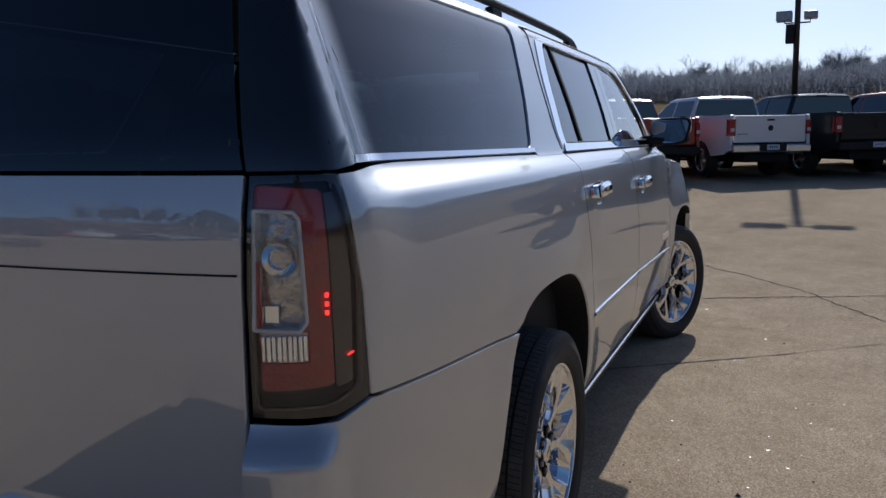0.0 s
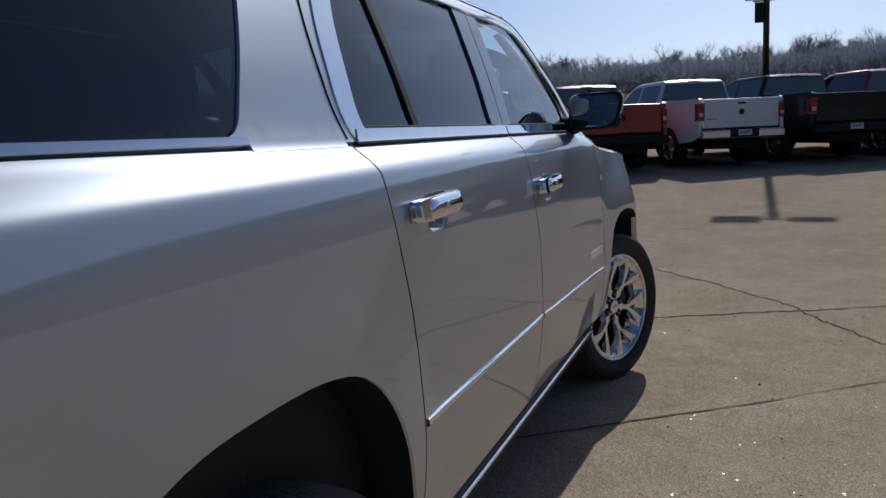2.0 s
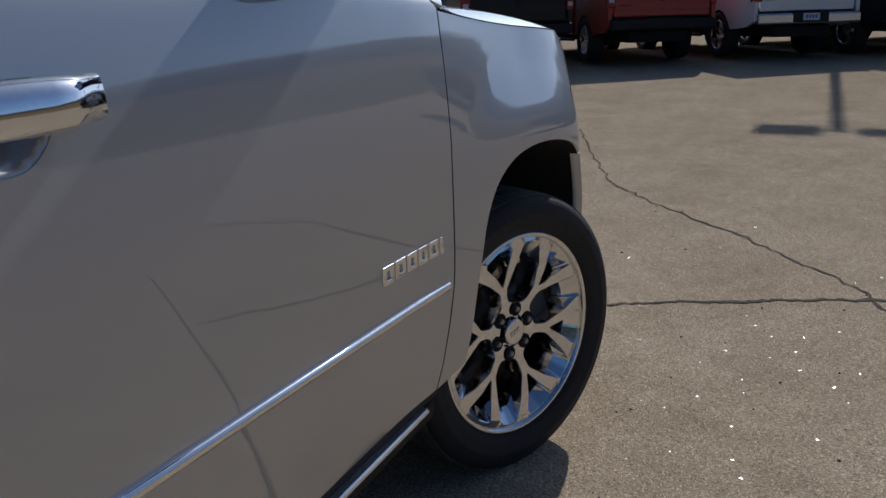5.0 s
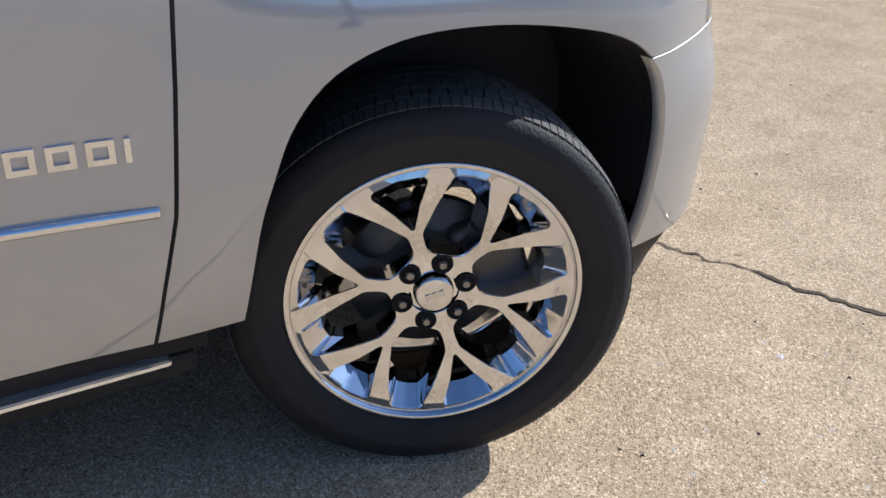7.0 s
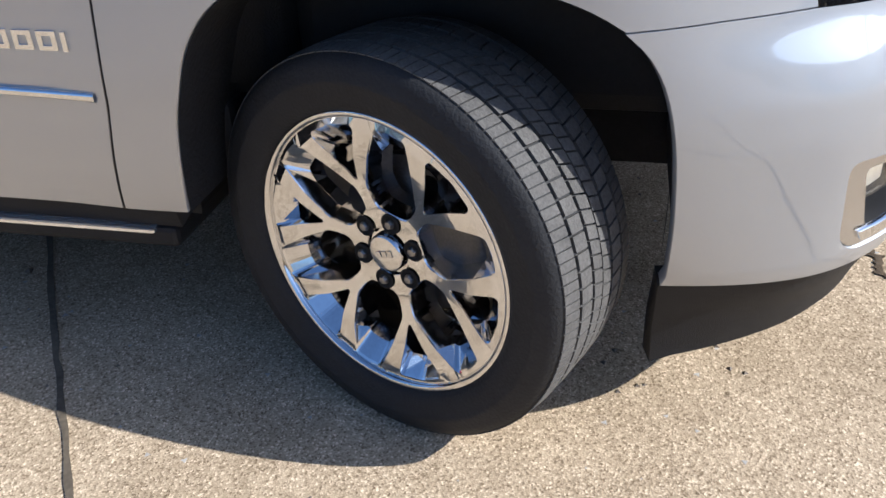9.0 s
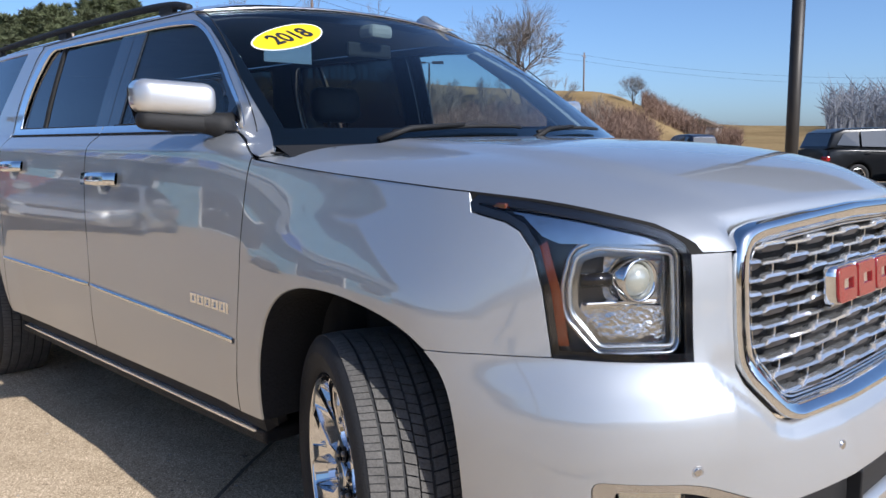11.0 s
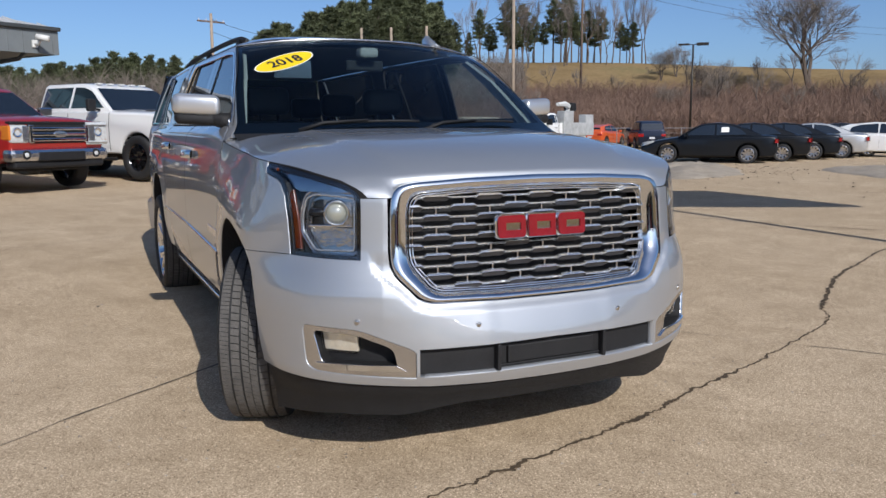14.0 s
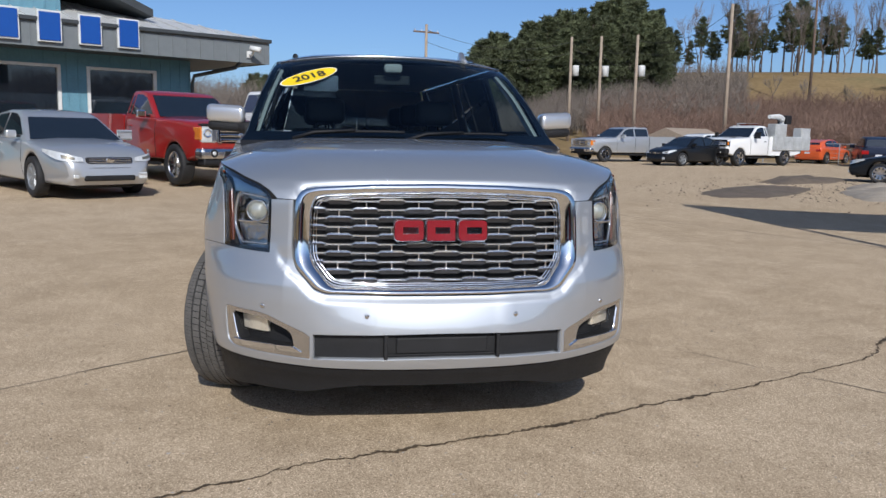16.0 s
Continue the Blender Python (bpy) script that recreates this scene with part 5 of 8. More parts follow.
    lg = [(6.575, 0.665), (ARC[-1] - 0.002, 0.665), (ARC[-1] - 0.002, 1.335), (6.545, 1.335), (6.553, 1.12), (6.555, 0.90), (6.560, 0.72)]
    gate = skin("liftgate_panel", f(lg), M["silver"], suv, gap=0.002, step=0.05)
    # panel crease drawn as a thin black line in place of its shade
    part("crease_line", tube([shell(g * (6.56 + (ARC[-1] - 6.562) * i / 8), 1.158, 0.002) for i in range(9)], 0.002, 6), M["seam"], gate)
    lw = [(sy(-4.618), 1.342), (ARC[-1] - 0.002, 1.342), (ARC[-1] - 0.002, 1.785), (sy(-4.632), 1.785)]
    skin("rear_window", f(lw), M["dark_glass"], suv, off=-0.002, flange=0, step=0.07, label="tinted rear window")

    # dark inner shells, wheel-house liners
    inner_lo = Y([(0.50, 0.90), (0.44, 1.12), (-0.36, 1.20), (-0.45, 1.30), (-4.40, 1.31), (-4.45, 0.5), (-3.85, 0.45), (-3.79, 0.5)] + [(y, z + 0.02) for y, z in R_ARCH[::-1]][1:-1]
                 + [(-2.85, 0.40), (-0.40, 0.40)] + [(y, z + 0.02) for y, z in F_ARCH[::-1]][1:-1])
    skin("inner_shell", f(inner_lo), M["seam"], suv, off=-0.055, flange=0, step=0.2)
    for nm, a in (("front_liner", [p for p in F_ARCH if not (p[0] > 0.3 and p[1] < 0.43)]), ("rear_liner", R_ARCH)):
        rows = [[Vector((g * x, y, z)) for x in (abs(shell(sy(y), z).x) - 0.006, 0.93, 0.80, 0.61)] for y, z in a]
        grid_part(nm, rows, M["liner"], suv, "black wheel-house liner")
        part("liner_wall", box((0.58, min(p[0] for p in a) - 0.03, 0.30 if nm == "rear_liner" else 0.42), (0.63, max(p[0] for p in a) + 0.03, 1.0), 0.0, Matrix.Diagonal((g, 1, 1, 1))), M["liner"], suv)

    # running board
    rbm = box((0.70, -2.80, 0.322), (0.958, -0.455, 0.370), 0.012)
    for v in rbm.verts:
        v.co.x *= g
    board = part("running_board", rbm, M["plastic"], suv, "black running board with a bright edge")
    st = box((0.918, -2.72, 0.360), (0.967, -0.50, 0.380), 0.006)
    for v in st.verts:
        v.co.z -= 0.30 * (v.co.x - 0.918) * (v.co.z > 0.37)
        v.co.x *= g
    bmesh.ops.recalc_face_normals(st, faces=st.faces[:])
    part("bright_strip", st, M["grille_chrome"], board, "bright strip")
    for yb in (-2.4, -1.6, -0.8):
        bb = box((0.55, yb - 0.03, 0.33), (0.72, yb + 0.03, 0.37), 0.008)
        for v in bb.verts:
            v.co.x *= g
        part("bracket", bb, M["plastic"], board)
    sill = Y([(-0.44, 0.437), (-2.80, 0.437), (-2.80, 0.375), (-0.44, 0.375)])
    skin("sill", f(sill), M["plastic"], suv, off=-0.03, flange=0.08, step=0.2)

    # door mirror
    mir = thing("door_mirror", "", "")
    mir.parent = fdoor
    mir["label"] = "silver and black door mirror"
    c0 = Vector((1.055, -0.80, 1.412))
    rows = []
    for i in range(13):
        a = math.pi * i / 12
        # front cap bulges ahead, the glass side is flat
        rr = []
        for k in range(25):
            b = 2 * math.pi * k / 24
            cx, cz = math.copysign(abs(math.cos(b)) ** 0.45, math.cos(b)), math.copysign(abs(math.sin(b)) ** 0.45, math.sin(b))
            e = math.sin(a * 0.5) ** 0.35 if i else 0.0
            w = 0.114 * e * (1 + 0.06 * cz)
            h = 0.076 * e
            rr.append(Vector((g * (c0.x + w * cx + 0.012 * cz), c0.y + 0.10 * (1 - (i / 12) ** 2.2) - 0.03 + 0.02 * -cx * 0.8, c0.z + h * cz)))
        rows.append(rr)
    cap_rows = [[p for p in r] for r in rows]
    cap = box((c0.x - 0.116, c0.y - 0.035, c0.z - 0.030), (c0.x + 0.120, c0.y + 0.075, c0.z + 0.080), 0.036, None, 5)
    base_b = box((c0.x - 0.112, c0.y - 0.036, c0.z - 0.080), (c0.x + 0.112, c0.y + 0.060, c0.z - 0.022), 0.024, None, 4)
    for bmm, mm_, nm_, lb_ in ((cap, M["satin_silver"], "mirror_cap", "silver mirror cap"), (base_b, M["plastic"], "mirror_base", "black mirror base")):
        for v in bmm.verts:
            v.co.y -= 0.35 * (v.co.x - c0.x) * (1 if v.co.y > c0.y else 0.08)
            v.co.z += 0.06 * (v.co.x - c0.x)
            v.co.x *= g
        bmesh.ops.recalc_face_normals(bmm, faces=bmm.faces[:])
        part(nm_, bmm, mm_, mir, lb_, smooth=True)
    gb = bmesh.new()
    ring = [gb.verts.new(p + Vector((0, -0.002, 0))) for p in cap_rows[-1][:-1]]
    gb.faces.new(ring)
    part("mirror_rim", gb, M["plastic"], mir)
    gb = bmesh.new()
    ctr = Vector((g * c0.x, cap_rows[-1][0].y, c0.z))
    gb.faces.new([gb.verts.new(ctr + (p - ctr) * 0.88 + Vector((0, -0.006, 0))) for p in cap_rows[-1][:-1]])
    part("mirror_glass", gb, M["mirror"], mir, "mirror glass")
    arm = bmesh.new()
    add_tube(arm, [(g * 0.885, -0.70, 1.345), (g * 0.93, -0.72, 1.352), (g * 0.98, -0.76, 1.365), (g * 1.04, -0.79, 1.385)], [0.05, 0.042, 0.036, 0.034], 12)
    part("mirror_arm", arm, M["plastic"], mir, smooth=True)

# hood
hood_rows = []
NU = 28
for i in range(33):
    t = i / 32
    ye = -0.40 + (0.935 + 0.40) * t
    e = shell(sy(ye), HOOD_EDGE(ye), -0.002)
    yc = -0.06 + (0.945 + 0.06) * t
    zc = smooth_curve([(0, 1.298), (0.4, 1.277), (0.68, 1.240), (0.86, 1.194), (0.95, 1.158), (1.0, 1.129)])(t)
    row = []
    for k in range(-NU, NU + 1):
        u = k / NU
        a = abs(u)
        x = e.x * u
        y = yc + (e.y - yc) * (a ** 2.2)
        fl = sstep(0.50, 1.0, t)
        z = zc + (e.z - zc) * ((0.30 * a ** 2 + 0.70 * a ** 7) * (1 - fl) + a ** 2.8 * fl)
        z += 0.012 * sstep(0.70, 0.60, a) * sstep(1.0, 0.8, t)
        row.append(Vector((x, y, z)))
    hood_rows.append(row)
# the front edge rolls down to the strips between grille and lamps
front = hood_rows[-1]
foot = []
for p in front:
    k = sstep(0.58, 0.645, abs(p.x))
    to = shell(math.copysign(min(sx(abs(p.x)), 0.786), p.x), 1.0535, -0.001)
    foot.append((p + Vector((0, -0.012, -0.03))).lerp(to, k))
hood_rows += [[p.lerp(q, 0.5) + Vector((0, 0.006, 0.003)) * sstep(0.58, 0.645, abs(p.x)) for p, q in zip(front, foot)], foot]
hood = grid_part("hood", hood_rows, M["silver"], suv, "broad silver hood")
part("nose_seam", tube([q + Vector((0, 0.0005, -0.001)) for q in foot if q.x > 0.655], 0.0016, 6), M["seam"], hood)
part("nose_seam", tube([q + Vector((0, 0.0005, -0.001)) for q in foot if q.x < -0.655], 0.0016, 6), M["seam"], hood)
for k in (0, -1):
    grid_part("hood_edge", [[r[k], r[k] + Vector((0, 0, -0.03))] for r in hood_rows], M["seam"], hood)
for g in (1, -1):
    part("hood_seam", tube([shell(g * sy(y), HOOD_EDGE(y) - 0.001, 0.0005) for y in [-0.40 + 0.05 * i for i in range(18)]], 0.0012, 6), M["seam"], hood)
    part("cowl_seam", tube([shell(g * sy(-0.36), 1.262, -0.004), Vector((g * 0.855, -0.30, 1.262)), Vector((g * 0.80, -0.25, 1.275))], 0.003, 6), M["seam"], hood)
part("engine_bay_cover", box((-0.72, -0.25, 0.55), (0.72, 0.60, 1.02), 0.05), M["cabin"], suv)
part("radiator", box((-0.6, 0.70, 0.5), (0.6, 0.78, 1.04), 0.02), M["plastic"], suv)
part("underbody", box((-0.62, -4.40, 0.30), (0.62, -0.45, 0.44), 0.05), M["liner"], suv, "dark underbody")

# windscreen, cowl and roof
ws_rows = []
for i in range(25):
    t = i / 24
    ye = -0.375 - (1.175 - 0.375) * t
    e = shell(sy(ye), WS_EDGE(ye), 0.0)
    yc = -0.13 - 0.93 * t
    zc = smooth_curve([(0, 1.292), (0.5, 1.575), (1, 1.838)])(t)
    ws_rows.append([Vector((e.x * u, yc + (e.y - yc) * abs(u) ** 2.0, zc + (e.z - zc) * abs(u) ** 2.4)) for u in [k / 20 for k in range(-20, 21)]])
windscreen = grid_part("windscreen", [r[::-1] for r in ws_rows], M["windscreen"], suv, "windscreen with a shaded rim")


def ws_at(u, t, off=0.0):
    """Point on the windscreen: u across (-1 to 1), t up (0 to 1)."""
    a, k = t * 24, (u + 1) * 20
    i, j = min(int(a), 23), min(int(k), 39)
    p = lambda r, c: ws_rows[r][c]
    q = p(i, j).lerp(p(i, j + 1), k - j).lerp(p(i + 1, j).lerp(p(i + 1, j + 1), k - j), a - i)
    nrm = (p(i, j + 1) - p(i, j)).cross(p(i + 1, j) - p(i, j)).normalized()
    if nrm.y < 0:
        nrm = -nrm
    return q + nrm * off


def ws_band(name, pts_in, pts_out, material, off=-0.004):
    grid_part(name, [[ws_at(*a, off), ws_at(*b, off)] for a, b in zip(pts_in, pts_out)], material, windscreen)


edge_t = [i / 20 for i in range(21)]
for g in (1, -1):
    ws_band("ceramic_band", [(g * 0.999, t) for t in edge_t], [(g * 0.955, t) for t in edge_t], M["gloss_black"])
edge_u = [-0.999 + 1.998 * i / 40 for i in range(41)]
ws_band("ceramic_band", [(u, 0.999) for u in edge_u], [(u, 0.945) for u in edge_u], M["gloss_black"])
ws_band("ceramic_band", [(u, 0.0) for u in edge_u], [(u, 0.09) for u in edge_u], M["gloss_black"])
trim_top = [ws_at(u, 0.999, 0.004) for u in edge_u]
part("header_strip", tube(trim_top, 0.006, 6), M["satin_chrome"], windscreen, smooth=True)
cowl_rows = [[Vector((p.x, p.y + 0.012, p.z - 0.002)), Vector((p.x * 0.99, p.y + 0.075, p.z - 0.035))] for p in ws_rows[0]]
grid_part("cowl", cowl_rows, M["plastic"], suv, "black plastic cowl")
for u0, u1, t1 in ((0.62, 0.02, 0.055), (-0.05, -0.66, 0.055)):
    blade = [ws_at(u0 + (u1 - u0) * i / 12, 0.015 + 0.055 * math.sin(math.pi * (0.12 + 0.5 * i / 12)), 0.018) for i in range(13)]
    w = part("wiper", tube(blade, 0.007, 6), M["plastic"], suv, "black wiper", smooth=True)
    arm = [ws_at(u0 + 0.06, 0.0, 0.01), ws_at(u0 - 0.06, 0.03, 0.035), ws_at((u0 + u1) / 2, 0.062, 0.03)]
    part("wiper_arm", tube(arm, [0.013, 0.009, 0.006], 6), M["plastic"], w, smooth=True)

roof_rows = []
for i in range(41):
    t = i / 40
    if t < 0.12:
        q = t / 0.12
        ye = -1.18 - 0.20 * q
    else:
        ye = -1.38 - 3.00 * (t - 0.12) / 0.88
    e = shell(sy(ye), WS_EDGE(ye) if ye > -1.19 else min(1.806, 1.786 + (-1.18 - ye) * 0.11), 0.0)
    yc = -1.06 + (ye + 1.18) * 1.035
    zc = smooth_curve([(0, 1.840), (0.10, 1.866), (0.28, 1.886), (0.6, 1.888), (0.9, 1.862), (1.0, 1.832)])(t)
    roof_rows.append([Vector((e.x * u, yc + (e.y - yc) * abs(u) ** 2, e.z + (zc - e.z) * (1 - abs(u) ** 5))) for u in [math.copysign(abs(k / 24) ** 0.8, k) for k in range(-24, 25)]])
roof = grid_part("roof", roof_rows, M["silver"], suv, "silver roof")
part("rear_spoiler", box((-0.66, -4.56, 1.795), (0.66, -4.36, 1.835), 0.015), M["silver"], roof)
for g in (1, -1):
    rail_pts = [(g * 0.63, -1.45, 1.846), (g * 0.64, -1.60, 1.872), (g * 0.645, -2.0, 1.884), (g * 0.645, -3.0, 1.886), (g * 0.635, -3.9, 1.872), (g * 0.62, -4.15, 1.835)]
    rail = part("roof_rail", tube(spline(rail_pts, 8), 0.017, 8), M["plastic"], suv, "black roof rail", smooth=True)
    for yy in (-1.62, -2.8, -3.9):
        part("rail_foot", box((g * 0.64 - 0.016, yy - 0.06, 1.81), (g * 0.64 + 0.016, yy + 0.06, 1.872), 0.008), M["plastic"], rail)
fin = bmesh.new()
add_prism(fin, [(0.09, 0.0), (-0.10, 0.0), (-0.085, 0.052), (-0.05, 0.064), (0.0, 0.03)], 0.022, Matrix.Translation((-0.50, -1.16, 1.818)) @ Matrix.Scale(1.4, 4) @ Matrix(((0, 0, 1, -0.011), (1, 0, 0, 0), (0, 1, 0, 0), (0, 0, 0, 1))))
bmesh.ops.bevel(fin, geom=fin.edges[:], offset=0.006, segments=2, affect="EDGES")
part("roof_aerial", fin, M["silver"], suv, "small silver shark-fin aerial", smooth=True)

# price-year oval on the glass
sticker = thing("windscreen_sticker", "yellow oval sticker with the year on the windscreen", "sticker")


def oval(ru, rt, off, material, name):
    bm = bmesh.new()
    c = bm.verts.new(ws_at(0.678, 0.705, off))
    ring = []
    for k in range(36):
        a = 2 * math.pi * k / 36
        x, y = ru * math.cos(a), rt * math.sin(a)
        # tilted along the corner of the glass
        ring.append(bm.verts.new(ws_at(0.678 + x, 0.705 + y - 0.46 * x, off)))
    for k in range(36):
        bm.faces.new((c, ring[k], ring[(k + 1) % 36]))
    return part(name, bm, material, sticker)


oval(0.208, 0.090, 0.0035, M["white_vinyl"], "rim")
oval(0.199, 0.083, 0.0042, M["yellow"], "face")
cu = bpy.data.curves.new("year", "FONT")
cu.body, cu.size, cu.align_x, cu.align_y, cu.extrude, cu.offset = "2018", 0.105, "CENTER", "CENTER", 0.0004, 0.002
year = new("year", cu)
cx0, cx1, cup = ws_at(0.678 + 0.1, 0.705 - 0.046), ws_at(0.678 - 0.1, 0.705 + 0.046), ws_at(0.678, 0.76)
ax = (cx1 - cx0).normalized()
mid = ws_at(0.678, 0.702, 0.0052)
ay = (cup - ws_at(0.678, 0.705))
ay = (ay - ax * ay.dot(ax)).normalized()
az = ax.cross(ay)
txm = Matrix.Identity(4)
for r in range(3):
    txm[r][0], txm[r][1], txm[r][2], txm[r][3] = ax[r], ay[r], az[r], mid[r]
dg = bpy.context.evaluated_depsgraph_get()
yme = bpy.data.meshes.new_from_object(year.evaluated_get(dg))
bpy.data.objects.remove(year)
yme.transform(txm)
yme.materials.clear()
yme.materials.append(M["ink"])
yob = new("year_mark", yme)
yob.parent = sticker


# cabin: floor, dashboard, wheel, seats, mirror
cab = part("cabin_floor", box((-0.84, -4.40, 0.46), (0.84, -0.35, 0.60), 0.02), M["cabin"], suv)
dash = bmesh.new()
add_prism(dash, [(-0.20, 1.20), (-0.48, 1.235), (-0.80, 1.215), (-0.90, 1.12), (-0.86, 0.85), (-0.62, 0.60), (-0.25, 0.60)], 1.62, Matrix(((0, 0, 1, -0.81), (1, 0, 0, 0), (0, 1, 0, 0), (0, 0, 0, 1))))
bmesh.ops.bevel(dash, geom=dash.edges[:], offset=0.03, segments=2, affect="EDGES")
part("dashboard", dash, M["cabin"], suv, "dark dashboard", smooth=True)
headliner = [[p + Vector((0, 0, -0.05)) for p in r[3:-3]] for r in roof_rows]
grid_part("headliner", headliner, M["light_trim"], suv)
for g in (1, -1):
    skin("trim_panel", Y([(-0.5, 0.6), (-0.62, 1.30), (-4.40, 1.31), (-4.40, 0.6)]) if g > 0 else flip(Y([(-0.5, 0.6), (-0.62, 1.30), (-4.40, 1.31), (-4.40, 0.6)])), M["cabin"], suv, off=-0.12, flange=0, step=0.3)
    skin("pillar_trim", (lambda p: p if g > 0 else flip(p))(Y([(-0.50, 1.33), (-0.84, 1.60), (-1.10, 1.74), (-1.16, 1.73), (-0.92, 1.57), (-0.62, 1.33)])), M["light_trim"], suv, off=-0.05, flange=0.02, step=0.2, label="pale windscreen pillar trim")
steer = bmesh.new()
sm = Matrix.Translation((-0.40, -0.99, 1.165)) @ pose(0, 0, 0, 62, 0, 0)
add_tube(steer, [sm @ Vector((0.185 * math.cos(a), 0.185 * math.sin(a), 0)) for a in [2 * math.pi * k / 36 for k in range(36)]], 0.016, 8, closed=True)
for a in (math.pi, 0, -math.pi / 2):
    add_tube(steer, [sm @ Vector((0, 0, -0.01)), sm @ Vector((0.18 * math.cos(a), 0.18 * math.sin(a), 0))], [0.035, 0.016], 8)
add_tube(steer, [sm @ Vector((0, 0, -0.25)), sm @ Vector((0, 0, 0.01))], [0.05, 0.06], 12)
part("steering_wheel", steer, M["leather"], suv, "black steering wheel", smooth=True)
part("steering_trim", tube([sm @ Vector((0.17 * math.cos(a), 0.17 * math.sin(a), 0.014)) for a in [math.pi * (0.75 + 0.5 * k / 10) for k in range(11)]], 0.006, 6), M["satin_chrome"], suv, smooth=True)


def seat_mesh(w, back=0.62):
    bm = bmesh.new()
    add_box(bm, (-w / 2, -0.26, 0.62), (w / 2, 0.28, 0.84), 0.06, seg=3)
    add_box(bm, (-w / 2, -0.10, 0.0), (w / 2, 0.06, back), 0.06, Matrix.Translation((0, -0.27, 0.78)) @ pose(0, 0, 0, 14, 0, 0), seg=3)
    add_box(bm, (-0.15, -0.055, 0.0), (0.15, 0.055, 0.19), 0.05, Matrix.Translation((0, -0.27 - back * 0.25, 0.80 + back)) @ pose(0, 0, 0, 8, 0, 0), seg=3)
    for x in (-0.06, 0.06):
        add_tube(bm, [(x, -0.27 - back * 0.23, 0.76 + back), (x, -0.27 - back * 0.25, 0.84 + back)], 0.008, 6)
    return mesh_of("seat", bm, M["leather"], True)


sme = seat_mesh(0.54)
for x, y in ((0.42, -1.42), (-0.42, -1.42), (0.42, -2.45), (-0.42, -2.45), (0.42, -3.45), (-0.42, -3.45)):
    so = new("seat", sme)
    so.location, so.parent = (x, y, -0.02), suv
    so["label"] = "black leather seat"
part("rear_mirror", box((-0.12, -1.075, 1.655), (0.12, -1.045, 1.72), 0.012), M["cabin"], suv, "rear-view mirror")
part("sensor_pod", box((-0.06, -1.06, 1.73), (0.06, -0.96, 1.79), 0.02), M["light_trim"], suv)
part("label_sheet", box((0.36, -0.985, 1.60), (0.58, -0.980, 1.70), 0.001, Matrix.Identity(4)), M["smoke_chrome"], suv, "paper sheet behind the glass")


# wheels
def window_polys():
    """Outlines of the twelve openings of the wheel's face: six between spokes, six within their forks."""
    main = [(0.083, 0.018), (0.086, 0.033), (0.100, 0.044), (0.127, 0.057), (0.195, 0.0495), (0.254, 0.036), (0.263, 0.030), (0.267, 0.0)]
    fork = [(0.152, 0.003), (0.20, 0.0245), (0.249, 0.0535), (0.259, 0.050), (0.267, 0.0)]
    main, fork = [[(x, -y) for x, y in half_] + half_[-2::-1] for half_ in (main, fork)]
    out = []
    for k in range(6):
        for poly, da in ((fork, 0.0), (main, 0.5)):
            a = 2 * math.pi * (k + da) / 6 + math.pi / 2
            c, s = math.cos(a), math.sin(a)
            out.append([(c * x - s * y, s * x + c * y) for x, y in rounded(poly, 0.008, 2)])
    return out


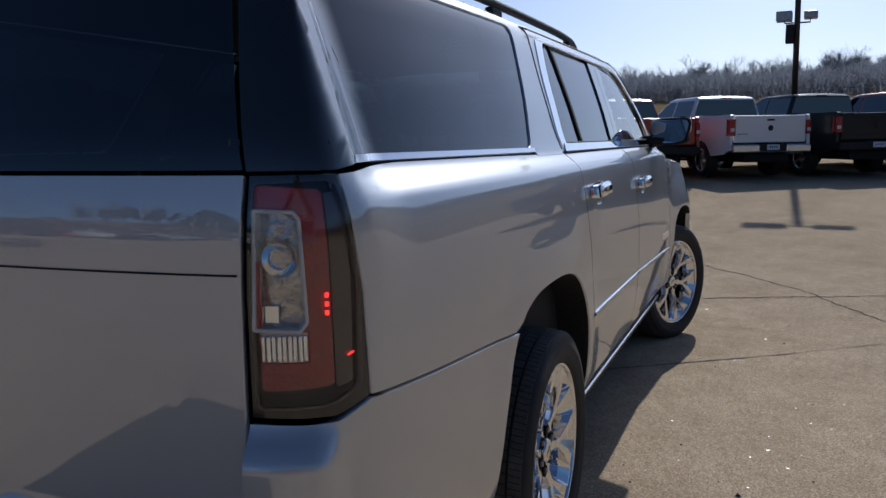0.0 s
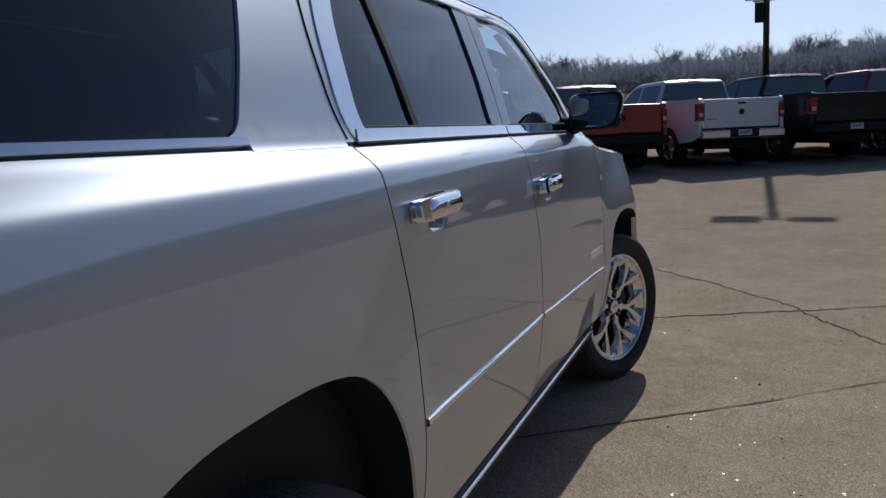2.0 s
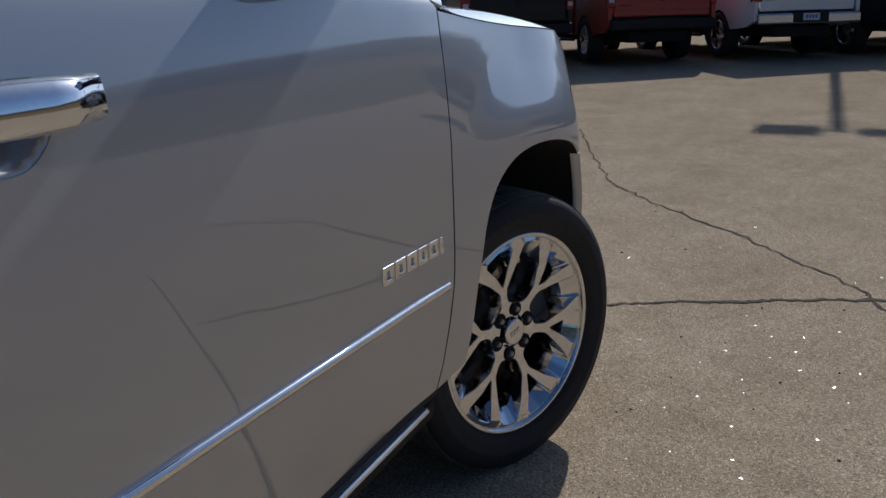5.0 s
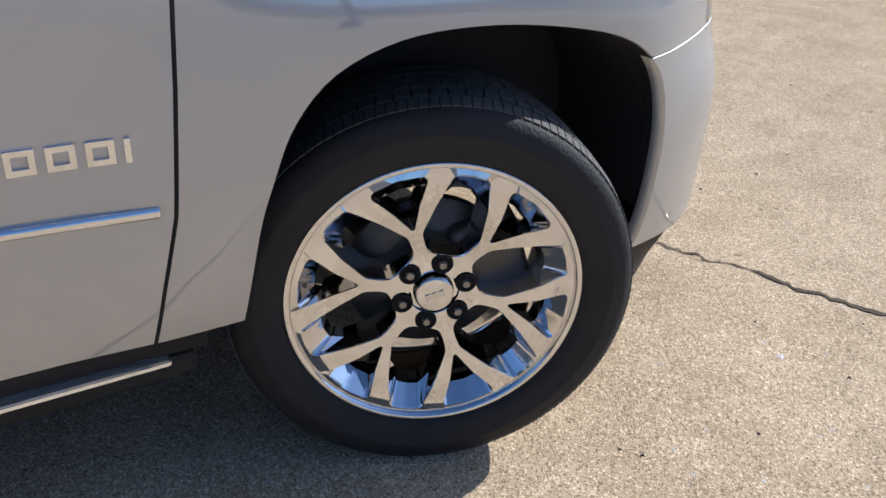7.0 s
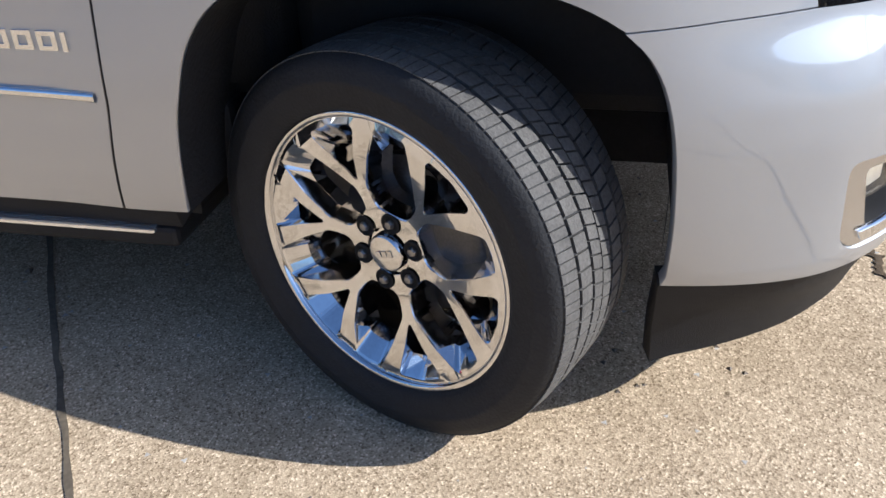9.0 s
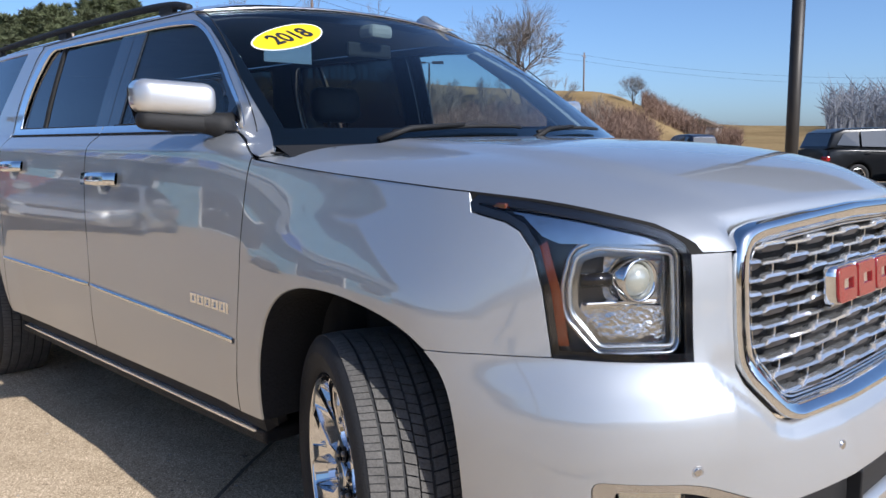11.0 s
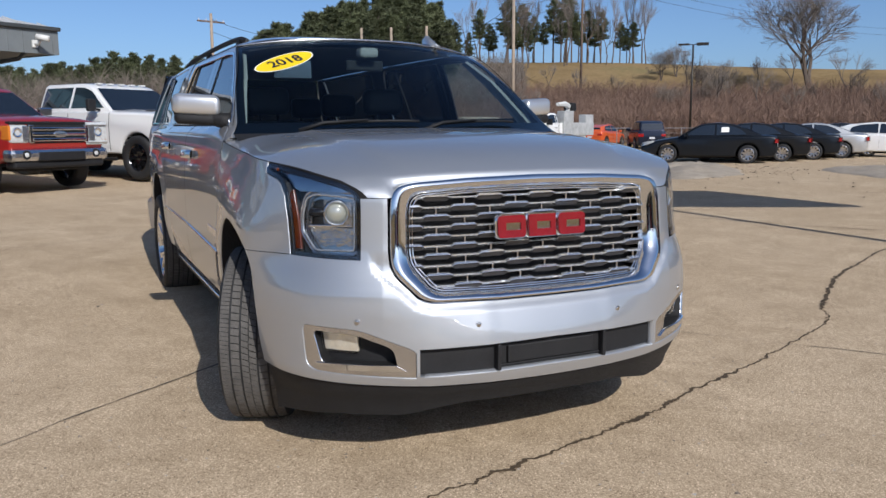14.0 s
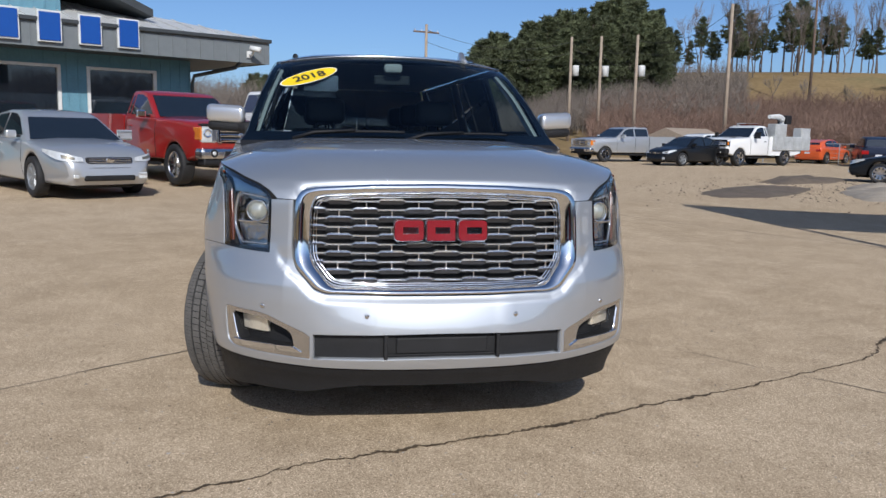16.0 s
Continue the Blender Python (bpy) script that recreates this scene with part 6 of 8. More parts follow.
def wheel_parts():
    made = []
    tyre = [(0.283, 0.105), (0.290, 0.122), (0.300, 0.131), (0.318, 0.137), (0.340, 0.1405), (0.345, 0.1425), (0.350, 0.1405), (0.368, 0.138), (0.382, 0.131), (0.391, 0.121), (0.393, 0.114)]
    crown = [(0.393, 0.10), (0.3935, 0.05), (0.394, 0.0), (0.3935, -0.05), (0.393, -0.10)]
    prof = tyre + crown + [(r, -x) for r, x in tyre[::-1]]
    made.append(("tyre", mesh_of("tyre", lathe(prof, 96), M["rubber"], True), "black low-profile tyre"))
    tread = bmesh.new()
    ribs = [(-0.122, -0.084, 0.0, 132), (-0.075, -0.040, 0.3, 78), (-0.031, -0.002, 0.55, 92), (0.002, 0.031, 0.2, 92), (0.040, 0.075, 0.3, 78), (0.084, 0.122, 0.0, 132)]
    for x0, x1, ph, n in ribs:
        for k in range(n):
            a0, a1 = 2 * math.pi * (k + ph) / n, 2 * math.pi * (k + ph + 0.86) / n
            sk = 0.012 if abs(x0 + x1) < 0.1 else 0.006 * (1 if x0 > 0 else -1)
            def rr(x):
                return 0.4005 - 0.0075 * (abs(x) / 0.122) ** 4
            lo = [tread.verts.new((x, 0.391 * math.cos(a + sk * s), 0.391 * math.sin(a + sk * s))) for x, a, s in ((x0, a0, -1), (x1, a0, 1), (x1, a1, 1), (x0, a1, -1))]
            hi = [tread.verts.new((x, rr(x) * math.cos(a + sk * s), rr(x) * math.sin(a + sk * s))) for x, a, s in ((x0, a0, -1), (x1, a0, 1), (x1, a1, 1), (x0, a1, -1))]
            tread.faces.new(hi)
            for i in range(4):
                tread.faces.new((lo[i], lo[(i + 1) % 4], hi[(i + 1) % 4], hi[i]))
    bmesh.ops.recalc_face_normals(tread, faces=tread.faces[:])
    made.append(("tread", mesh_of("tread", tread, M["tread"]), "worn grey tread blocks"))
    rim = lathe([(0.2835, 0.112), (0.289, 0.118), (0.2905, 0.1215), (0.288, 0.1245), (0.280, 0.123), (0.2765, 0.117), (0.272, 0.09), (0.262, 0.03), (0.258, -0.06), (0.262, -0.13), (0.285, -0.14)], 96)
    made.append(("rim", mesh_of("rim", rim, M["rim_chrome"], True), "chrome rim barrel"))
    sp = bmesh.new()

    def dish(x, y):
        r = math.hypot(x, y)
        return 0.086 + 0.033 * sstep(0.06, 0.27, r) - 0.006 * sstep(0.272, 0.286, r)

    edges = []
    windows = window_polys()
    circles = [[(r * math.cos(2 * math.pi * k / n), r * math.sin(2 * math.pi * k / n)) for k in range(n)] for r, n in ((0.286, 96), (0.05, 32))]
    for loop in circles + windows:
        vs = [sp.verts.new((0, x, y)) for x, y in loop]
        edges += [sp.edges.new((vs[i], vs[(i + 1) % len(vs)])) for i in range(len(vs))]
    bmesh.ops.triangle_fill(sp, edges=edges, use_beauty=True, use_dissolve=False)
    for v in sp.verts:
        v.co.x = dish(v.co.y, v.co.z)
    for win in windows:
        rings = []
        cx_, cy_ = sum(p[0] for p in win) / len(win), sum(p[1] for p in win) / len(win)
        for k, dz, draw in ((1.0, 0.0, 0.0), (0.978, -0.003, 0.002), (0.87, -0.036, 0.028), (0.84, -0.066, 0.034)):
            ring = []
            for x, y in win:
                r = math.hypot(x, y)
                q = 1 - draw * sstep(0.236, 0.256, r) / r
                ring.append(sp.verts.new((dish(x, y) + dz, (cx_ + (x - cx_) * k) * q, (cy_ + (y - cy_) * k) * q)))
            rings.append(ring)
        for r0, r1 in zip(rings, rings[1:]):
            for i in range(len(r0)):
                q = (i + 1) % len(r0)
                sp.faces.new((r0[i], r1[i], r1[q], r0[q]))
    add_lathe(sp, [(0.0, 0.080), (0.052, 0.080), (0.055, 0.082), (0.066, 0.080), (0.082, 0.060), (0.088, 0.0)], 48)
    bmesh.ops.recalc_face_normals(sp, faces=sp.faces[:])
    made.append(("spokes", mesh_of("spokes", sp, M["rim_chrome"]), "six split chrome spokes"))
    cap = lathe([(0.0005, 0.0982), (0.033, 0.0982), (0.0352, 0.0978), (0.038, 0.0955), (0.039, 0.092), (0.040, 0.085)], 40)
    made.append(("hub_cap", mesh_of("hub_cap", cap, M["rim_chrome"], True), "chrome hub cap with a plain raised mark"))
    mark = bmesh.new()
    for k in (-1, 0, 1):
        add_box(mark, (0.0985, k * 0.014 - 0.005, -0.007), (0.1002, k * 0.014 + 0.005, 0.007), 0.001)
    made.append(("cap_mark", mesh_of("cap_mark", mark, M["satin_chrome"]), ""))
    for k in range(6):
        a = 2 * math.pi * (k + 0.5) / 6 + math.pi / 2
        at = Matrix.Translation((0, 0.0655 * math.cos(a), 0.0655 * math.sin(a)))
        nut = lathe([(0.0005, 0.0985), (0.0075, 0.0975), (0.0098, 0.093), (0.0102, 0.07)], 6, at)
        made.append(("lug_nut", mesh_of("lug_nut", nut, M["nut"]), ""))
        # shade of the lug-nut recess, put in as a black shallow disc
        well = lathe([(0.0215, 0.0895), (0.0195, 0.0915), (0.0175, 0.0905), (0.0165, 0.0882), (0.0005, 0.0878)], 24, at)
        made.append(("nut_well", mesh_of("nut_well", well, M["seam"], True), ""))
    disc = lathe([(0.0005, 0.01), (0.165, 0.01), (0.168, 0.006), (0.168, -0.012), (0.0005, -0.012)], 48)
    made.append(("brake_disc", mesh_of("brake_disc", disc, M["brake"], True), "worn steel brake disc"))
    cal = bmesh.new()
    add_box(cal, (-0.05, 0.06, -0.09), (0.05, 0.20, 0.09), 0.02)
    made.append(("brake_caliper", mesh_of("brake_caliper", cal, M["brake"], True), ""))
    back = lathe([(0.0005, -0.11), (0.25, -0.11)], 32)
    made.append(("back_shield", mesh_of("back_shield", back, M["liner"]), ""))
    return made


M["nut"] = mat("lug_nut_steel", (0.30, 0.29, 0.28), 0.3, 0.9, vary=0.3, scale=40)
M["brake"] = mat("brake_steel", (0.10, 0.095, 0.09), 0.45, 0.7, vary=0.3, scale=20)
WHEEL = wheel_parts()


def place_wheel(label, m):
    w = new("wheel")
    w.parent, w.matrix_basis = suv, m
    w["label"] = label
    for nm, me, lb in WHEEL:
        if nm == "back_shield":
            continue
        o = new(nm, me)
        o.parent = w
        if lb:
            o["label"] = lb
    return w


STEER = -23
place_wheel("steered front wheel, chrome six-spoke", pose(0.908, 0.035, 0.372, 0, 0, STEER) @ pose(0, 0, 0, 19, 0, 0))
place_wheel("rear wheel, chrome six-spoke", pose(0.893, -3.303, 0.372) @ pose(0, 0, 0, 20, 0, 0))
place_wheel("steered front wheel, chrome six-spoke", pose(-0.908, -0.035, 0.372, 0, 0, STEER + 180))
place_wheel("rear wheel, chrome six-spoke", pose(-0.893, -3.303, 0.372, 0, 0, 180))
part("front_axle", tube([(-0.8, 0.0, 0.40), (0.8, 0.0, 0.40)], 0.04, 8), M["liner"], suv)
part("rear_axle", tube([(-0.8, -3.303, 0.40), (0.8, -3.303, 0.40)], 0.06, 8), M["liner"], suv)


# ---------------------------------------------------------------- other vehicles
def wheel_set(R, w, spokes, rim_mat, rim_r):
    """Meshes of a plain road wheel, axle along x, outer face at +x."""
    t = lathe([(rim_r, w * 0.40), (rim_r + 0.02, w * 0.5), (R * 0.90, w * 0.52), (R * 0.975, w * 0.46), (R, w * 0.36), (R * 1.003, 0), (R, -w * 0.36), (R * 0.975, -w * 0.46), (R * 0.9, -w * 0.52), (rim_r, -w * 0.4)], 40)
    tyre = mesh_of("tyre", t, M["rubber"], True)
    r = bmesh.new()
    add_lathe(r, [(rim_r + 0.004, w * 0.42), (rim_r - 0.008, w * 0.44), (rim_r - 0.02, w * 0.38), (rim_r - 0.035, -w * 0.3)], 40)
    add_lathe(r, [(0.0005, w * 0.34), (rim_r * 0.25, w * 0.33), (rim_r * 0.30, w * 0.2)], 20)
    for k in range(spokes):
        a = 2 * math.pi * k / spokes
        c, s = math.cos(a), math.sin(a)
        wd0, wd1 = rim_r * 0.14, rim_r * 0.17
        q = [(rim_r * 0.2, -wd0), (rim_r - 0.012, -wd1), (rim_r - 0.012, wd1), (rim_r * 0.2, wd0)]
        front = [r.verts.new((w * (0.33 + 0.07 * (x / rim_r)), c * x - s * y, s * x + c * y)) for x, y in q]
        back = [r.verts.new((w * 0.18, c * x - s * y * 1.3, s * x + c * y * 1.3)) for x, y in q]
        r.faces.new(front)
        for i in range(4):
            r.faces.new((front[i], back[i], back[(i + 1) % 4], front[(i + 1) % 4]))
    bmesh.ops.recalc_face_normals(r, faces=r.faces[:])
    rim = mesh_of("rim", r, rim_mat)
    d = lathe([(0.0005, w * 0.05), (rim_r - 0.03, w * 0.05)], 24)
    return [("tyre", tyre), ("rim", rim), ("brake", mesh_of("brake", d, M["liner"]))]


WHEELS = {"truck": wheel_set(0.405, 0.27, 5, M["satin_chrome"], 0.26), "truck_black": wheel_set(0.43, 0.29, 8, M["gloss_black"], 0.26),
          "car": wheel_set(0.33, 0.21, 9, M["satin_chrome"], 0.225), "car_grey": wheel_set(0.335, 0.21, 5, M["steel"], 0.22)}


def add_wheels(parent, kind, xs, ys, R):
    for y in ys:
        for g in (1, -1):
            w = new("wheel")
            w.parent = parent
            w.matrix_basis = pose(g * xs, y, R, 0, 0, 0 if g > 0 else 180)
            for nm, me in WHEELS[kind]:
                o = new(nm, me)
                o.parent = w


def pillow(poly, width, r, crown=0.0, above=0.0):
    """A solid between both sides of a profile (y, z), its edges rounded by r and its top crowned; width gives half the breadth at (y, z)."""
    bm = bmesh.new()
    n = len(poly)

    def ring(g, pts, dx=0.0, k=1.0):
        lift = crown * (1 - k * k)
        return [bm.verts.new((g * k * (width(y, z) - dx), y, z + lift * sstep(above, above + 0.1, z))) for y, z in pts]

    right, left = [[ring(g, inset(poly, ins) if ins else poly, dx) for ins, dx in ((r, 0.0), (r * 0.55, r * 0.12), (r * 0.2, r * 0.45), (0.0, r))] for g in (1, -1)]
    seq = right + [ring(1, poly, r, 0.78), ring(1, poly, r, 0.4), ring(-1, poly, r, 0.4), ring(-1, poly, r, 0.78)] + left[::-1]
    for a, b in zip(seq, seq[1:]):
        for i in range(n):
            bm.faces.new((a[i], a[(i + 1) % n], b[(i + 1) % n], b[i]))
    bm.faces.new(seq[0])
    bm.faces.new(seq[-1])
    bmesh.ops.recalc_face_normals(bm, faces=bm.faces[:])
    return bm


def side_sheet(poly, width, off, g):
    bm = bmesh.new()
    vs = [bm.verts.new((g * (width(y, z) + off), y, z)) for y, z in poly]
    f = bm.faces.new(vs)
    if g < 0:
        f.normal_flip()
    return bm


def wheel_arch(yc, R, n=12, zlo=0.5):
    """Arch points, rear to front as seen going backwards along the sill."""
    a0 = math.asin(min(0.9, max(-0.9, (zlo - R * 0.98) / (R * 1.13))))
    return [(yc + R * 1.13 * math.cos(math.pi - a0 - (math.pi - 2 * a0) * i / n), R * 0.98 + R * 1.13 * math.sin(math.pi - a0 - (math.pi - 2 * a0) * i / n)) for i in range(n + 1)]


def smooth_part(name, bm, m, parent, label=""):
    o = part(name, bm, m, parent, label)
    o.data.shade_smooth()
    o.data.set_sharp_from_angle(angle=radians(38))
    return o


def sheet(pts, material, name, parent, label=""):
    bm = bmesh.new()
    bm.faces.new([bm.verts.new(p) for p in pts])
    return part(name, bm, material, parent, label)


def pickup(label, paint, m, group, wheels="truck", cab="crew", grille_kind="bars", bumper_mat="chrome", lamp_tall=False, plate_rear=True):
    R = 0.405 if wheels == "truck" else 0.43
    t = thing("pickup_truck", label, "pickup truck", m, group)
    P = M[paint]
    W = lambda y, z: 1.005 - 0.030 * sstep(0.75, 0.4, z) - 0.035 * sstep(1.05, 1.40, z) - 0.09 * sstep(2.2, 2.95, y)
    fy, ry = 1.98, -1.62
    cr = -1.02 if cab == "crew" else -0.25
    low = 0.50
    body = [(2.86, 0.62), (2.93, 0.80), (2.94, 1.06), (2.915, 1.165), (2.84, 1.215), (2.3, 1.28), (1.35, 1.315), (1.20, 1.335), (cr, 1.36), (cr - 0.02, low)] + wheel_arch(fy, R, zlo=low)
    smooth_part("cab_body", pillow(body, W, 0.055, 0.05, 1.12), P, t)
    WG = lambda y, z: W(y, 1.36) - 0.02 - 0.36 * (z - 1.34)
    roof_f, roof_r = 0.42, cr + 0.12
    gh = [(1.27, 1.315), (0.56, 1.80), (roof_f, 1.865), (0.2, 1.90), (roof_r, 1.905), (cr + 0.03, 1.86), (cr, 1.34)]
    smooth_part("cab_roof", pillow(gh, WG, 0.045, 0.03, 1.84), P, t)
    for g in (1, -1):
        wins = [[(1.02, 1.40), (0.55, 1.74), (0.30, 1.815), (0.02, 1.825), (0.02, 1.40)]]
        wins.append([(-0.05, 1.40), (-0.05, 1.825), (roof_r + 0.0, 1.82), (cr + 0.10, 1.74), (cr + 0.08, 1.41)] if cab == "crew" else [(-0.03, 1.42), (-0.03, 1.80), (-0.12, 1.80), (-0.15, 1.42)])
        for w in wins:
            part("side_window", side_sheet(w, WG, 0.004, g), M["car_glass"], t)
        for y0 in ((0.0, -0.92) if cab == "crew" else (0.0,)):
            part("door_handle", box((g * 0.985 - 0.012, y0 - 0.02, 1.14), (g * 0.985 + 0.022, y0 + 0.14, 1.175), 0.008), P if paint != "white_paint" else M["plastic"], t)
        for y0 in ((1.22, -0.03, cr + 0.02) if cab == "crew" else (1.22, cr + 0.10)):
            line = [Vector((g * (W(y0, z) + 0.001), y0, z)) for z in (0.55, 0.8, 1.05, 1.3)]
            part("door_seam", tube(line, 0.005, 4), M["seam"], t)
        mir = part("door_mirror", box((g * 1.05, 0.88, 1.33), (g * 1.25, 0.97, 1.33 + (0.24 if lamp_tall else 0.15)), 0.03), M["plastic"] if lamp_tall else (M["chrome"] if cab == "regular" else P), t)
        part("mirror_arm", tube([(g * 0.95, 0.92, 1.36), (g * 1.10, 0.92, 1.38)], 0.025, 6), M["plastic"], mir)
        # bed side
        bs = [(cr - 0.03, 1.37), (cr - 0.03, low)] + wheel_arch(ry, R, zlo=low)[::-1] + [(-2.60, low + 0.04), (-2.90, low + 0.14), (-2.90, 1.40), (-2.86, 1.425), (cr - 0.10, 1.405)]
        bm = bmesh.new()
        WB = lambda y, z: 1.0 - 0.03 * sstep(0.75, 0.4, z) - 0.03 * sstep(1.15, 1.42, z)
        a = [bm.verts.new((g * WB(y, z), y, z)) for y, z in bs]
        b = [bm.verts.new((g * (WB(y, z) - 0.07), y, z)) for y, z in bs]
        bm.faces.new(a), bm.faces.new(b[::-1])
        for i in range(len(bs)):
            bm.faces.new((a[i], b[i], b[(i + 1) % len(bs)], a[(i + 1) % len(bs)]))
        bmesh.ops.recalc_face_normals(bm, faces=bm.faces[:])
        smooth_part("bed_side", bm, P, t)
        tail = part("tail_lamp", box((g * 0.885, -2.925, 0.98), (g * 0.995, -2.80, 1.30), 0.02), M["red_lamp"], t, "red tail lamp")
        part("lamp_band", box((g * 0.90, -2.932, 1.05), (g * 0.985, -2.92, 1.12), 0.004), M["plate"], tail)
        for yc, nm in ((fy, "front"), (ry, "rear")):
            rows = [[Vector((g * x, y, z)) for x in (0.965, 0.60)] for y, z in wheel_arch(yc, R, zlo=0.45)]
            grid_part("arch_liner", rows, M["liner"], t)
        # front lamps
        if lamp_tall:
            hl = part("headlamp", box((g * 0.585, 2.74, 0.955), (g * 0.925, 2.962, 1.145), 0.035), M["gloss_black"], t, "dark-framed headlamp with bright bowls")
            part("lens_unit", box((g * 0.605, 2.94, 0.985), (g * 0.885, 2.970, 1.125), 0.012), M["lamp_glass"], hl)
            for bx in (0.675, 0.80):
                part("bulb_bowl", lathe([(0.0005, 0.0), (0.030, 0.004), (0.050, 0.014), (0.056, 0.004)], 16, Matrix.Translation((g * bx, 2.968, 1.055)) @ pose(0, 0, 0, 0, 0, 90)), M["chrome"], hl)
            part("turn_lamp", box((g * 0.885, 2.80, 0.985), (g * 0.931, 2.90, 1.125), 0.015), M["signal_amber"], hl)
            pocket = part("fog_pocket", box((g * 0.56, 2.96, 0.60), (g * 0.80, 3.029, 0.70), 0.015), M["plastic"], t)
            part("fog_lamp", lathe([(0.0005, 0.012), (0.030, 0.01), (0.038, 0.0)], 14, Matrix.Translation((g * 0.68, 3.028, 0.65)) @ pose(0, 0, 0, 0, 0, 90)), M["lamp_glass"], pocket)
        else:
            hl = part("headlamp", box((g * 0.575, 2.76, 0.855), (g * 0.915, 2.968, 1.165), 0.045), M["lamp_glass"], t, "clear headlamp")
            part("inner_frame", box((g * 0.60, 2.955, 0.885), (g * 0.70, 2.974, 1.14), 0.012), M["satin_chrome"], hl)
            part("bulb_bowl", lathe([(0.0005, -0.004), (0.04, 0.0), (0.075, 0.012), (0.088, 0.006), (0.092, 0.0)], 18, Matrix.Translation((g * 0.785, 2.966, 1.03)) @ pose(0, 0, 0, 0, 0, 90)), M["chrome"], hl)
            part("turn_lamp", box((g * 0.872, 2.66, 0.90), (g * 0.932, 2.955, 1.155), 0.025), M["signal_amber"], hl)
            pocket = part("fog_pocket", lathe([(0.0005, 0.010), (0.06, 0.010), (0.072, 0.012), (0.078, 0.0)], 18, Matrix.Translation((g * 0.68, 3.018, 0.655)) @ pose(0, 0, 0, 0, 0, 90)), M["plastic"], t)
            part("fog_lamp", lathe([(0.0005, 0.02), (0.032, 0.017), (0.042, 0.008)], 16, Matrix.Translation((g * 0.68, 3.018, 0.655)) @ pose(0, 0, 0, 0, 0, 90)), M["lamp_glass"], pocket)
    part("bed_floor", box((-0.94, -2.86, 0.78), (0.94, cr - 0.03, 0.86), 0.0), M["plastic"], t)
    gate = part("tailgate", box((-0.875, -2.905, 0.80), (0.875, -2.83, 1.40), 0.02), P, t)
    part("gate_handle", box((-0.09, -2.918, 1.28), (0.09, -2.90, 1.32), 0.008), M["plastic"], gate)
    part("gate_emblem", lathe([(0.0005, 0.006), (0.055, 0.005), (0.07, 0.0)], 6, Matrix.Translation((0, -2.912, 1.12)) @ pose(0, 0, 0, 0, 0, -90)), M["plastic"], gate, "dark emblem")
    part("gate_crease", box((-0.86, -2.912, 0.90), (0.86, -2.90, 0.93), 0.005), P, gate)
    part("script_bar", box((-0.80, -2.9085, 0.985), (-0.56, -2.9055, 1.0), 0.0), M["plastic"], gate)
    rb = part("rear_bumper", box((-0.96, -3.03, 0.58), (0.96, -2.86, 0.76), 0.03), M[bumper_mat], t, "rear step bumper")
    part("bumper_step", box((-0.34, -3.036, 0.60), (0.34, -2.95, 0.775), 0.02), M["plastic"], rb)
    if plate_rear:
        part("plate", box((-0.155, -3.046, 0.635), (0.155, -3.036, 0.755), 0.004), M["plate"], rb, "pale plate with plain bars")
        for i in range(4):
            part("plate_bar", box((-0.10 + i * 0.055, -3.0485, 0.675), (-0.07 + i * 0.055, -3.046, 0.725), 0.0), M["sign_blue"], rb)
    # glass front and back
    gf = lambda y, z, k: WG(y, z) - k
    sheet([(-gf(1.24, 1.345, 0.06), 1.238, 1.352), (gf(1.24, 1.345, 0.06), 1.238, 1.352), (gf(0.6, 1.79, 0.07), 0.598, 1.800), (-gf(0.6, 1.79, 0.07), 0.598, 1.800)], M["car_glass"], "windscreen", t)
    yb = cr - 0.006
    sheet([(gf(yb, 1.45, 0.07), yb + 0.004, 1.45), (-gf(yb, 1.45, 0.07), yb + 0.004, 1.45), (-gf(yb, 1.83, 0.06), yb + 0.020, 1.83), (gf(yb, 1.83, 0.06), yb + 0.020, 1.83)], M["car_glass"], "rear_window", t)
    part("brake_light", box((-0.14, cr + 0.015, 1.862), (0.14, cr + 0.06, 1.885), 0.006), M["red_lamp"], t)
    if cab == "crew":
        part("roof_aerial", box((-0.02, roof_r + 0.10, 1.90), (0.02, roof_r + 0.22, 1.955), 0.012), P, t)
    # nose
    fb = part("front_bumper", box((-0.965, 2.72, 0.53), (0.965, 3.02, 0.83 if lamp_tall else 0.765), 0.085), M[bumper_mat], t, "front bumper")
    part("bumper_intake", box((-0.46, 2.96, 0.545), (0.46, 3.027, 0.70), 0.02), M["plastic"], fb)
    part("lower_valance", box((-0.88, 2.70, 0.42), (0.88, 2.97, 0.55), 0.04), M["plastic"], t)
    part("hood_guard", box((-0.90, 2.80, 1.170), (0.90, 2.945, 1.222), 0.022), M["plastic"] if cab == "regular" else P, t)
    gr = part("grille", box((-0.58, 2.86, 0.845), (0.58, 2.958, 1.175), 0.03), M["plastic"], t, "front grille")
    if grille_kind == "bars":
        for k in range(3):
            part("bar", box((-0.53, 2.945, 0.880 + k * 0.093), (0.53, 2.992, 0.940 + k * 0.093), 0.016), M["chrome"], gr)
        part("emblem", lathe([(0.0005, 0.012), (0.06, 0.010), (0.075, 0.0)], 20, Matrix.Translation((0, 2.992, 1.005)) @ pose(0, 0, 0, 0, 0, 90) @ Matrix.Diagonal((1, 1.8, 0.8, 1))), M["satin_chrome"], gr)
        for g in (1, -1):
            part("grille_end", box((g * 0.535 - 0.045, 2.94, 0.85), (g * 0.535 + 0.045, 2.986, 1.165), 0.016), M["chrome"], gr)
    elif grille_kind == "black":
        for k in range(5):
            part("bar", box((-0.55, 2.945, 0.88 + k * 0.055), (0.55, 2.972, 0.895 + k * 0.055), 0.004), M["gloss_black"], gr)
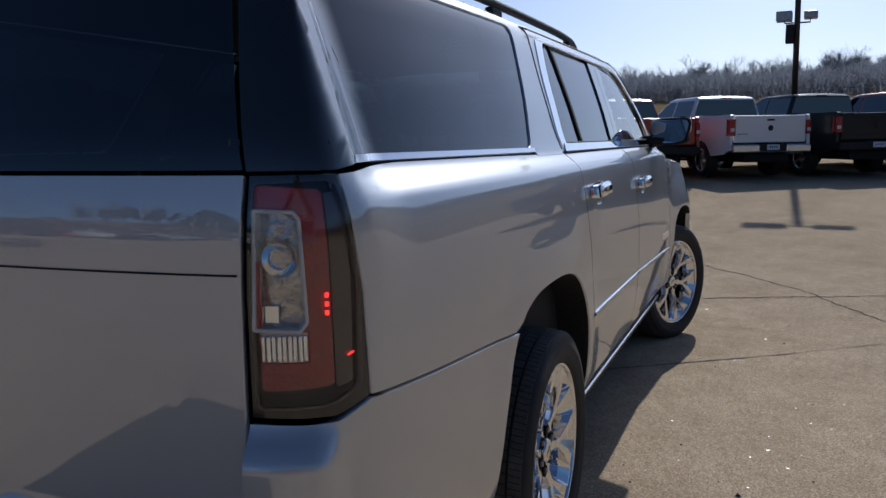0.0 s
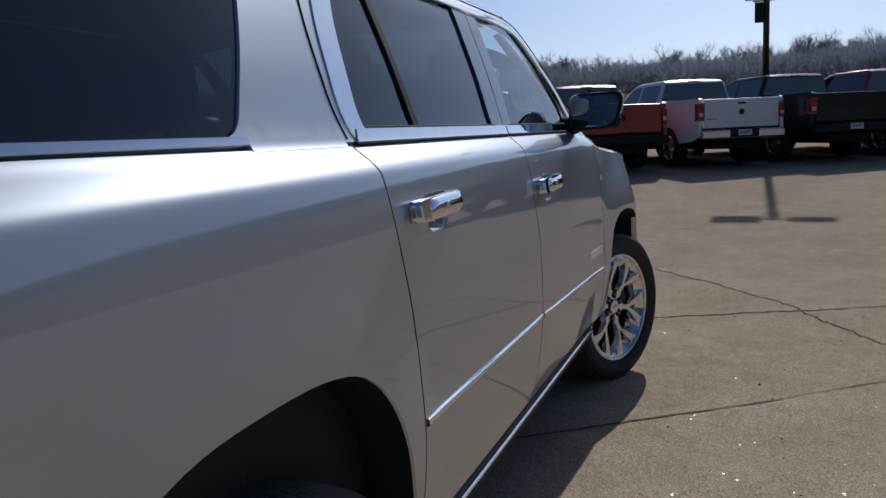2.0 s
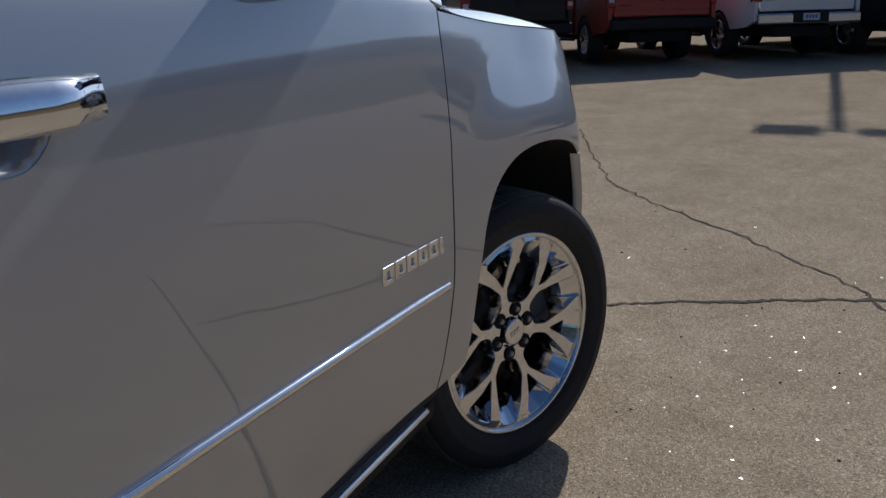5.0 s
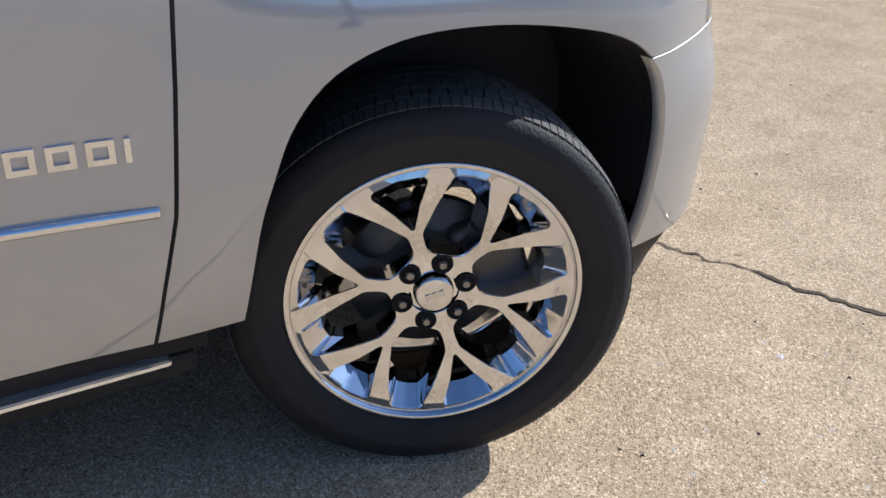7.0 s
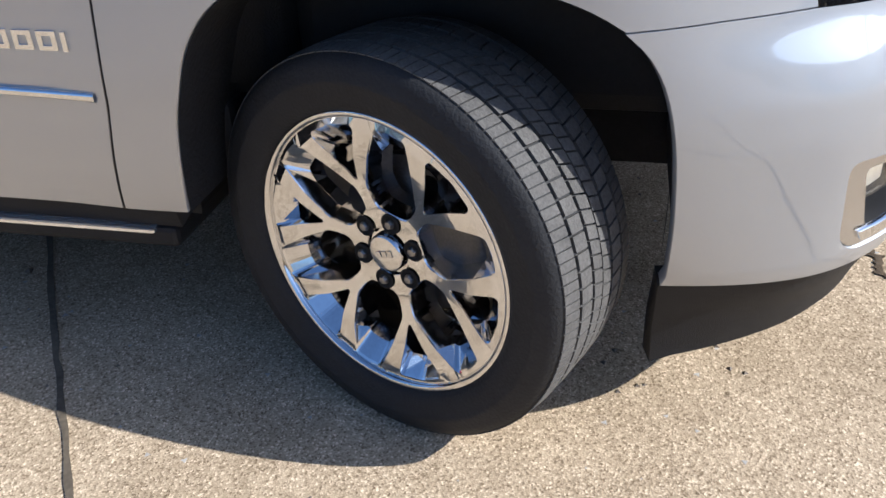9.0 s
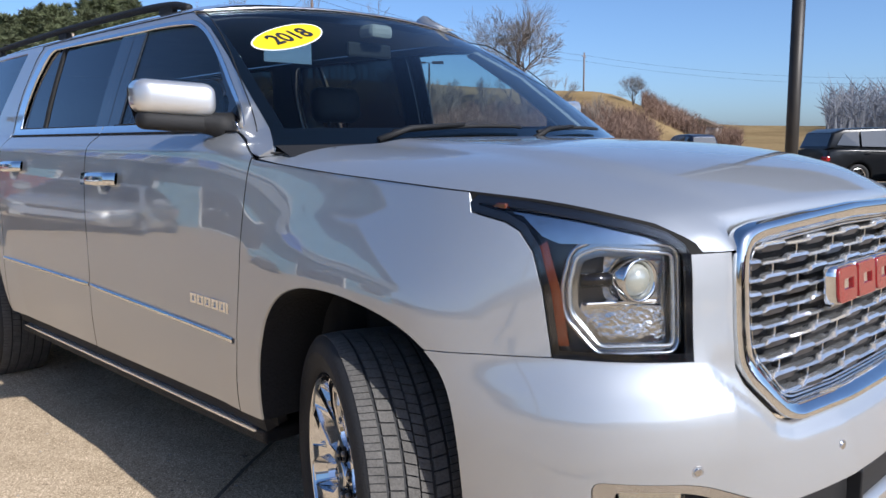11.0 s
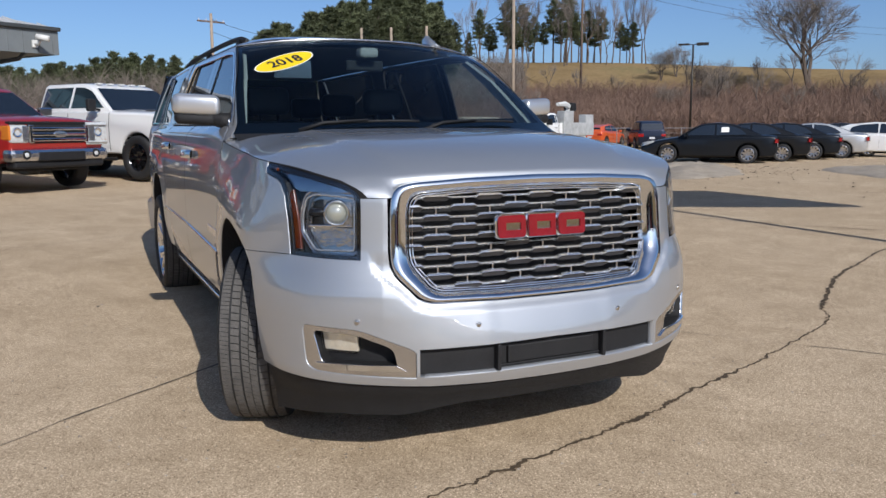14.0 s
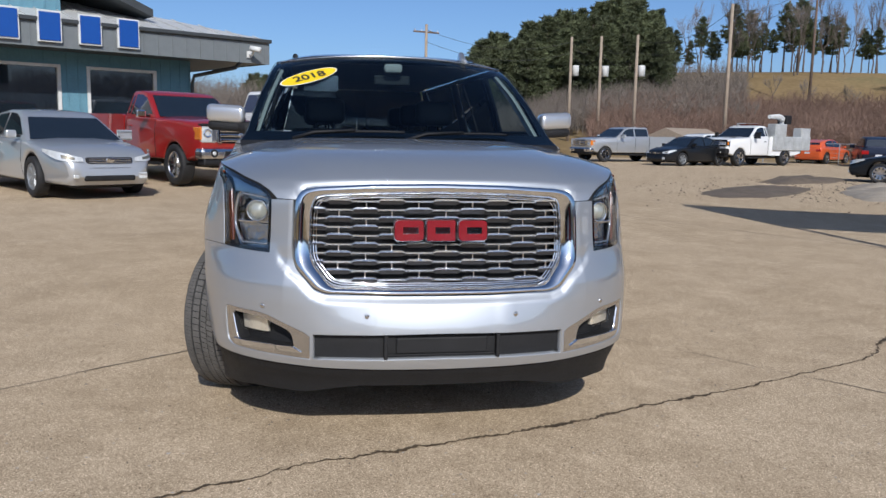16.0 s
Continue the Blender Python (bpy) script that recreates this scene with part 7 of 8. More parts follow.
        part("grille_brow", box((-0.60, 2.88, 1.150), (0.60, 2.975, 1.195), 0.018), P, gr)
    if lamp_tall:
        for g in (1, -1):
            part("hood_vent", box((g * 0.34, 1.82, 1.315), (g * 0.60, 1.96, 1.345), 0.012), M["plastic"], t)
        for k in range(5):
            part("cab_light", box((-0.60 + k * 0.27, 0.36, 1.885), (-0.48 + k * 0.27, 0.47, 1.912), 0.012), M["white_box"], t)
    part("underbody", box((-0.55, -2.8, 0.36), (0.55, 2.75, 0.56), 0.04), M["liner"], t)
    for g in (1, -1):
        part("step_bar", tube([(g * 0.96, cr + 0.1, 0.40), (g * 0.98, 0.2, 0.39), (g * 0.96, 1.35, 0.40)], 0.035, 6), M["satin_chrome"] if bumper_mat == "chrome" else M["plastic"], t)
    add_wheels(t, wheels, 0.865, (fy, ry), R)
    return t


M["car_glass"] = mat("dark_car_glass", (0.012, 0.017, 0.024), 0.03, vary=0.2, scale=2)
M["car_glass"].node_tree.nodes["Principled BSDF"].inputs["IOR"].default_value = 1.85
M["lamp_dark"] = mat("lamp_bowl_dark", (0.22, 0.20, 0.16), 0.2, 0.5, vary=0.3, scale=30)
M["lamp_glass"] = mat("lamp_unit", (0.62, 0.63, 0.62), 0.22, 0.25, vary=0.3, scale=18, coat=1.0)


def sedan(label, paint, m, group, name="sedan", cat="car", style="sedan", wheels="car", nose="bars", price=False):
    R = 0.33
    t = thing(name, label, cat, m, group)
    P = M[paint]
    fy, ry = 1.40, -1.38
    W = lambda y, z: 0.905 - 0.035 * sstep(0.6, 0.25, z) - 0.03 * sstep(0.72, 1.0, z) - 0.10 * sstep(1.5, 2.35, abs(y)) - 0.06 * sstep(2.0, 2.42, abs(y)) - 0.10 * sstep(2.15, 2.42, y)
    low = 0.24
    belt_r = {"sedan": 0.99, "hatch": 1.02, "suv": 1.08}[style]
    top = {"sedan": 1.45, "hatch": 1.48, "suv": 1.66}[style]
    tail_y = {"sedan": -2.38, "hatch": -2.15, "suv": -2.25}[style]
    dz = 0.10 if style == "suv" else 0.0
    body = [(2.30, 0.22), (2.42, 0.36), (2.40, 0.58), (2.30, 0.70 + dz), (1.75, 0.82 + dz), (1.10, 0.92 + dz), (0.2, 0.94 + dz), (-1.4, belt_r), (tail_y + 0.30, belt_r), (tail_y + 0.05, belt_r - 0.04), (tail_y, 0.78), (tail_y + 0.02, 0.42), (tail_y + 0.12, 0.26)]
    body += wheel_arch(ry, R * 1.04, 10, low) + wheel_arch(fy, R * 1.04, 10, low)
    smooth_part("body", pillow(body, W, 0.07, 0.05, 0.66 + dz), P, t)
    WG = lambda y, z: W(y, 0.95) - 0.05 - 0.42 * (z - 0.93)
    if style == "sedan":
        gh = [(1.12, 0.90), (0.42, 1.33), (0.16, 1.42), (-0.35, 1.455), (-0.85, 1.41), (-1.25, 1.28), (-1.90, 0.98)]
        wins = [[(0.78, 1.01), (0.33, 1.30), (0.10, 1.375), (-0.22, 1.395), (-0.22, 1.01)], [(-0.29, 1.01), (-0.29, 1.395), (-0.75, 1.36), (-1.10, 1.23), (-1.30, 1.06), (-1.28, 1.03)]]
        front, back = ((1.06, 0.935), (0.46, 1.315)), ((-1.28, 1.275), (-1.82, 1.015))
    elif style == "hatch":
        gh = [(1.15, 0.90), (0.40, 1.36), (0.10, 1.455), (-0.5, 1.48), (-1.4, 1.40), (-1.85, 1.28), (tail_y + 0.15, 1.0)]
        wins = [[(0.82, 1.01), (0.30, 1.33), (0.05, 1.41), (-0.25, 1.425), (-0.25, 1.02)], [(-0.32, 1.02), (-0.32, 1.425), (-1.05, 1.37), (-1.35, 1.26), (-1.40, 1.08)]]
        front, back = ((1.09, 0.94), (0.44, 1.34)), ((-1.88, 1.265), (tail_y + 0.21, 1.05))
    else:
        gh = [(1.10, 1.0), (0.45, 1.50), (0.20, 1.60), (-0.5, 1.655), (-1.7, 1.62), (-2.0, 1.52), (tail_y + 0.06, 1.08)]
        wins = [[(0.80, 1.12), (0.36, 1.46), (0.15, 1.55), (-0.25, 1.575), (-0.25, 1.12)], [(-0.32, 1.12), (-0.32, 1.575), (-1.25, 1.55), (-1.25, 1.14)], [(-1.32, 1.15), (-1.32, 1.545), (-1.75, 1.49), (-1.95, 1.18)]]
        front, back = ((1.04, 1.045), (0.49, 1.48)), ((-2.02, 1.49), (tail_y + 0.09, 1.14))
        WG0 = WG
        WG = lambda y, z: W(y, 0.95) - 0.04 - 0.26 * (z - 1.0)
    smooth_part("roof", pillow(gh, WG, 0.05, 0.03, top - 0.06), P, t)
    for (ya, za), (yb, zb), nm in ((*front, "windscreen"), (*back, "rear_window")):
        g0 = 0.05
        nrm = 0.008 if nm == "windscreen" else -0.008
        sheet([(-(WG(ya, za) - g0), ya + nrm, za + 0.006), (WG(ya, za) - g0, ya + nrm, za + 0.006), (WG(yb, zb) - g0 - 0.02, yb + nrm, zb + 0.006), (-(WG(yb, zb) - g0 - 0.02), yb + nrm, zb + 0.006)], M["car_glass"], nm, t)
    for g in (1, -1):
        for w in wins:
            part("side_window", side_sheet(w, WG, 0.004, g), M["car_glass"], t)
        for y0 in (-0.22, -1.18):
            part("door_handle", box((g * 0.875 - 0.01, y0, 0.845 + dz), (g * 0.875 + 0.03, y0 + 0.16, 0.875 + dz), 0.008), P, t)
        for y0 in (0.95, -0.26, -1.28):
            line = [Vector((g * (W(y0, z) + 0.001), y0, z)) for z in (0.36 if y0 > -1 else 0.72, 0.6 if y0 > -1 else 0.8, 0.92)]
            part("door_seam", tube(line, 0.004, 4), M["seam"], t)
        mir = part("door_mirror", box((g * 0.90, 0.70, 0.96 + dz), (g * 1.07, 0.82, 1.09 + dz), 0.03), P, t)
        part("mirror_arm", tube([(g * 0.83, 0.76, 0.98 + dz), (g * 0.95, 0.76, 1.0 + dz)], 0.02, 6), M["plastic"], mir)
        band = [(0.43, 2.412, 0.610, 0.672), (0.56, 2.398, 0.608, 0.700), (0.66, 2.365, 0.612, 0.728), (0.735, 2.30, 0.622, 0.752), (0.80, 2.19, 0.650, 0.778), (0.845, 2.05, 0.700, 0.796), (0.875, 1.90, 0.755, 0.806)]
        lamp_rows = [[Vector((g * x, y - 0.03 * q, (za + (zb - za) * q) + dz * 0.8)) for q in (0.0, 0.35, 0.7, 1.0)] for x, y, za, zb in band]
        lamp = grid_part("headlamp", lamp_rows, M["lamp_glass"], t, "clear headlamp")
        grid_part("bulb_bowl", [[p + Vector((0, 0.004, 0)) for p in (r[0].lerp(r[-1], 0.3), r[0].lerp(r[-1], 0.75))] for r in lamp_rows[1:4]], M["lamp_dark"], lamp)
        part("tail_lamp", box((g * 0.52, tail_y - 0.012, 0.74), (g * 0.80, tail_y + 0.10, 0.88), 0.03), M["red_lamp"], t, "red tail lamp")
        part("fog_lamp", box((g * 0.50, 2.34, 0.33), (g * 0.60, 2.425, 0.40), 0.02), M["lamp_glass"], t)
        for yc in (fy, ry):
            rows = [[Vector((g * x, y, z)) for x in (W(y, 0.6) - 0.02, 0.52)] for y, z in wheel_arch(yc, R * 1.04, 10, low)]
            grid_part("arch_liner", rows, M["liner"], t)
    gr = part("grille", box((-0.38, 2.32, 0.575), (0.38, 2.425, 0.675), 0.03), M["plastic"], t, "front grille")
    for k in range(3):
        part("bar", box((-0.35, 2.415, 0.59 + k * 0.028), (0.35, 2.436, 0.601 + k * 0.028), 0.004), M["chrome"] if nose == "bars" else M["gloss_black"], gr)
    part("emblem", lathe([(0.0005, 0.010), (0.05, 0.008), (0.058, 0.0)], 18, Matrix.Translation((0, 2.432, 0.635)) @ pose(0, 0, 0, 0, 0, 90) @ Matrix.Diagonal((1, 1.3, 0.9, 1))), M["chrome"], gr)
    part("lower_intake", box((-0.42, 2.36, 0.29), (0.42, 2.432, 0.385), 0.025), M["plastic"], t)
    part("plate", box((-0.155, tail_y - 0.02, 0.60), (0.155, tail_y - 0.008, 0.71), 0.004), M["plate"], t, "pale plate")
    part("bumper_seam", tube([(-0.60, 2.395, 0.50), (0, 2.418, 0.505), (0.60, 2.395, 0.50)], 0.003, 4), M["seam"], t)
    if price:
        part("price_sheet", side_sheet([(-0.45, 1.12), (-0.45, 1.30), (-0.72, 1.30), (-0.72, 1.12)], WG, 0.008, -1), M["white_vinyl"], t, "white price sheet in the window")
    part("underbody", box((-0.5, tail_y + 0.2, 0.16), (0.5, 2.2, 0.30), 0.04), M["liner"], t)
    add_wheels(t, wheels, 0.80, (fy, ry), R)
    return t


def heading(x, y, hx, hy):
    """Pose on the land at (x, y), facing along (hx, hy)."""
    return pose(x, y, hill(x, y), 0, 0, math.degrees(math.atan2(-hx, hy)))


# trucks parked ahead, backs to the car
TR = Vector((-0.55, 0.835)).normalized()
AC = Vector((0.93, 0.37)).normalized()
tail0 = Vector((1.53, 13.75))


def front_row(k, label, paint, **kw):
    c = tail0 + AC * (2.85 * k) + TR * 3.03
    return pickup(label, paint, heading(c.x, c.y, TR.x, TR.y), "trucks parked in a row ahead", **kw)


front_row(0, "white crew-cab pickup truck seen from its tailgate", "white_paint", bumper_mat="satin_chrome")
front_row(-0.87, "bright red crew-cab pickup truck with painted bumper", "bright_red_paint", bumper_mat="plastic", plate_rear=False)
front_row(0.82, "black crew-cab pickup truck with blacked-out bumper", "black_paint", bumper_mat="plastic", grille_kind="black")
front_row(1.66, "dark red crew-cab pickup truck at the row's end", "red_paint", bumper_mat="plastic")
front_row(-1.75, "black crew-cab pickup truck beside a red one", "black_paint", bumper_mat="plastic")
front_row(2.5, "slate grey crew-cab pickup truck in the row", "slate_paint", bumper_mat="chrome")

# vehicles by the sales building
HB = Vector((-0.58, 0.815)).normalized()


def nose_at(wheel_x, wheel_y, front_axle, half, h):
    """Centre of a vehicle whose right front wheel stands at the place given."""
    right = Vector((h.y, -h.x))
    c = Vector((wheel_x, wheel_y)) - right * half - h * front_axle
    return heading(c.x, c.y, h.x, h.y)


sedan("silver mid-size sedan with a chrome-barred nose", "grey_paint", nose_at(5.0, -10.0, 1.40, 0.86, HB), "cars by the sales building", wheels="car_grey")
pickup("red regular-cab pickup truck with chrome grille and bumper", "red_paint", nose_at(3.08, -12.4, 1.98, 0.95, HB), "cars by the sales building", cab="regular", bumper_mat="satin_chrome")
pickup("white heavy-duty crew-cab pickup truck, black wheels", "white_paint", nose_at(0.30, -14.3, 1.98, 0.95, HB) @ Matrix.Scale(1.07, 4), "cars by the sales building", wheels="truck_black", grille_kind="black", bumper_mat="white_paint", lamp_tall=True)

# far side of the lot
h1 = Vector((0.62, 0.78)).normalized()
pickup("silver extended-cab pickup truck far across the lot", "grey_paint", heading(-17.26, -39.1, 0.97, 0.28), "vehicles across the lot", bumper_mat="satin_chrome")
sedan("black sedan parked across the lot", "black_paint", heading(-18.9, -34.5, 0.92, 0.39), "vehicles across the lot", wheels="car_grey")
sedan("white van-like SUV half hidden behind a sedan", "white_paint", heading(-22.2, -40.0, 0.9, 0.42), "vehicles across the lot", "suv", "suv", "suv")
sedan("bright orange hatchback seen from behind", "orange_paint", heading(-31.3, -41.4, -0.85, -0.53), "vehicles across the lot", "hatchback", "car", "hatch")
sedan("dark SUV by the fence", "navy_paint", heading(-31.0, -36.5, -0.5, -0.86), "vehicles across the lot", "suv", "suv", "suv")
HS = Vector((0.55, -0.83))
for k, (lb, pt) in enumerate((("dark grey sedan with a price sheet in its window", "slate_paint"), ("black sedan in a parked row", "black_paint"), ("slate grey sedan in a parked row", "slate_paint"),
                              ("silver sedan in a parked row", "grey_paint"), ("black sedan at a row's end", "black_paint"))):
    hs = Vector((0.70, -0.72)).normalized()
    c = Vector((-20.2, -19.6)) + Vector((-2.3, -0.55)) * k
    sedan(lb, pt, heading(c.x, c.y, hs.x, hs.y), "sedans parked side by side", price=(k == 0))
sedan("white liftback car on the lot's far side", "white_paint", heading(-30.6, -20.0, -0.57, 0.82), "vehicles across the lot", "hatchback", "car", "hatch")
sedan("dark SUV beyond a white car", "navy_paint", heading(-38.5, -20.6, -0.6, -0.8), "vehicles across the lot", "suv", "suv", "suv")


for lb, pt, x, y in (("black boxy SUV parked along the lot's edge", "black_paint", -22.8, -5.9), ("red boxy SUV parked along the lot's edge", "bright_red_paint", -24.6, -4.0), ("black SUV beside a red one", "black_paint", -22.6, -2.4),
                     ("navy blue SUV at the lot's edge", "navy_paint", -20.2, -0.6), ("red SUV at the lot's edge", "bright_red_paint", -20.5, 2.4), ("white SUV at the lot's edge", "white_paint", -20.6, 5.2)):
    sedan(lb, pt, heading(x, y, -0.8, 0.6), "SUVs along the lot's edge", "suv", "suv", "suv")


M["tool_grey"] = mat("tool_box_grey", (0.42, 0.43, 0.43), 0.45, 0.2, vary=0.35, scale=3)


def utility_truck(m):
    """White service truck with side boxes and a folded crane."""
    t = pickup("white service truck with tool boxes and a folded crane", "white_paint", m, "vehicles across the lot", cab="regular", bumper_mat="plastic", lamp_tall=True)
    body = part("tool_body", box((-1.08, -3.6, 0.75), (1.08, -0.55, 1.42), 0.03), M["tool_grey"], t, "grey tool boxes")
    for g in (1, -1):
        part("tall_box", box((g * 1.075, -1.5, 1.40), (g * 0.62, -0.57, 2.02), 0.03), M["tool_grey"], body)
        part("rear_box", box((g * 1.075, -3.55, 1.40), (g * 0.62, -2.75, 1.85), 0.03), M["tool_grey"], body)
    for g in (1, -1):
        for k in range(4):
            y0 = -3.5 + k * 0.74
            part("box_door", box((g * 1.08 - 0.012, y0, 0.85), (g * 1.08 + 0.018, y0 + 0.66, 1.78 if k == 0 else 1.95 if k == 3 else 1.36), 0.01), M["tool_grey"], body)
    mast = part("crane_mast", tube([(0.3, -3.25, 1.35), (0.3, -3.25, 2.35)], 0.16, 10), M["white_box"], t)
    part("crane_boom", tube([(0.3, -3.25, 2.30), (0.1, -2.5, 2.42), (-0.2, -1.3, 2.38)], [0.16, 0.14, 0.10], 6), M["white_box"], mast)
    part("crane_winch", box((0.02, -3.6, 2.05), (0.58, -3.15, 2.5), 0.05), M["plastic"], mast)
    part("light_bar", box((-0.5, -0.1, 1.92), (0.5, 0.1, 2.0), 0.02), M["amber"], t)
    return t


utility_truck(heading(-23.0, -35.9, 0.90, 0.42) @ Matrix.Scale(1.1, 4))


# ---------------------------------------------------------------- sales building
BU = Vector((0.852, 0.524, 0))   # along the front
BN = Vector((-0.524, 0.852, 0))  # out of the front
B0 = Vector((1.65, -22.0, 0))
bm_frame = Matrix.Identity(4)
for r in range(3):
    bm_frame[r][0], bm_frame[r][1], bm_frame[r][2], bm_frame[r][3] = BU[r], BN[r], (0, 0, 1)[r], B0[r]
bz = hill(B0.x, B0.y) - 0.02
bldg = thing("sales_building", "blue wood-sided sales building with a grey metal fascia", "building", bm_frame)
LEN, DEP = 16.0, 14.0
EAVE0, EAVE1 = 3.36, 4.02
wall_y = -1.35
wins = [(3.02, 5.05, 1.45, 3.02), (5.75, 8.15, 1.45, 3.02), (9.4, 11.6, 0.35, 3.02), (12.4, 15.0, 1.2, 3.02)]


def wall_with_holes(u0, u1, z0, z1, holes, y0, y1):
    bm = bmesh.new()
    us = sorted({u0, u1, *[h[0] for h in holes], *[h[1] for h in holes]})
    zs = sorted({z0, z1, *[h[2] for h in holes], *[h[3] for h in holes]})
    for a, b in zip(us, us[1:]):
        for c, d in zip(zs, zs[1:]):
            if not any(h[0] <= a and b <= h[1] and h[2] <= c and d <= h[3] for h in holes):
                add_box(bm, (a, y0, c), (b, y1, d))
    bmesh.ops.remove_doubles(bm, verts=bm.verts[:], dist=0.0005)
    return bm


wall = part("wall", wall_with_holes(1.95, LEN, bz, EAVE0 + 0.25, wins, wall_y - 0.2, wall_y), M["siding"], bldg, "blue board siding")
for k in range(int((LEN - 1.95) / 0.30)):
    u = 1.97 + k * 0.30
    cut = [h for h in wins if h[0] - 0.08 < u < h[1] + 0.08]
    segs = [(bz, EAVE0)] if not cut else [(bz, cut[0][2] - 0.06), (cut[0][3] + 0.06, EAVE0)]
    for a, b in segs:
        if b - a > 0.05:
            part("batten", box((u - 0.02, wall_y, a), (u + 0.02, wall_y + 0.022, b)), M["siding"], wall)
part("end_wall", box((1.95, -DEP, bz), (2.15, wall_y - 0.2, EAVE0 + 0.25)), M["siding"], bldg)
part("back_wall", box((1.95, -DEP - 0.2, bz), (LEN, -DEP, EAVE0 + 0.25)), M["siding"], bldg)
part("far_wall", box((LEN - 0.2, -DEP, bz), (LEN, wall_y - 0.2, EAVE0 + 0.25)), M["siding"], bldg)
part("floor_slab", box((1.95, -DEP, bz - 0.1), (LEN, wall_y, bz + 0.03)), M["fascia"], bldg)
part("soffit", box((0.05, -DEP - 0.5, EAVE0 + 0.02), (LEN + 0.6, -0.03, EAVE0 + 0.08)), M["fascia_dark"], bldg)
for a, b, c, d in wins:
    w = thing("window", "", "")
    w.parent = bldg
    w["label"] = "wide dark window in a white frame"
    for lo, hi in (((a, wall_y - 0.1, c), (a + 0.09, wall_y + 0.035, d)), ((b - 0.09, wall_y - 0.1, c), (b, wall_y + 0.035, d)), ((a + 0.09, wall_y - 0.1, d - 0.08), (b - 0.09, wall_y + 0.035, d)), ((a + 0.09, wall_y - 0.1, c), (b - 0.09, wall_y + 0.05, c + 0.07))):
        part("frame", box(lo, hi, 0.006), M["white_box"], w)
    part("pane", box((a + 0.085, wall_y - 0.07, c + 0.06), (b - 0.085, wall_y - 0.06, d - 0.07)), M["car_glass"], w, "dark window pane")
# fascia with ribs, gutter, roof
fas = part("fascia", box((0.0, -0.06, EAVE0), (LEN + 0.6, 0.0, EAVE1)), M["fascia"], bldg, "ribbed grey metal fascia")
for k in range(int(LEN / 0.42)):
    part("rib", box((0.1 + k * 0.42, 0.0, EAVE0 + 0.01), (0.125 + k * 0.42, 0.014, EAVE1 - 0.01)), M["fascia"], fas)
part("fascia_side", box((-0.06, -DEP - 0.5, EAVE0), (0.0, 0.0, EAVE1)), M["fascia"], bldg)
part("gutter", box((-0.10, -0.02, EAVE1 - 0.02), (LEN + 0.6, 0.10, EAVE1 + 0.09), 0.02), M["fascia_dark"], bldg, "dark gutter")
roof_bm = bmesh.new()
for q in ([(-0.12, 0.05, EAVE1 + 0.07), (LEN + 0.6, 0.05, EAVE1 + 0.07), (LEN + 0.6, -5.0, EAVE1 + 1.35), (4.6, -5.0, EAVE1 + 1.35)], [(-0.12, 0.05, EAVE1 + 0.07), (4.6, -5.0, EAVE1 + 1.35), (4.6, -9.0, EAVE1 + 1.35), (-0.12, -DEP - 0.5, EAVE1 + 0.07)],
          [(-0.12, -DEP - 0.5, EAVE1 + 0.07), (4.6, -9.0, EAVE1 + 1.35), (LEN + 0.6, -9.0, EAVE1 + 1.35), (LEN + 0.6, -DEP - 0.5, EAVE1 + 0.07)], [(4.6, -5.0, EAVE1 + 1.35), (LEN + 0.6, -5.0, EAVE1 + 1.35), (LEN + 0.6, -9.0, EAVE1 + 1.35), (4.6, -9.0, EAVE1 + 1.35)]):
    roof_bm.faces.new([roof_bm.verts.new(p) for p in q])
ex = bmesh.ops.extrude_face_region(roof_bm, geom=roof_bm.faces[:])
for v in [v for v in ex["geom"] if isinstance(v, bmesh.types.BMVert)]:
    v.co.z -= 0.06
roof_p = part("roof", roof_bm, M["roof_metal"], bldg, "pale metal hip roof")
for k in range(27):
    u = 0.3 + k * 0.6
    top = min(1.0, (u + 0.12) / 4.72)
    part("standing_seam", tube([(u, 0.02, EAVE1 + 0.10), (u, 0.05 - 5.05 * top, EAVE1 + 0.10 + 1.28 * top)], 0.018, 4), M["roof_metal"], roof_p)
# raised gable over the entrance
gab = part("gable_wall", box((5.6, -1.8, EAVE1 + 0.2), (14.2, -1.6, EAVE1 + 1.55)), M["siding"], bldg)
for k in range(28):
    part("batten", box((5.7 + k * 0.30, -1.6, EAVE1 + 0.55), (5.735 + k * 0.30, -1.578, EAVE1 + 1.5)), M["siding"], gab)
gr_bm = bmesh.new()
for q in ([(3.2, -1.0, EAVE1 + 0.75), (9.9, -1.0, EAVE1 + 3.36), (9.9, -9.0, EAVE1 + 3.36), (3.2, -9.0, EAVE1 + 0.75)], [(16.6, -1.0, EAVE1 + 0.75), (9.9, -1.0, EAVE1 + 3.36), (9.9, -9.0, EAVE1 + 3.36), (16.6, -9.0, EAVE1 + 0.75)]):
    gr_bm.faces.new([gr_bm.verts.new(p) for p in q])
ex = bmesh.ops.extrude_face_region(gr_bm, geom=gr_bm.faces[:])
for v in [v for v in ex["geom"] if isinstance(v, bmesh.types.BMVert)]:
    v.co.z -= 0.22
part("gable_roof", gr_bm, M["fascia_dark"], bldg, "dark gable roof edge")
gt = bmesh.new()
gt.faces.new([gt.verts.new(p) for p in ((5.6, -1.7, EAVE1 + 1.5), (14.2, -1.7, EAVE1 + 1.5), (9.9, -1.7, EAVE1 + 3.17))])
part("gable_panel", gt, M["siding"], bldg)
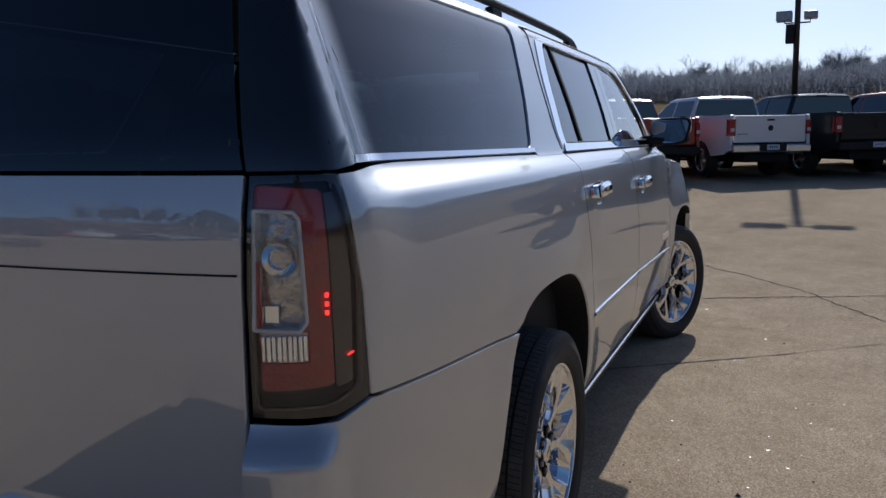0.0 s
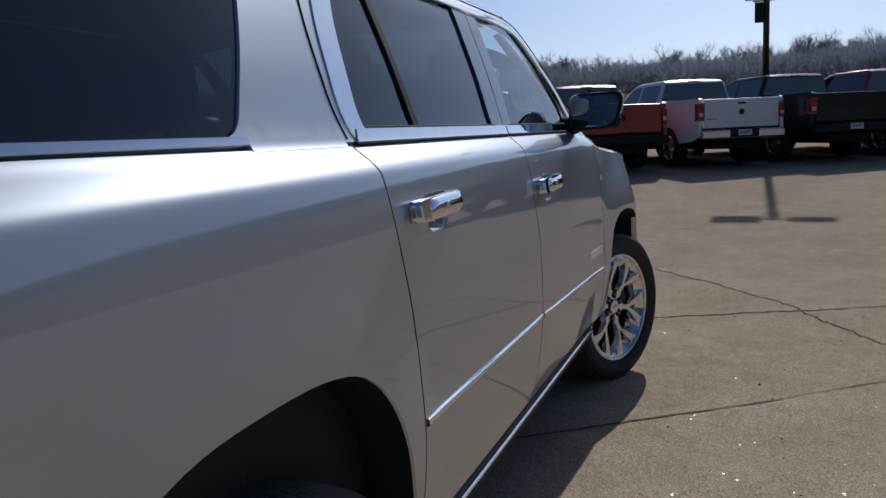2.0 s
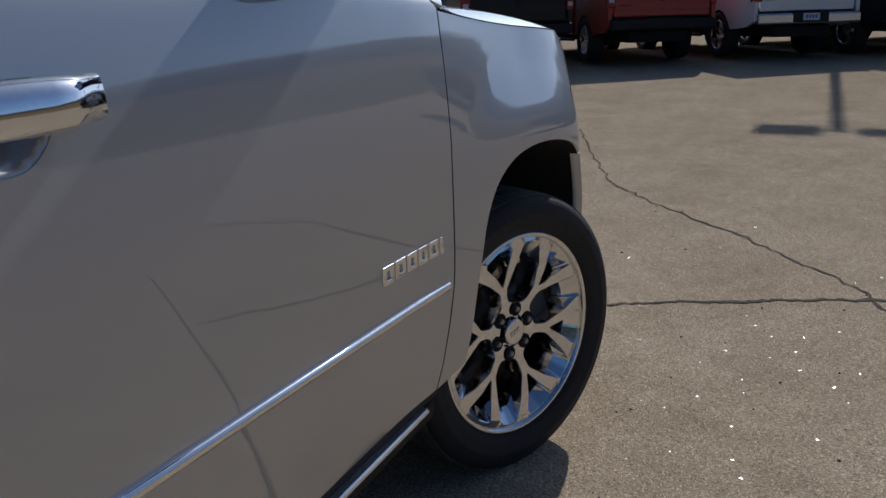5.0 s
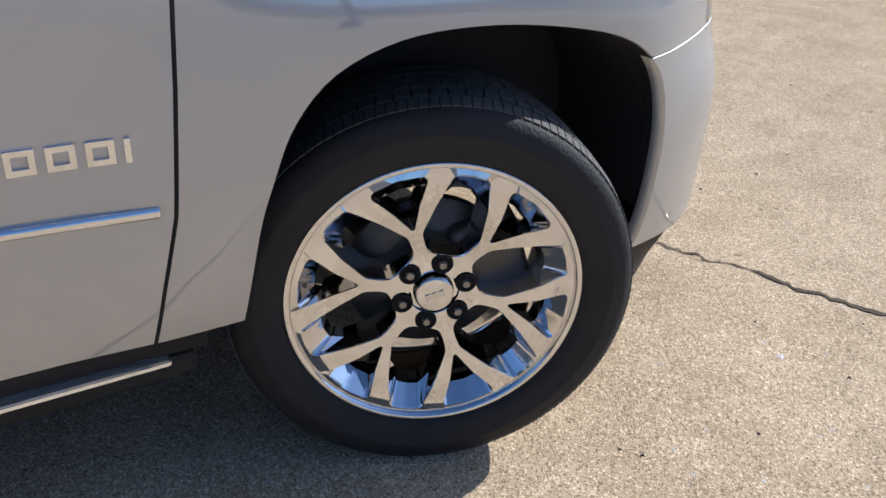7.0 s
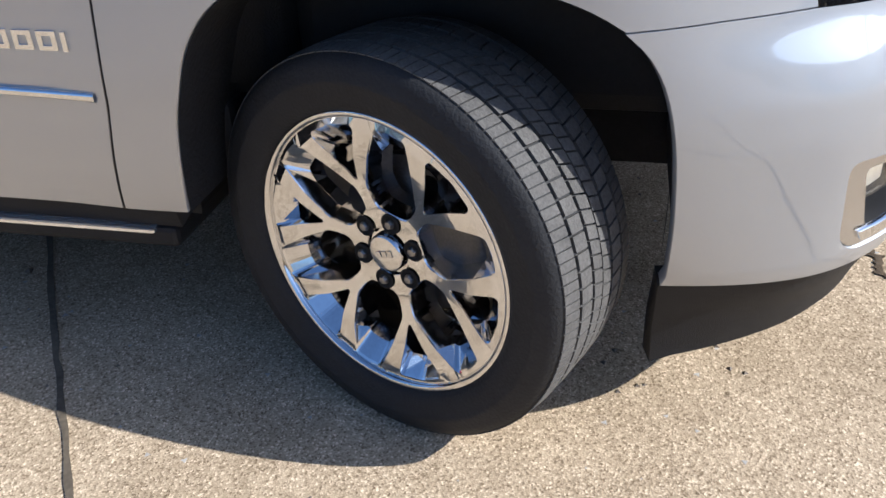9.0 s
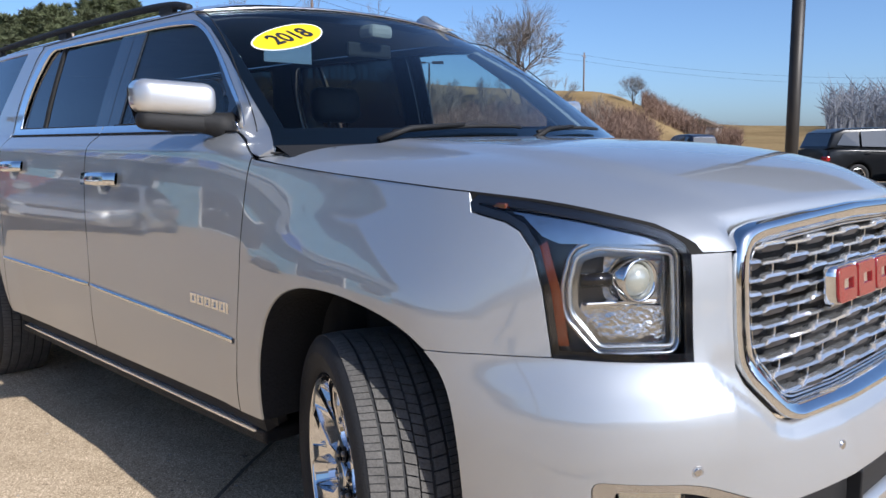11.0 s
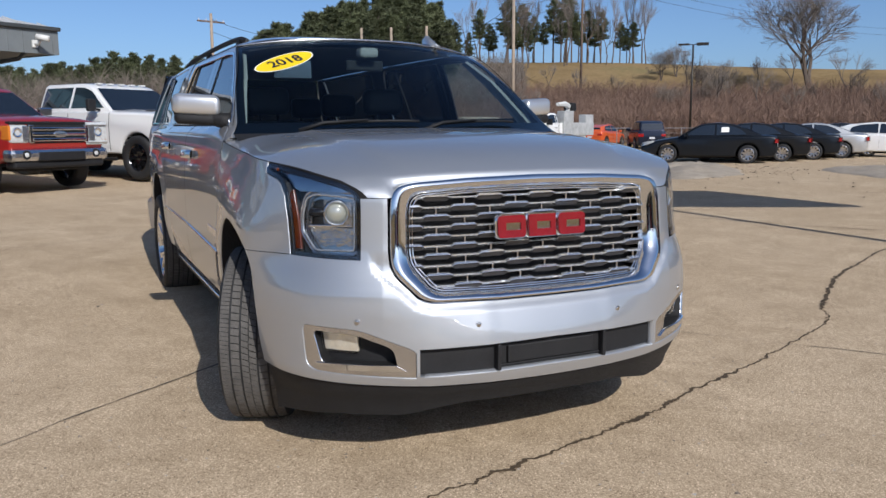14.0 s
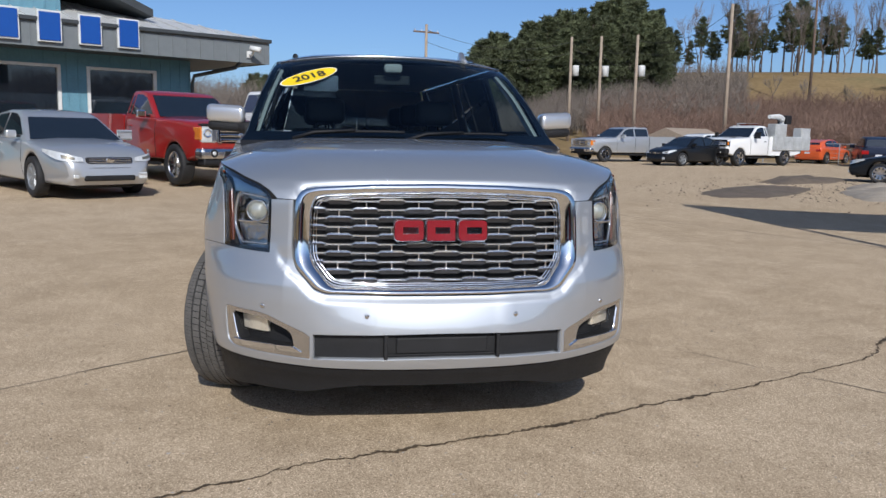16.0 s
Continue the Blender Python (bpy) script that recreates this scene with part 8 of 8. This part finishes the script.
# sign letters as plain blue blocks with white rims
sign = thing("fascia_sign", "row of plain blue sign blocks with white rims", "sign", bm_frame)
for k in range(6):
    u = 4.05 + k * 1.02
    blk = part("block_rim", box((u, 0.015, EAVE0 + 0.12), (u + 0.60, 0.10, EAVE0 + 0.92), 0.01), M["white_box"], sign)
    part("block_face", box((u + 0.04, 0.10, EAVE0 + 0.16), (u + 0.56, 0.125, EAVE0 + 0.88), 0.01), M["sign_blue"], blk)
cam_ob = thing("security_camera", "white security camera under the eave corner", "camera", bm_frame)
part("camera_body", tube([(0.75, 0.30, EAVE0 + 0.42), (0.55, 0.55, EAVE0 + 0.36)], 0.085, 10), M["white_box"], cam_ob, smooth=True)
part("camera_arm", tube([(0.66, 0.02, EAVE0 + 0.25), (0.66, 0.20, EAVE0 + 0.22), (0.66, 0.38, EAVE0 + 0.36)], 0.035, 6), M["white_box"], cam_ob, smooth=True)
part("camera_base", box((0.58, 0.015, EAVE0 + 0.15), (0.74, 0.06, EAVE0 + 0.35), 0.01), M["white_box"], cam_ob)
part("downspout", tube([(0.9, -0.05, EAVE0 + 0.02), (0.95, -0.3, EAVE0 - 0.15), (1.85, -1.28, EAVE0 - 0.42), (1.90, -1.32, EAVE0 - 0.7), (1.90, -1.32, bz)], 0.06, 6), M["fascia_dark"], bldg, "dark downspout")
# painted bay lines
for k in range(4):
    a = Vector((6.6 - 2.25 * k, -8.6 - 2.3 * k))
    crack_line([(a.x, a.y), (a.x - HB.x * 2.5, a.y - HB.y * 2.5), (a.x - HB.x * 5, a.y - HB.y * 5)], 0.05, M["line_yellow"], "bay_line", "worn yellow bay line", 0.004, 30 + k)


# ---------------------------------------------------------------- poles
def light_pole(label, x, y, h, spread, turn, cams=0.0):
    t = thing("light_pole", label, "street lamp", pose(x, y, hill(x, y), 0, 0, turn), "light poles in the lot")
    part("pole", tube([(0, 0, 0.6), (0, 0, h)], [0.085, 0.065], 10), M["bronze_pole"], t, smooth=True)
    part("footing", lathe([(0.0005, 0.65), (0.26, 0.65), (0.28, 0.62), (0.28, -0.1)], 20, pose(0, 0, 0, 0, -90, 0)), M["gravel"], t)
    for g in (1, -1):
        arm = part("lamp_head", box((g * spread * 0.25, -0.16, h - 0.06), (g * spread, 0.16, h + 0.06), 0.03), M["bronze_pole"], t, "flat lamp head")
        part("lamp_arm", tube([(0, 0, h - 0.03), (g * spread * 0.35, 0, h)], 0.03, 6), M["bronze_pole"], t)
        if cams:
            c = part("floodlight", box((g * 0.16, -0.17, cams), (g * 0.50, 0.17, cams + 0.20), 0.03), M["steel"], t, "floodlight on a bracket")
            part("bracket", tube([(0, 0, cams - 0.08), (g * 0.32, 0, cams - 0.08), (g * 0.32, 0, cams + 0.02)], 0.022, 6), M["bronze_pole"], c)
    if cams:
        part("switch_box", box((-0.28, -0.12, cams - 0.62), (-0.06, 0.10, cams - 0.12), 0.02), M["plastic"], t)
    return t


light_pole("tall dark lamp post with floodlights half way up", 1.98, 18.6, 8.05, 0.72, -3, cams=3.95)
light_pole("dark twin-headed lamp post beyond parked cars", -38.5, -41.0, 6.9, 1.0, -43)
light_pole("dark twin-headed lamp post in the open lot", 14.0, 4.0, 8.0, 0.9, 80)


def utility_pole(label, x, y, h, material, transformer=False, arm=True, r=0.15):
    t = thing("utility_pole", label, "utility pole", pose(x, y, hill(x, y), 0, 0, 20), "utility poles behind the lot")
    part("post", tube([(0, 0, -0.2), (0, 0, h)], [r, r * 0.7], 8), M[material], t, smooth=True)
    if arm:
        part("cross_arm", box((-1.1, -0.06, h - 0.65), (1.1, 0.06, h - 0.53), 0.01), M["dark_wood_pole"], t)
        for k in (-1.0, -0.4, 0.4, 1.0):
            part("insulator", lathe([(0.0005, 0.14), (0.05, 0.12), (0.03, 0.06), (0.05, 0.0)], 8, Matrix.Translation((k, 0, h - 0.53)) @ pose(0, 0, 0, 0, -90, 0)), M["plate"], t)
    if transformer:
        part("transformer", lathe([(0.0005, 0.9), (0.26, 0.88), (0.28, 0.8), (0.28, 0.05), (0.0005, 0.0)], 16, Matrix.Translation((-0.45, 0.1, h - 3.2)) @ pose(0, 0, 0, 0, -90, 0)), M["white_box"], t, "pale transformer can", smooth=True)
    return t


def along(az, d, ox=0.6, oy=4.4):
    """Place d metres off in the compass direction az (0 ahead, positive left)."""
    a = radians(az)
    return ox - d * math.sin(a), oy + d * math.cos(a)


poles = []
for az, d, h, mt, tf, arm in ((151.2, 62, 10.6, "wood_pole", False, False), (161.5, 70, 8.6, "wood_pole", True, False), (159.5, 68, 8.5, "wood_pole", True, False), (157.1, 66, 8.6, "wood_pole", True, False),
                              (146.2, 88, 13.0, "dark_wood_pole", False, True), (171.5, 64, 9.5, "wood_pole", False, True), (127.0, 135, 7.5, "dark_wood_pole", False, True), (108.0, 140, 9.0, "dark_wood_pole", False, True)):
    x, y = along(az, d)
    utility_pole("pale wooden utility pole" + (" with a transformer" if tf else " by the hillside"), x, y, h, mt, tf, arm)
    poles.append((x, y, hill(x, y) + h - 0.4))
wires = thing("power_lines", "thin black power lines between wooden poles", "cable")
for a, b in ((1, 2), (2, 3), (3, 0), (0, 4), (5, 1), (4, 6), (6, 7)):
    for dz in (0.0, -0.9):
        p, q = Vector(poles[a]) + Vector((0, 0, dz)), Vector(poles[b]) + Vector((0, 0, dz))
        part("line", tube([p.lerp(q, k / 10) - Vector((0, 0, 1.0 * (1 - (2 * k / 10 - 1) ** 2))) for k in range(11)], 0.018, 4), M["wire"], wires)
fence = thing("chain_fence", "low galvanised chain-link fence at the lot's edge", "fence")
fx0, fx1 = Vector((-26.0, -42.0)), Vector((-46.0, -34.0))
for k in range(16):
    p = fx0.lerp(fx1, k / 15)
    part("post", tube([(p.x, p.y, hill(p.x, p.y)), (p.x, p.y, hill(p.x, p.y) + 1.25)], 0.035, 6), M["steel"], fence)
part("rail", tube([(p.x, p.y, hill(p.x, p.y) + 1.22) for p in [fx0.lerp(fx1, k / 15) for k in range(16)]], 0.025, 5), M["steel"], fence)
for dz in (0.15, 0.4, 0.65, 0.9):
    part("wire", tube([(p.x, p.y, hill(p.x, p.y) + dz) for p in [fx0.lerp(fx1, k / 15) for k in range(16)]], 0.008, 4), M["steel"], fence)
hut = thing("far_house", "low pale house half hidden by brush", "house", pose(*along(119.4, 104), hill(*along(119.4, 104)) - 0.1, 0, 0, 20) @ Matrix.Scale(0.62, 4))
part("wall", box((-5, -3, 0), (5, 3, 2.6)), M["roof_metal"], hut)
hr = bmesh.new()
add_prism(hr, [(-3.4, 2.5), (3.4, 2.5), (0, 4.1)], 10.8, Matrix(((0, 0, 1, -5.4), (1, 0, 0, 0), (0, 1, 0, 0), (0, 0, 0, 1))))
part("roof", hr, M["soil"], hut)


hx, hy = along(153.6, 59)
low_house = thing("house", "low pale house with a brown roof at the lot's edge", "house", pose(hx, hy, hill(hx, hy) - 0.05, 0, 0, 28) @ Matrix.Scale(0.72, 4))
part("wall", box((-3.0, -2.2, 0), (3.0, 2.2, 2.0)), M["roof_metal"], low_house)
lr = bmesh.new()
add_prism(lr, [(-2.6, 1.95), (2.6, 1.95), (0, 2.9)], 6.6, Matrix(((0, 0, 1, -3.3), (1, 0, 0, 0), (0, 1, 0, 0), (0, 0, 0, 1))))
part("roof", lr, M["wood_pole"], low_house, "weathered brown roof")
for wx in (-1.7, 1.5):
    part("window", box((wx, 2.19, 0.9), (wx + 0.9, 2.23, 1.6)), M["car_glass"], low_house)

# unseen tall sign, its form guessed, added beside the lot to shade the concrete
def add_shade_sign(x, y, w, z0, z1, turn):
    t = thing("pylon_sign", "unseen tall dark sign added beside the lot to cast shade", "sign", pose(x, y, hill(x, y), 0, 0, turn))
    part("post", tube([(-w / 2 + 0.1, 0, -0.2), (-w / 2 + 0.1, 0, z0 + 0.1)], 0.07, 12), M["bronze_pole"], t, smooth=True)
    part("cabinet", box((-w / 2, -0.18, z0), (w / 2, 0.18, z1), 0.04), M["fascia"], t)
    for g in (1, -1):
        part("face_panel", box((-w / 2 + 0.08, g * 0.185 - 0.008, z0 + 0.08), (w / 2 - 0.08, g * 0.185 + 0.008, z1 - 0.08), 0.004), M["plastic"], t)
    return t


add_shade_sign(-8.6, -1.3, 3.9, 3.5, 6.0, 157)


# ---------------------------------------------------------------- trees and brush
def pine_mesh(seed, h=12.0, base=0.3, wide=0.2):
    """A pine: whorls of rising limbs, each hung with tufts of needles."""
    rnd = random.Random(seed)
    trunk = bmesh.new()
    pos, faces = [], []
    lean = rnd.uniform(-0.2, 0.2)
    add_tube(trunk, [(0, 0, -0.5), (lean * 0.4, 0, h * 0.5), (lean, 0, h * 0.97)], [0.19, 0.12, 0.03], 7)

    def tuft(c, d, s):
        for _ in range(7):
            u = (d * 0.7 + Vector((rnd.gauss(0, 0.6), rnd.gauss(0, 0.6), rnd.gauss(0.25, 0.45)))).normalized()
            v = u.orthogonal().normalized() * rnd.uniform(0.10, 0.19) * s
            if rnd.random() < 0.5:
                v = u.cross(v)
            k = len(pos)
            pos.extend((tuple(c - v - u * s * 0.25), tuple(c + v - u * s * 0.1), tuple(c + u * s * rnd.uniform(0.7, 1.15))))
            faces.append((k, k + 1, k + 2))

    z = h * base
    while z < h * 0.985:
        t = (z / h - base) / (1 - base)
        shape = (1 - t) ** 0.75 * (0.55 + 0.45 * min(1, t * 4))
        reach = h * wide * shape * rnd.uniform(0.6, 1.25) + 0.25
        for k in range(rnd.randint(4, 7)):
            a = rnd.uniform(0, 2 * math.pi)
            L = reach * rnd.uniform(0.55, 1.1)
            d = Vector((math.cos(a), math.sin(a), rnd.uniform(-0.05, 0.40))).normalized()
            root = Vector((lean * z / h, 0, z))
            tip = root + d * L
            add_tube(trunk, [root, tip], [0.03, 0.008], 3)
            for j in range(4 + int(L * 5)):
                q = rnd.uniform(0.25, 1.04) if L > 0.8 else rnd.uniform(0.0, 1.05)
                c = root.lerp(tip, q) + Vector((rnd.gauss(0, 0.14), rnd.gauss(0, 0.14), rnd.gauss(0.06, 0.08)))
                tuft(c, d, rnd.uniform(0.34, 0.58))
        z += h * rnd.uniform(0.024, 0.040)
    crown = bpy.data.meshes.new("crown")
    crown.from_pydata(pos, [], faces)
    crown.materials.append(M["needles"])
    return mesh_of("trunk", trunk, M["bark"]), crown


def bare_mesh(seed, h=10.0, spread=0.55, twig_levels=5, stems=1, thick=1.0, look_of=("bark", "twig")):
    rnd = random.Random(seed)
    trunk, twigs = bmesh.new(), bmesh.new()

    def grow(p, d, L, r, lev):
        q = p + d * L
        mid = p.lerp(q, 0.5) + Vector((rnd.gauss(0, 1), rnd.gauss(0, 1), 0)) * L * 0.05
        add_tube(trunk if lev < 3 else twigs, [p, mid, q], [r, r * 0.85, r * 0.68], 5 if lev < 2 else 3, caps=False)
        if lev >= twig_levels:
            return
        n = rnd.randint(2, 3) if lev < 1 else rnd.randint(3, 4)
        for k in range(n):
            ang = rnd.uniform(0.25, 0.95) * spread * (1.5 if lev == 0 else 1.2)
            ax = Vector((rnd.gauss(0, 1), rnd.gauss(0, 1), rnd.gauss(0, 0.3)))
            ax = (ax - d * ax.dot(d)).normalized()
            nd = (d * math.cos(ang) + ax * math.sin(ang) + Vector((0, 0, 0.12))).normalized()
            st = p.lerp(q, 1.0 if k == 0 else rnd.uniform(0.45, 1.0))
            grow(st, nd, L * rnd.uniform(0.62, 0.85), max(0.008, r * rnd.uniform(0.42, 0.62)), lev + 1)

    for s in range(stems):
        grow(Vector((rnd.uniform(-0.3, 0.3) * (stems > 1), 0, -0.2)), Vector((rnd.gauss(0, 0.12), rnd.gauss(0, 0.12), 1)).normalized(), h * 0.27, h * 0.017 * thick, 0)
    return mesh_of("trunk", trunk, M[look_of[0]]), mesh_of("branchwork", twigs, M[look_of[1]])


def plant(name, label, cat, meshes, x, y, scale, turn, group):
    t = thing(name, label, cat, pose(x, y, hill(x, y), 0, 0, turn) @ Matrix.Scale(scale, 4), group)
    for me in meshes:
        o = new(me.name.split(".")[0], me)
        o.parent = t
        if o.name.startswith(("branchwork", "crown")):
            tagged(o, kind="stuff")
    return t


TALL_PINES = [pine_mesh(11, 11.5, 0.36, 0.21), pine_mesh(12, 11.5, 0.46, 0.19), pine_mesh(13, 11.5, 0.28, 0.22), pine_mesh(17, 11.5, 0.40, 0.24)]
FULL_PINES = [pine_mesh(14, 9.0, 0.05, 0.25), pine_mesh(15, 9.0, 0.10, 0.21), pine_mesh(16, 9.0, 0.04, 0.27), pine_mesh(18, 9.0, 0.14, 0.20)]
BARES = [bare_mesh(27, 10.5, 0.80, 6, 3), bare_mesh(22, 9.0, 0.5, 5), bare_mesh(23, 8.0, 0.45, 4, 2)]
SLIM_BARES = [bare_mesh(31, 11.0, 0.34, 5, 1, 0.55), bare_mesh(32, 11.0, 0.30, 5, 1, 0.55)]
rt = random.Random(77)
# height of the pines' skyline, in degrees over the lot, by compass direction
MASS_TOP = smooth_curve([(154.5, 7.2), (156.0, 8.2), (157.5, 9.0), (159.0, 8.8), (161.0, 8.3), (163.5, 7.7), (166.0, 7.0), (167.6, 6.4), (168.8, 5.0), (169.5, 4.2), (172.0, 4.5), (176.0, 4.8), (179.0, 4.2), (184.0, 3.6)])


def pine_at(az, d, top, meshes, mesh_h, label):
    """A pine whose tip stands the given degrees over the lot."""
    x, y = along(az, d)
    grow = (d * math.tan(radians(top)) + 1.33 - hill(x, y)) / mesh_h
    if grow > 0.3:
        plant("pine_tree", label, "tree", meshes, x, y, grow, rt.uniform(0, 360), "pines on the hill")


for k in range(250):
    az, d = rt.uniform(155.0, 169.2), rt.uniform(90, 126)
    pine_at(az, d, MASS_TOP(az) * (rt.uniform(0.88, 1.04) if k % 2 else rt.uniform(0.62, 0.95)) - (0.7 if d < 100 else 0.0), FULL_PINES[rt.randrange(4)], 9.0, "full green pine on the hillside")
for k in range(110):
    az = rt.uniform(169.5, 184)
    pine_at(az, rt.uniform(120, 150), MASS_TOP(az) * rt.uniform(0.72, 1.05), FULL_PINES[rt.randrange(4)], 9.0, "dark green pine in a low row")
for az, top in ((154.6, 7.1), (153.7, 6.4), (153.0, 7.9), (152.3, 7.0), (151.0, 8.6), (150.7, 7.6), (150.0, 8.2), (149.2, 7.4), (148.6, 7.0), (147.9, 8.6), (147.4, 7.8), (147.0, 8.9), (146.7, 8.0), (145.6, 7.7), (145.1, 7.1),
                (144.7, 7.6), (143.4, 6.9), (143.0, 6.5), (142.6, 6.9), (152.0, 6.6), (149.6, 6.6), (146.2, 7.0), (150.4, 6.9)):
    pine_at(az, rt.uniform(108, 124), top, TALL_PINES[rt.randrange(4)], 11.5, "tall pine with a bare lower trunk")
for k in range(6):
    plant("bare_tree", "bushy bare tree in the brush", "tree", BARES[0], *along(rt.uniform(137, 146), rt.uniform(74, 100)), rt.uniform(0.30, 0.45), rt.uniform(0, 360), "bare trees on the hillside")
plant("bare_tree", "round bare tree on the crest of the grass slope", "tree", BARES[0], *along(124.1, 104), 0.42, 120, "bare trees on the hillside")
plant("bare_tree", "large bare grey tree with spreading branches", "tree", BARES[0], *along(131.6, 92), 1.3, 40, "bare trees on the hillside")
for k in range(20):
    az, d = rt.uniform(124.5, 152), rt.uniform(68, 92)
    x, y = along(az, d)
    plant("bare_tree", "slim bare tree in the brush", "tree", BARES[1 + rt.randrange(2)], x, y, rt.uniform(0.45, 0.85), rt.uniform(0, 360), "bare trees on the hillside")
for k in range(22):
    x, y = along(rt.uniform(140, 155), rt.uniform(104, 120))
    plant("bare_tree", "tall bare tree among pines", "tree", SLIM_BARES[rt.randrange(2)], x, y, rt.uniform(0.8, 1.15), rt.uniform(0, 360), "bare trees on the hillside")


def twig_stuff(name, label, cat, count, place, height, width, material, seed, fork=4):
    """Many thin upright stems with a few forks each, in one mesh."""
    rnd = random.Random(seed)
    pos, faces = [], []

    def blade(p, q, w):
        d = q - p
        s = Vector((rnd.gauss(0, 1), rnd.gauss(0, 1), 0.1))
        s = d.cross(s)
        s = s.normalized() * w if s.length > 1e-6 else Vector((w, 0, 0))
        k = len(pos)
        pos.extend([tuple(p - s), tuple(p + s), tuple(q)])
        faces.append((k, k + 1, k + 2))

    for _ in range(count):
        x, y = place(rnd)
        h = height * rnd.uniform(0.45, 1.1)
        p = Vector((x, y, hill(x, y) - 0.05))
        q = p + Vector((rnd.gauss(0, 0.12) * h, rnd.gauss(0, 0.12) * h, h))
        blade(p, q, width * rnd.uniform(0.7, 1.3))
        for _k in range(fork):
            a = p.lerp(q, rnd.uniform(0.15, 0.8))
            L = h * rnd.uniform(0.2, 0.5)
            blade(a, a + Vector((rnd.gauss(0, 0.6), rnd.gauss(0, 0.6), rnd.uniform(0.3, 1.0))).normalized() * L, width * rnd.uniform(0.35, 0.8))
    me = bpy.data.meshes.new(name)
    me.from_pydata(pos, [], faces)
    me.materials.append(material)
    return tagged(new(name, me), label, cat, kind="stuff")


def in_band(a0, a1, d0, d1):
    return lambda rnd: along(rnd.uniform(a0, a1), d0 + (d1 - d0) * rnd.random() ** 0.9)


twig_stuff("brush", "dense reddish bare brush along the hill's foot", "brush", 21000, in_band(123.5, 160, 60, 86), 2.5, 0.026, M["brush"], 41, 10)
twig_stuff("brush", "reddish brush on the falling shoulder of the hill", "brush", 1800, in_band(117.0, 123.4, 98, 112), 2.6, 0.03, M["brush"], 47, 9)
twig_stuff("brush", "bare undergrowth below the pines", "brush", 8000, in_band(150, 174, 74, 100), 3.0, 0.03, M["twig"], 42, 9)
twig_stuff("brush", "low brown hedge-like brush behind the building", "brush", 5000, in_band(165, 200, 100, 135), 3.2, 0.07, M["brush"], 43, 5)

twig_stuff("bare_wood", "brown bare woodland behind the building", "woods", 5000, in_band(174, 200, 112, 140), 6.6, 0.05, M["twig"], 46, 9)


def ridge_place(rnd):
    a = rnd.uniform(-62, 48)
    d = rnd.uniform(170, 240)
    x, y = -d * math.sin(radians(a)), d * math.cos(radians(a))
    return x, y


twig_stuff("far_wood", "bare woodland on the ridge ahead, haze tinted into its colour", "woods", 24000, ridge_place, 6.2, 0.12, M["hazed_wood"], 44, 9)


def ring_place(rnd):
    a = rnd.choice((rnd.uniform(48, 110), rnd.uniform(200, 298)))
    d = rnd.uniform(140, 235)
    return -d * math.sin(radians(a)), d * math.cos(radians(a))


twig_stuff("far_wood", "bare woodland all round the valley", "woods", 9000, ring_place, 9.0, 0.2, M["hazed_wood"], 45, 7)
RIDGE_BARES = [bare_mesh(60 + k, 10.0, 0.62, 5, 1 + k % 2, 1.5, ("hazed_wood", "hazed_wood")) for k in range(4)]
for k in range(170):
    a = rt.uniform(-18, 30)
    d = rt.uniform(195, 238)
    plant("bare_tree", "bare tree standing on the ridge, haze tinted into its colour", "tree", RIDGE_BARES[rt.randrange(4)], -d * math.sin(radians(a)), d * math.cos(radians(a)), rt.uniform(0.7, 1.25), rt.uniform(0, 360), "bare trees on the ridge")
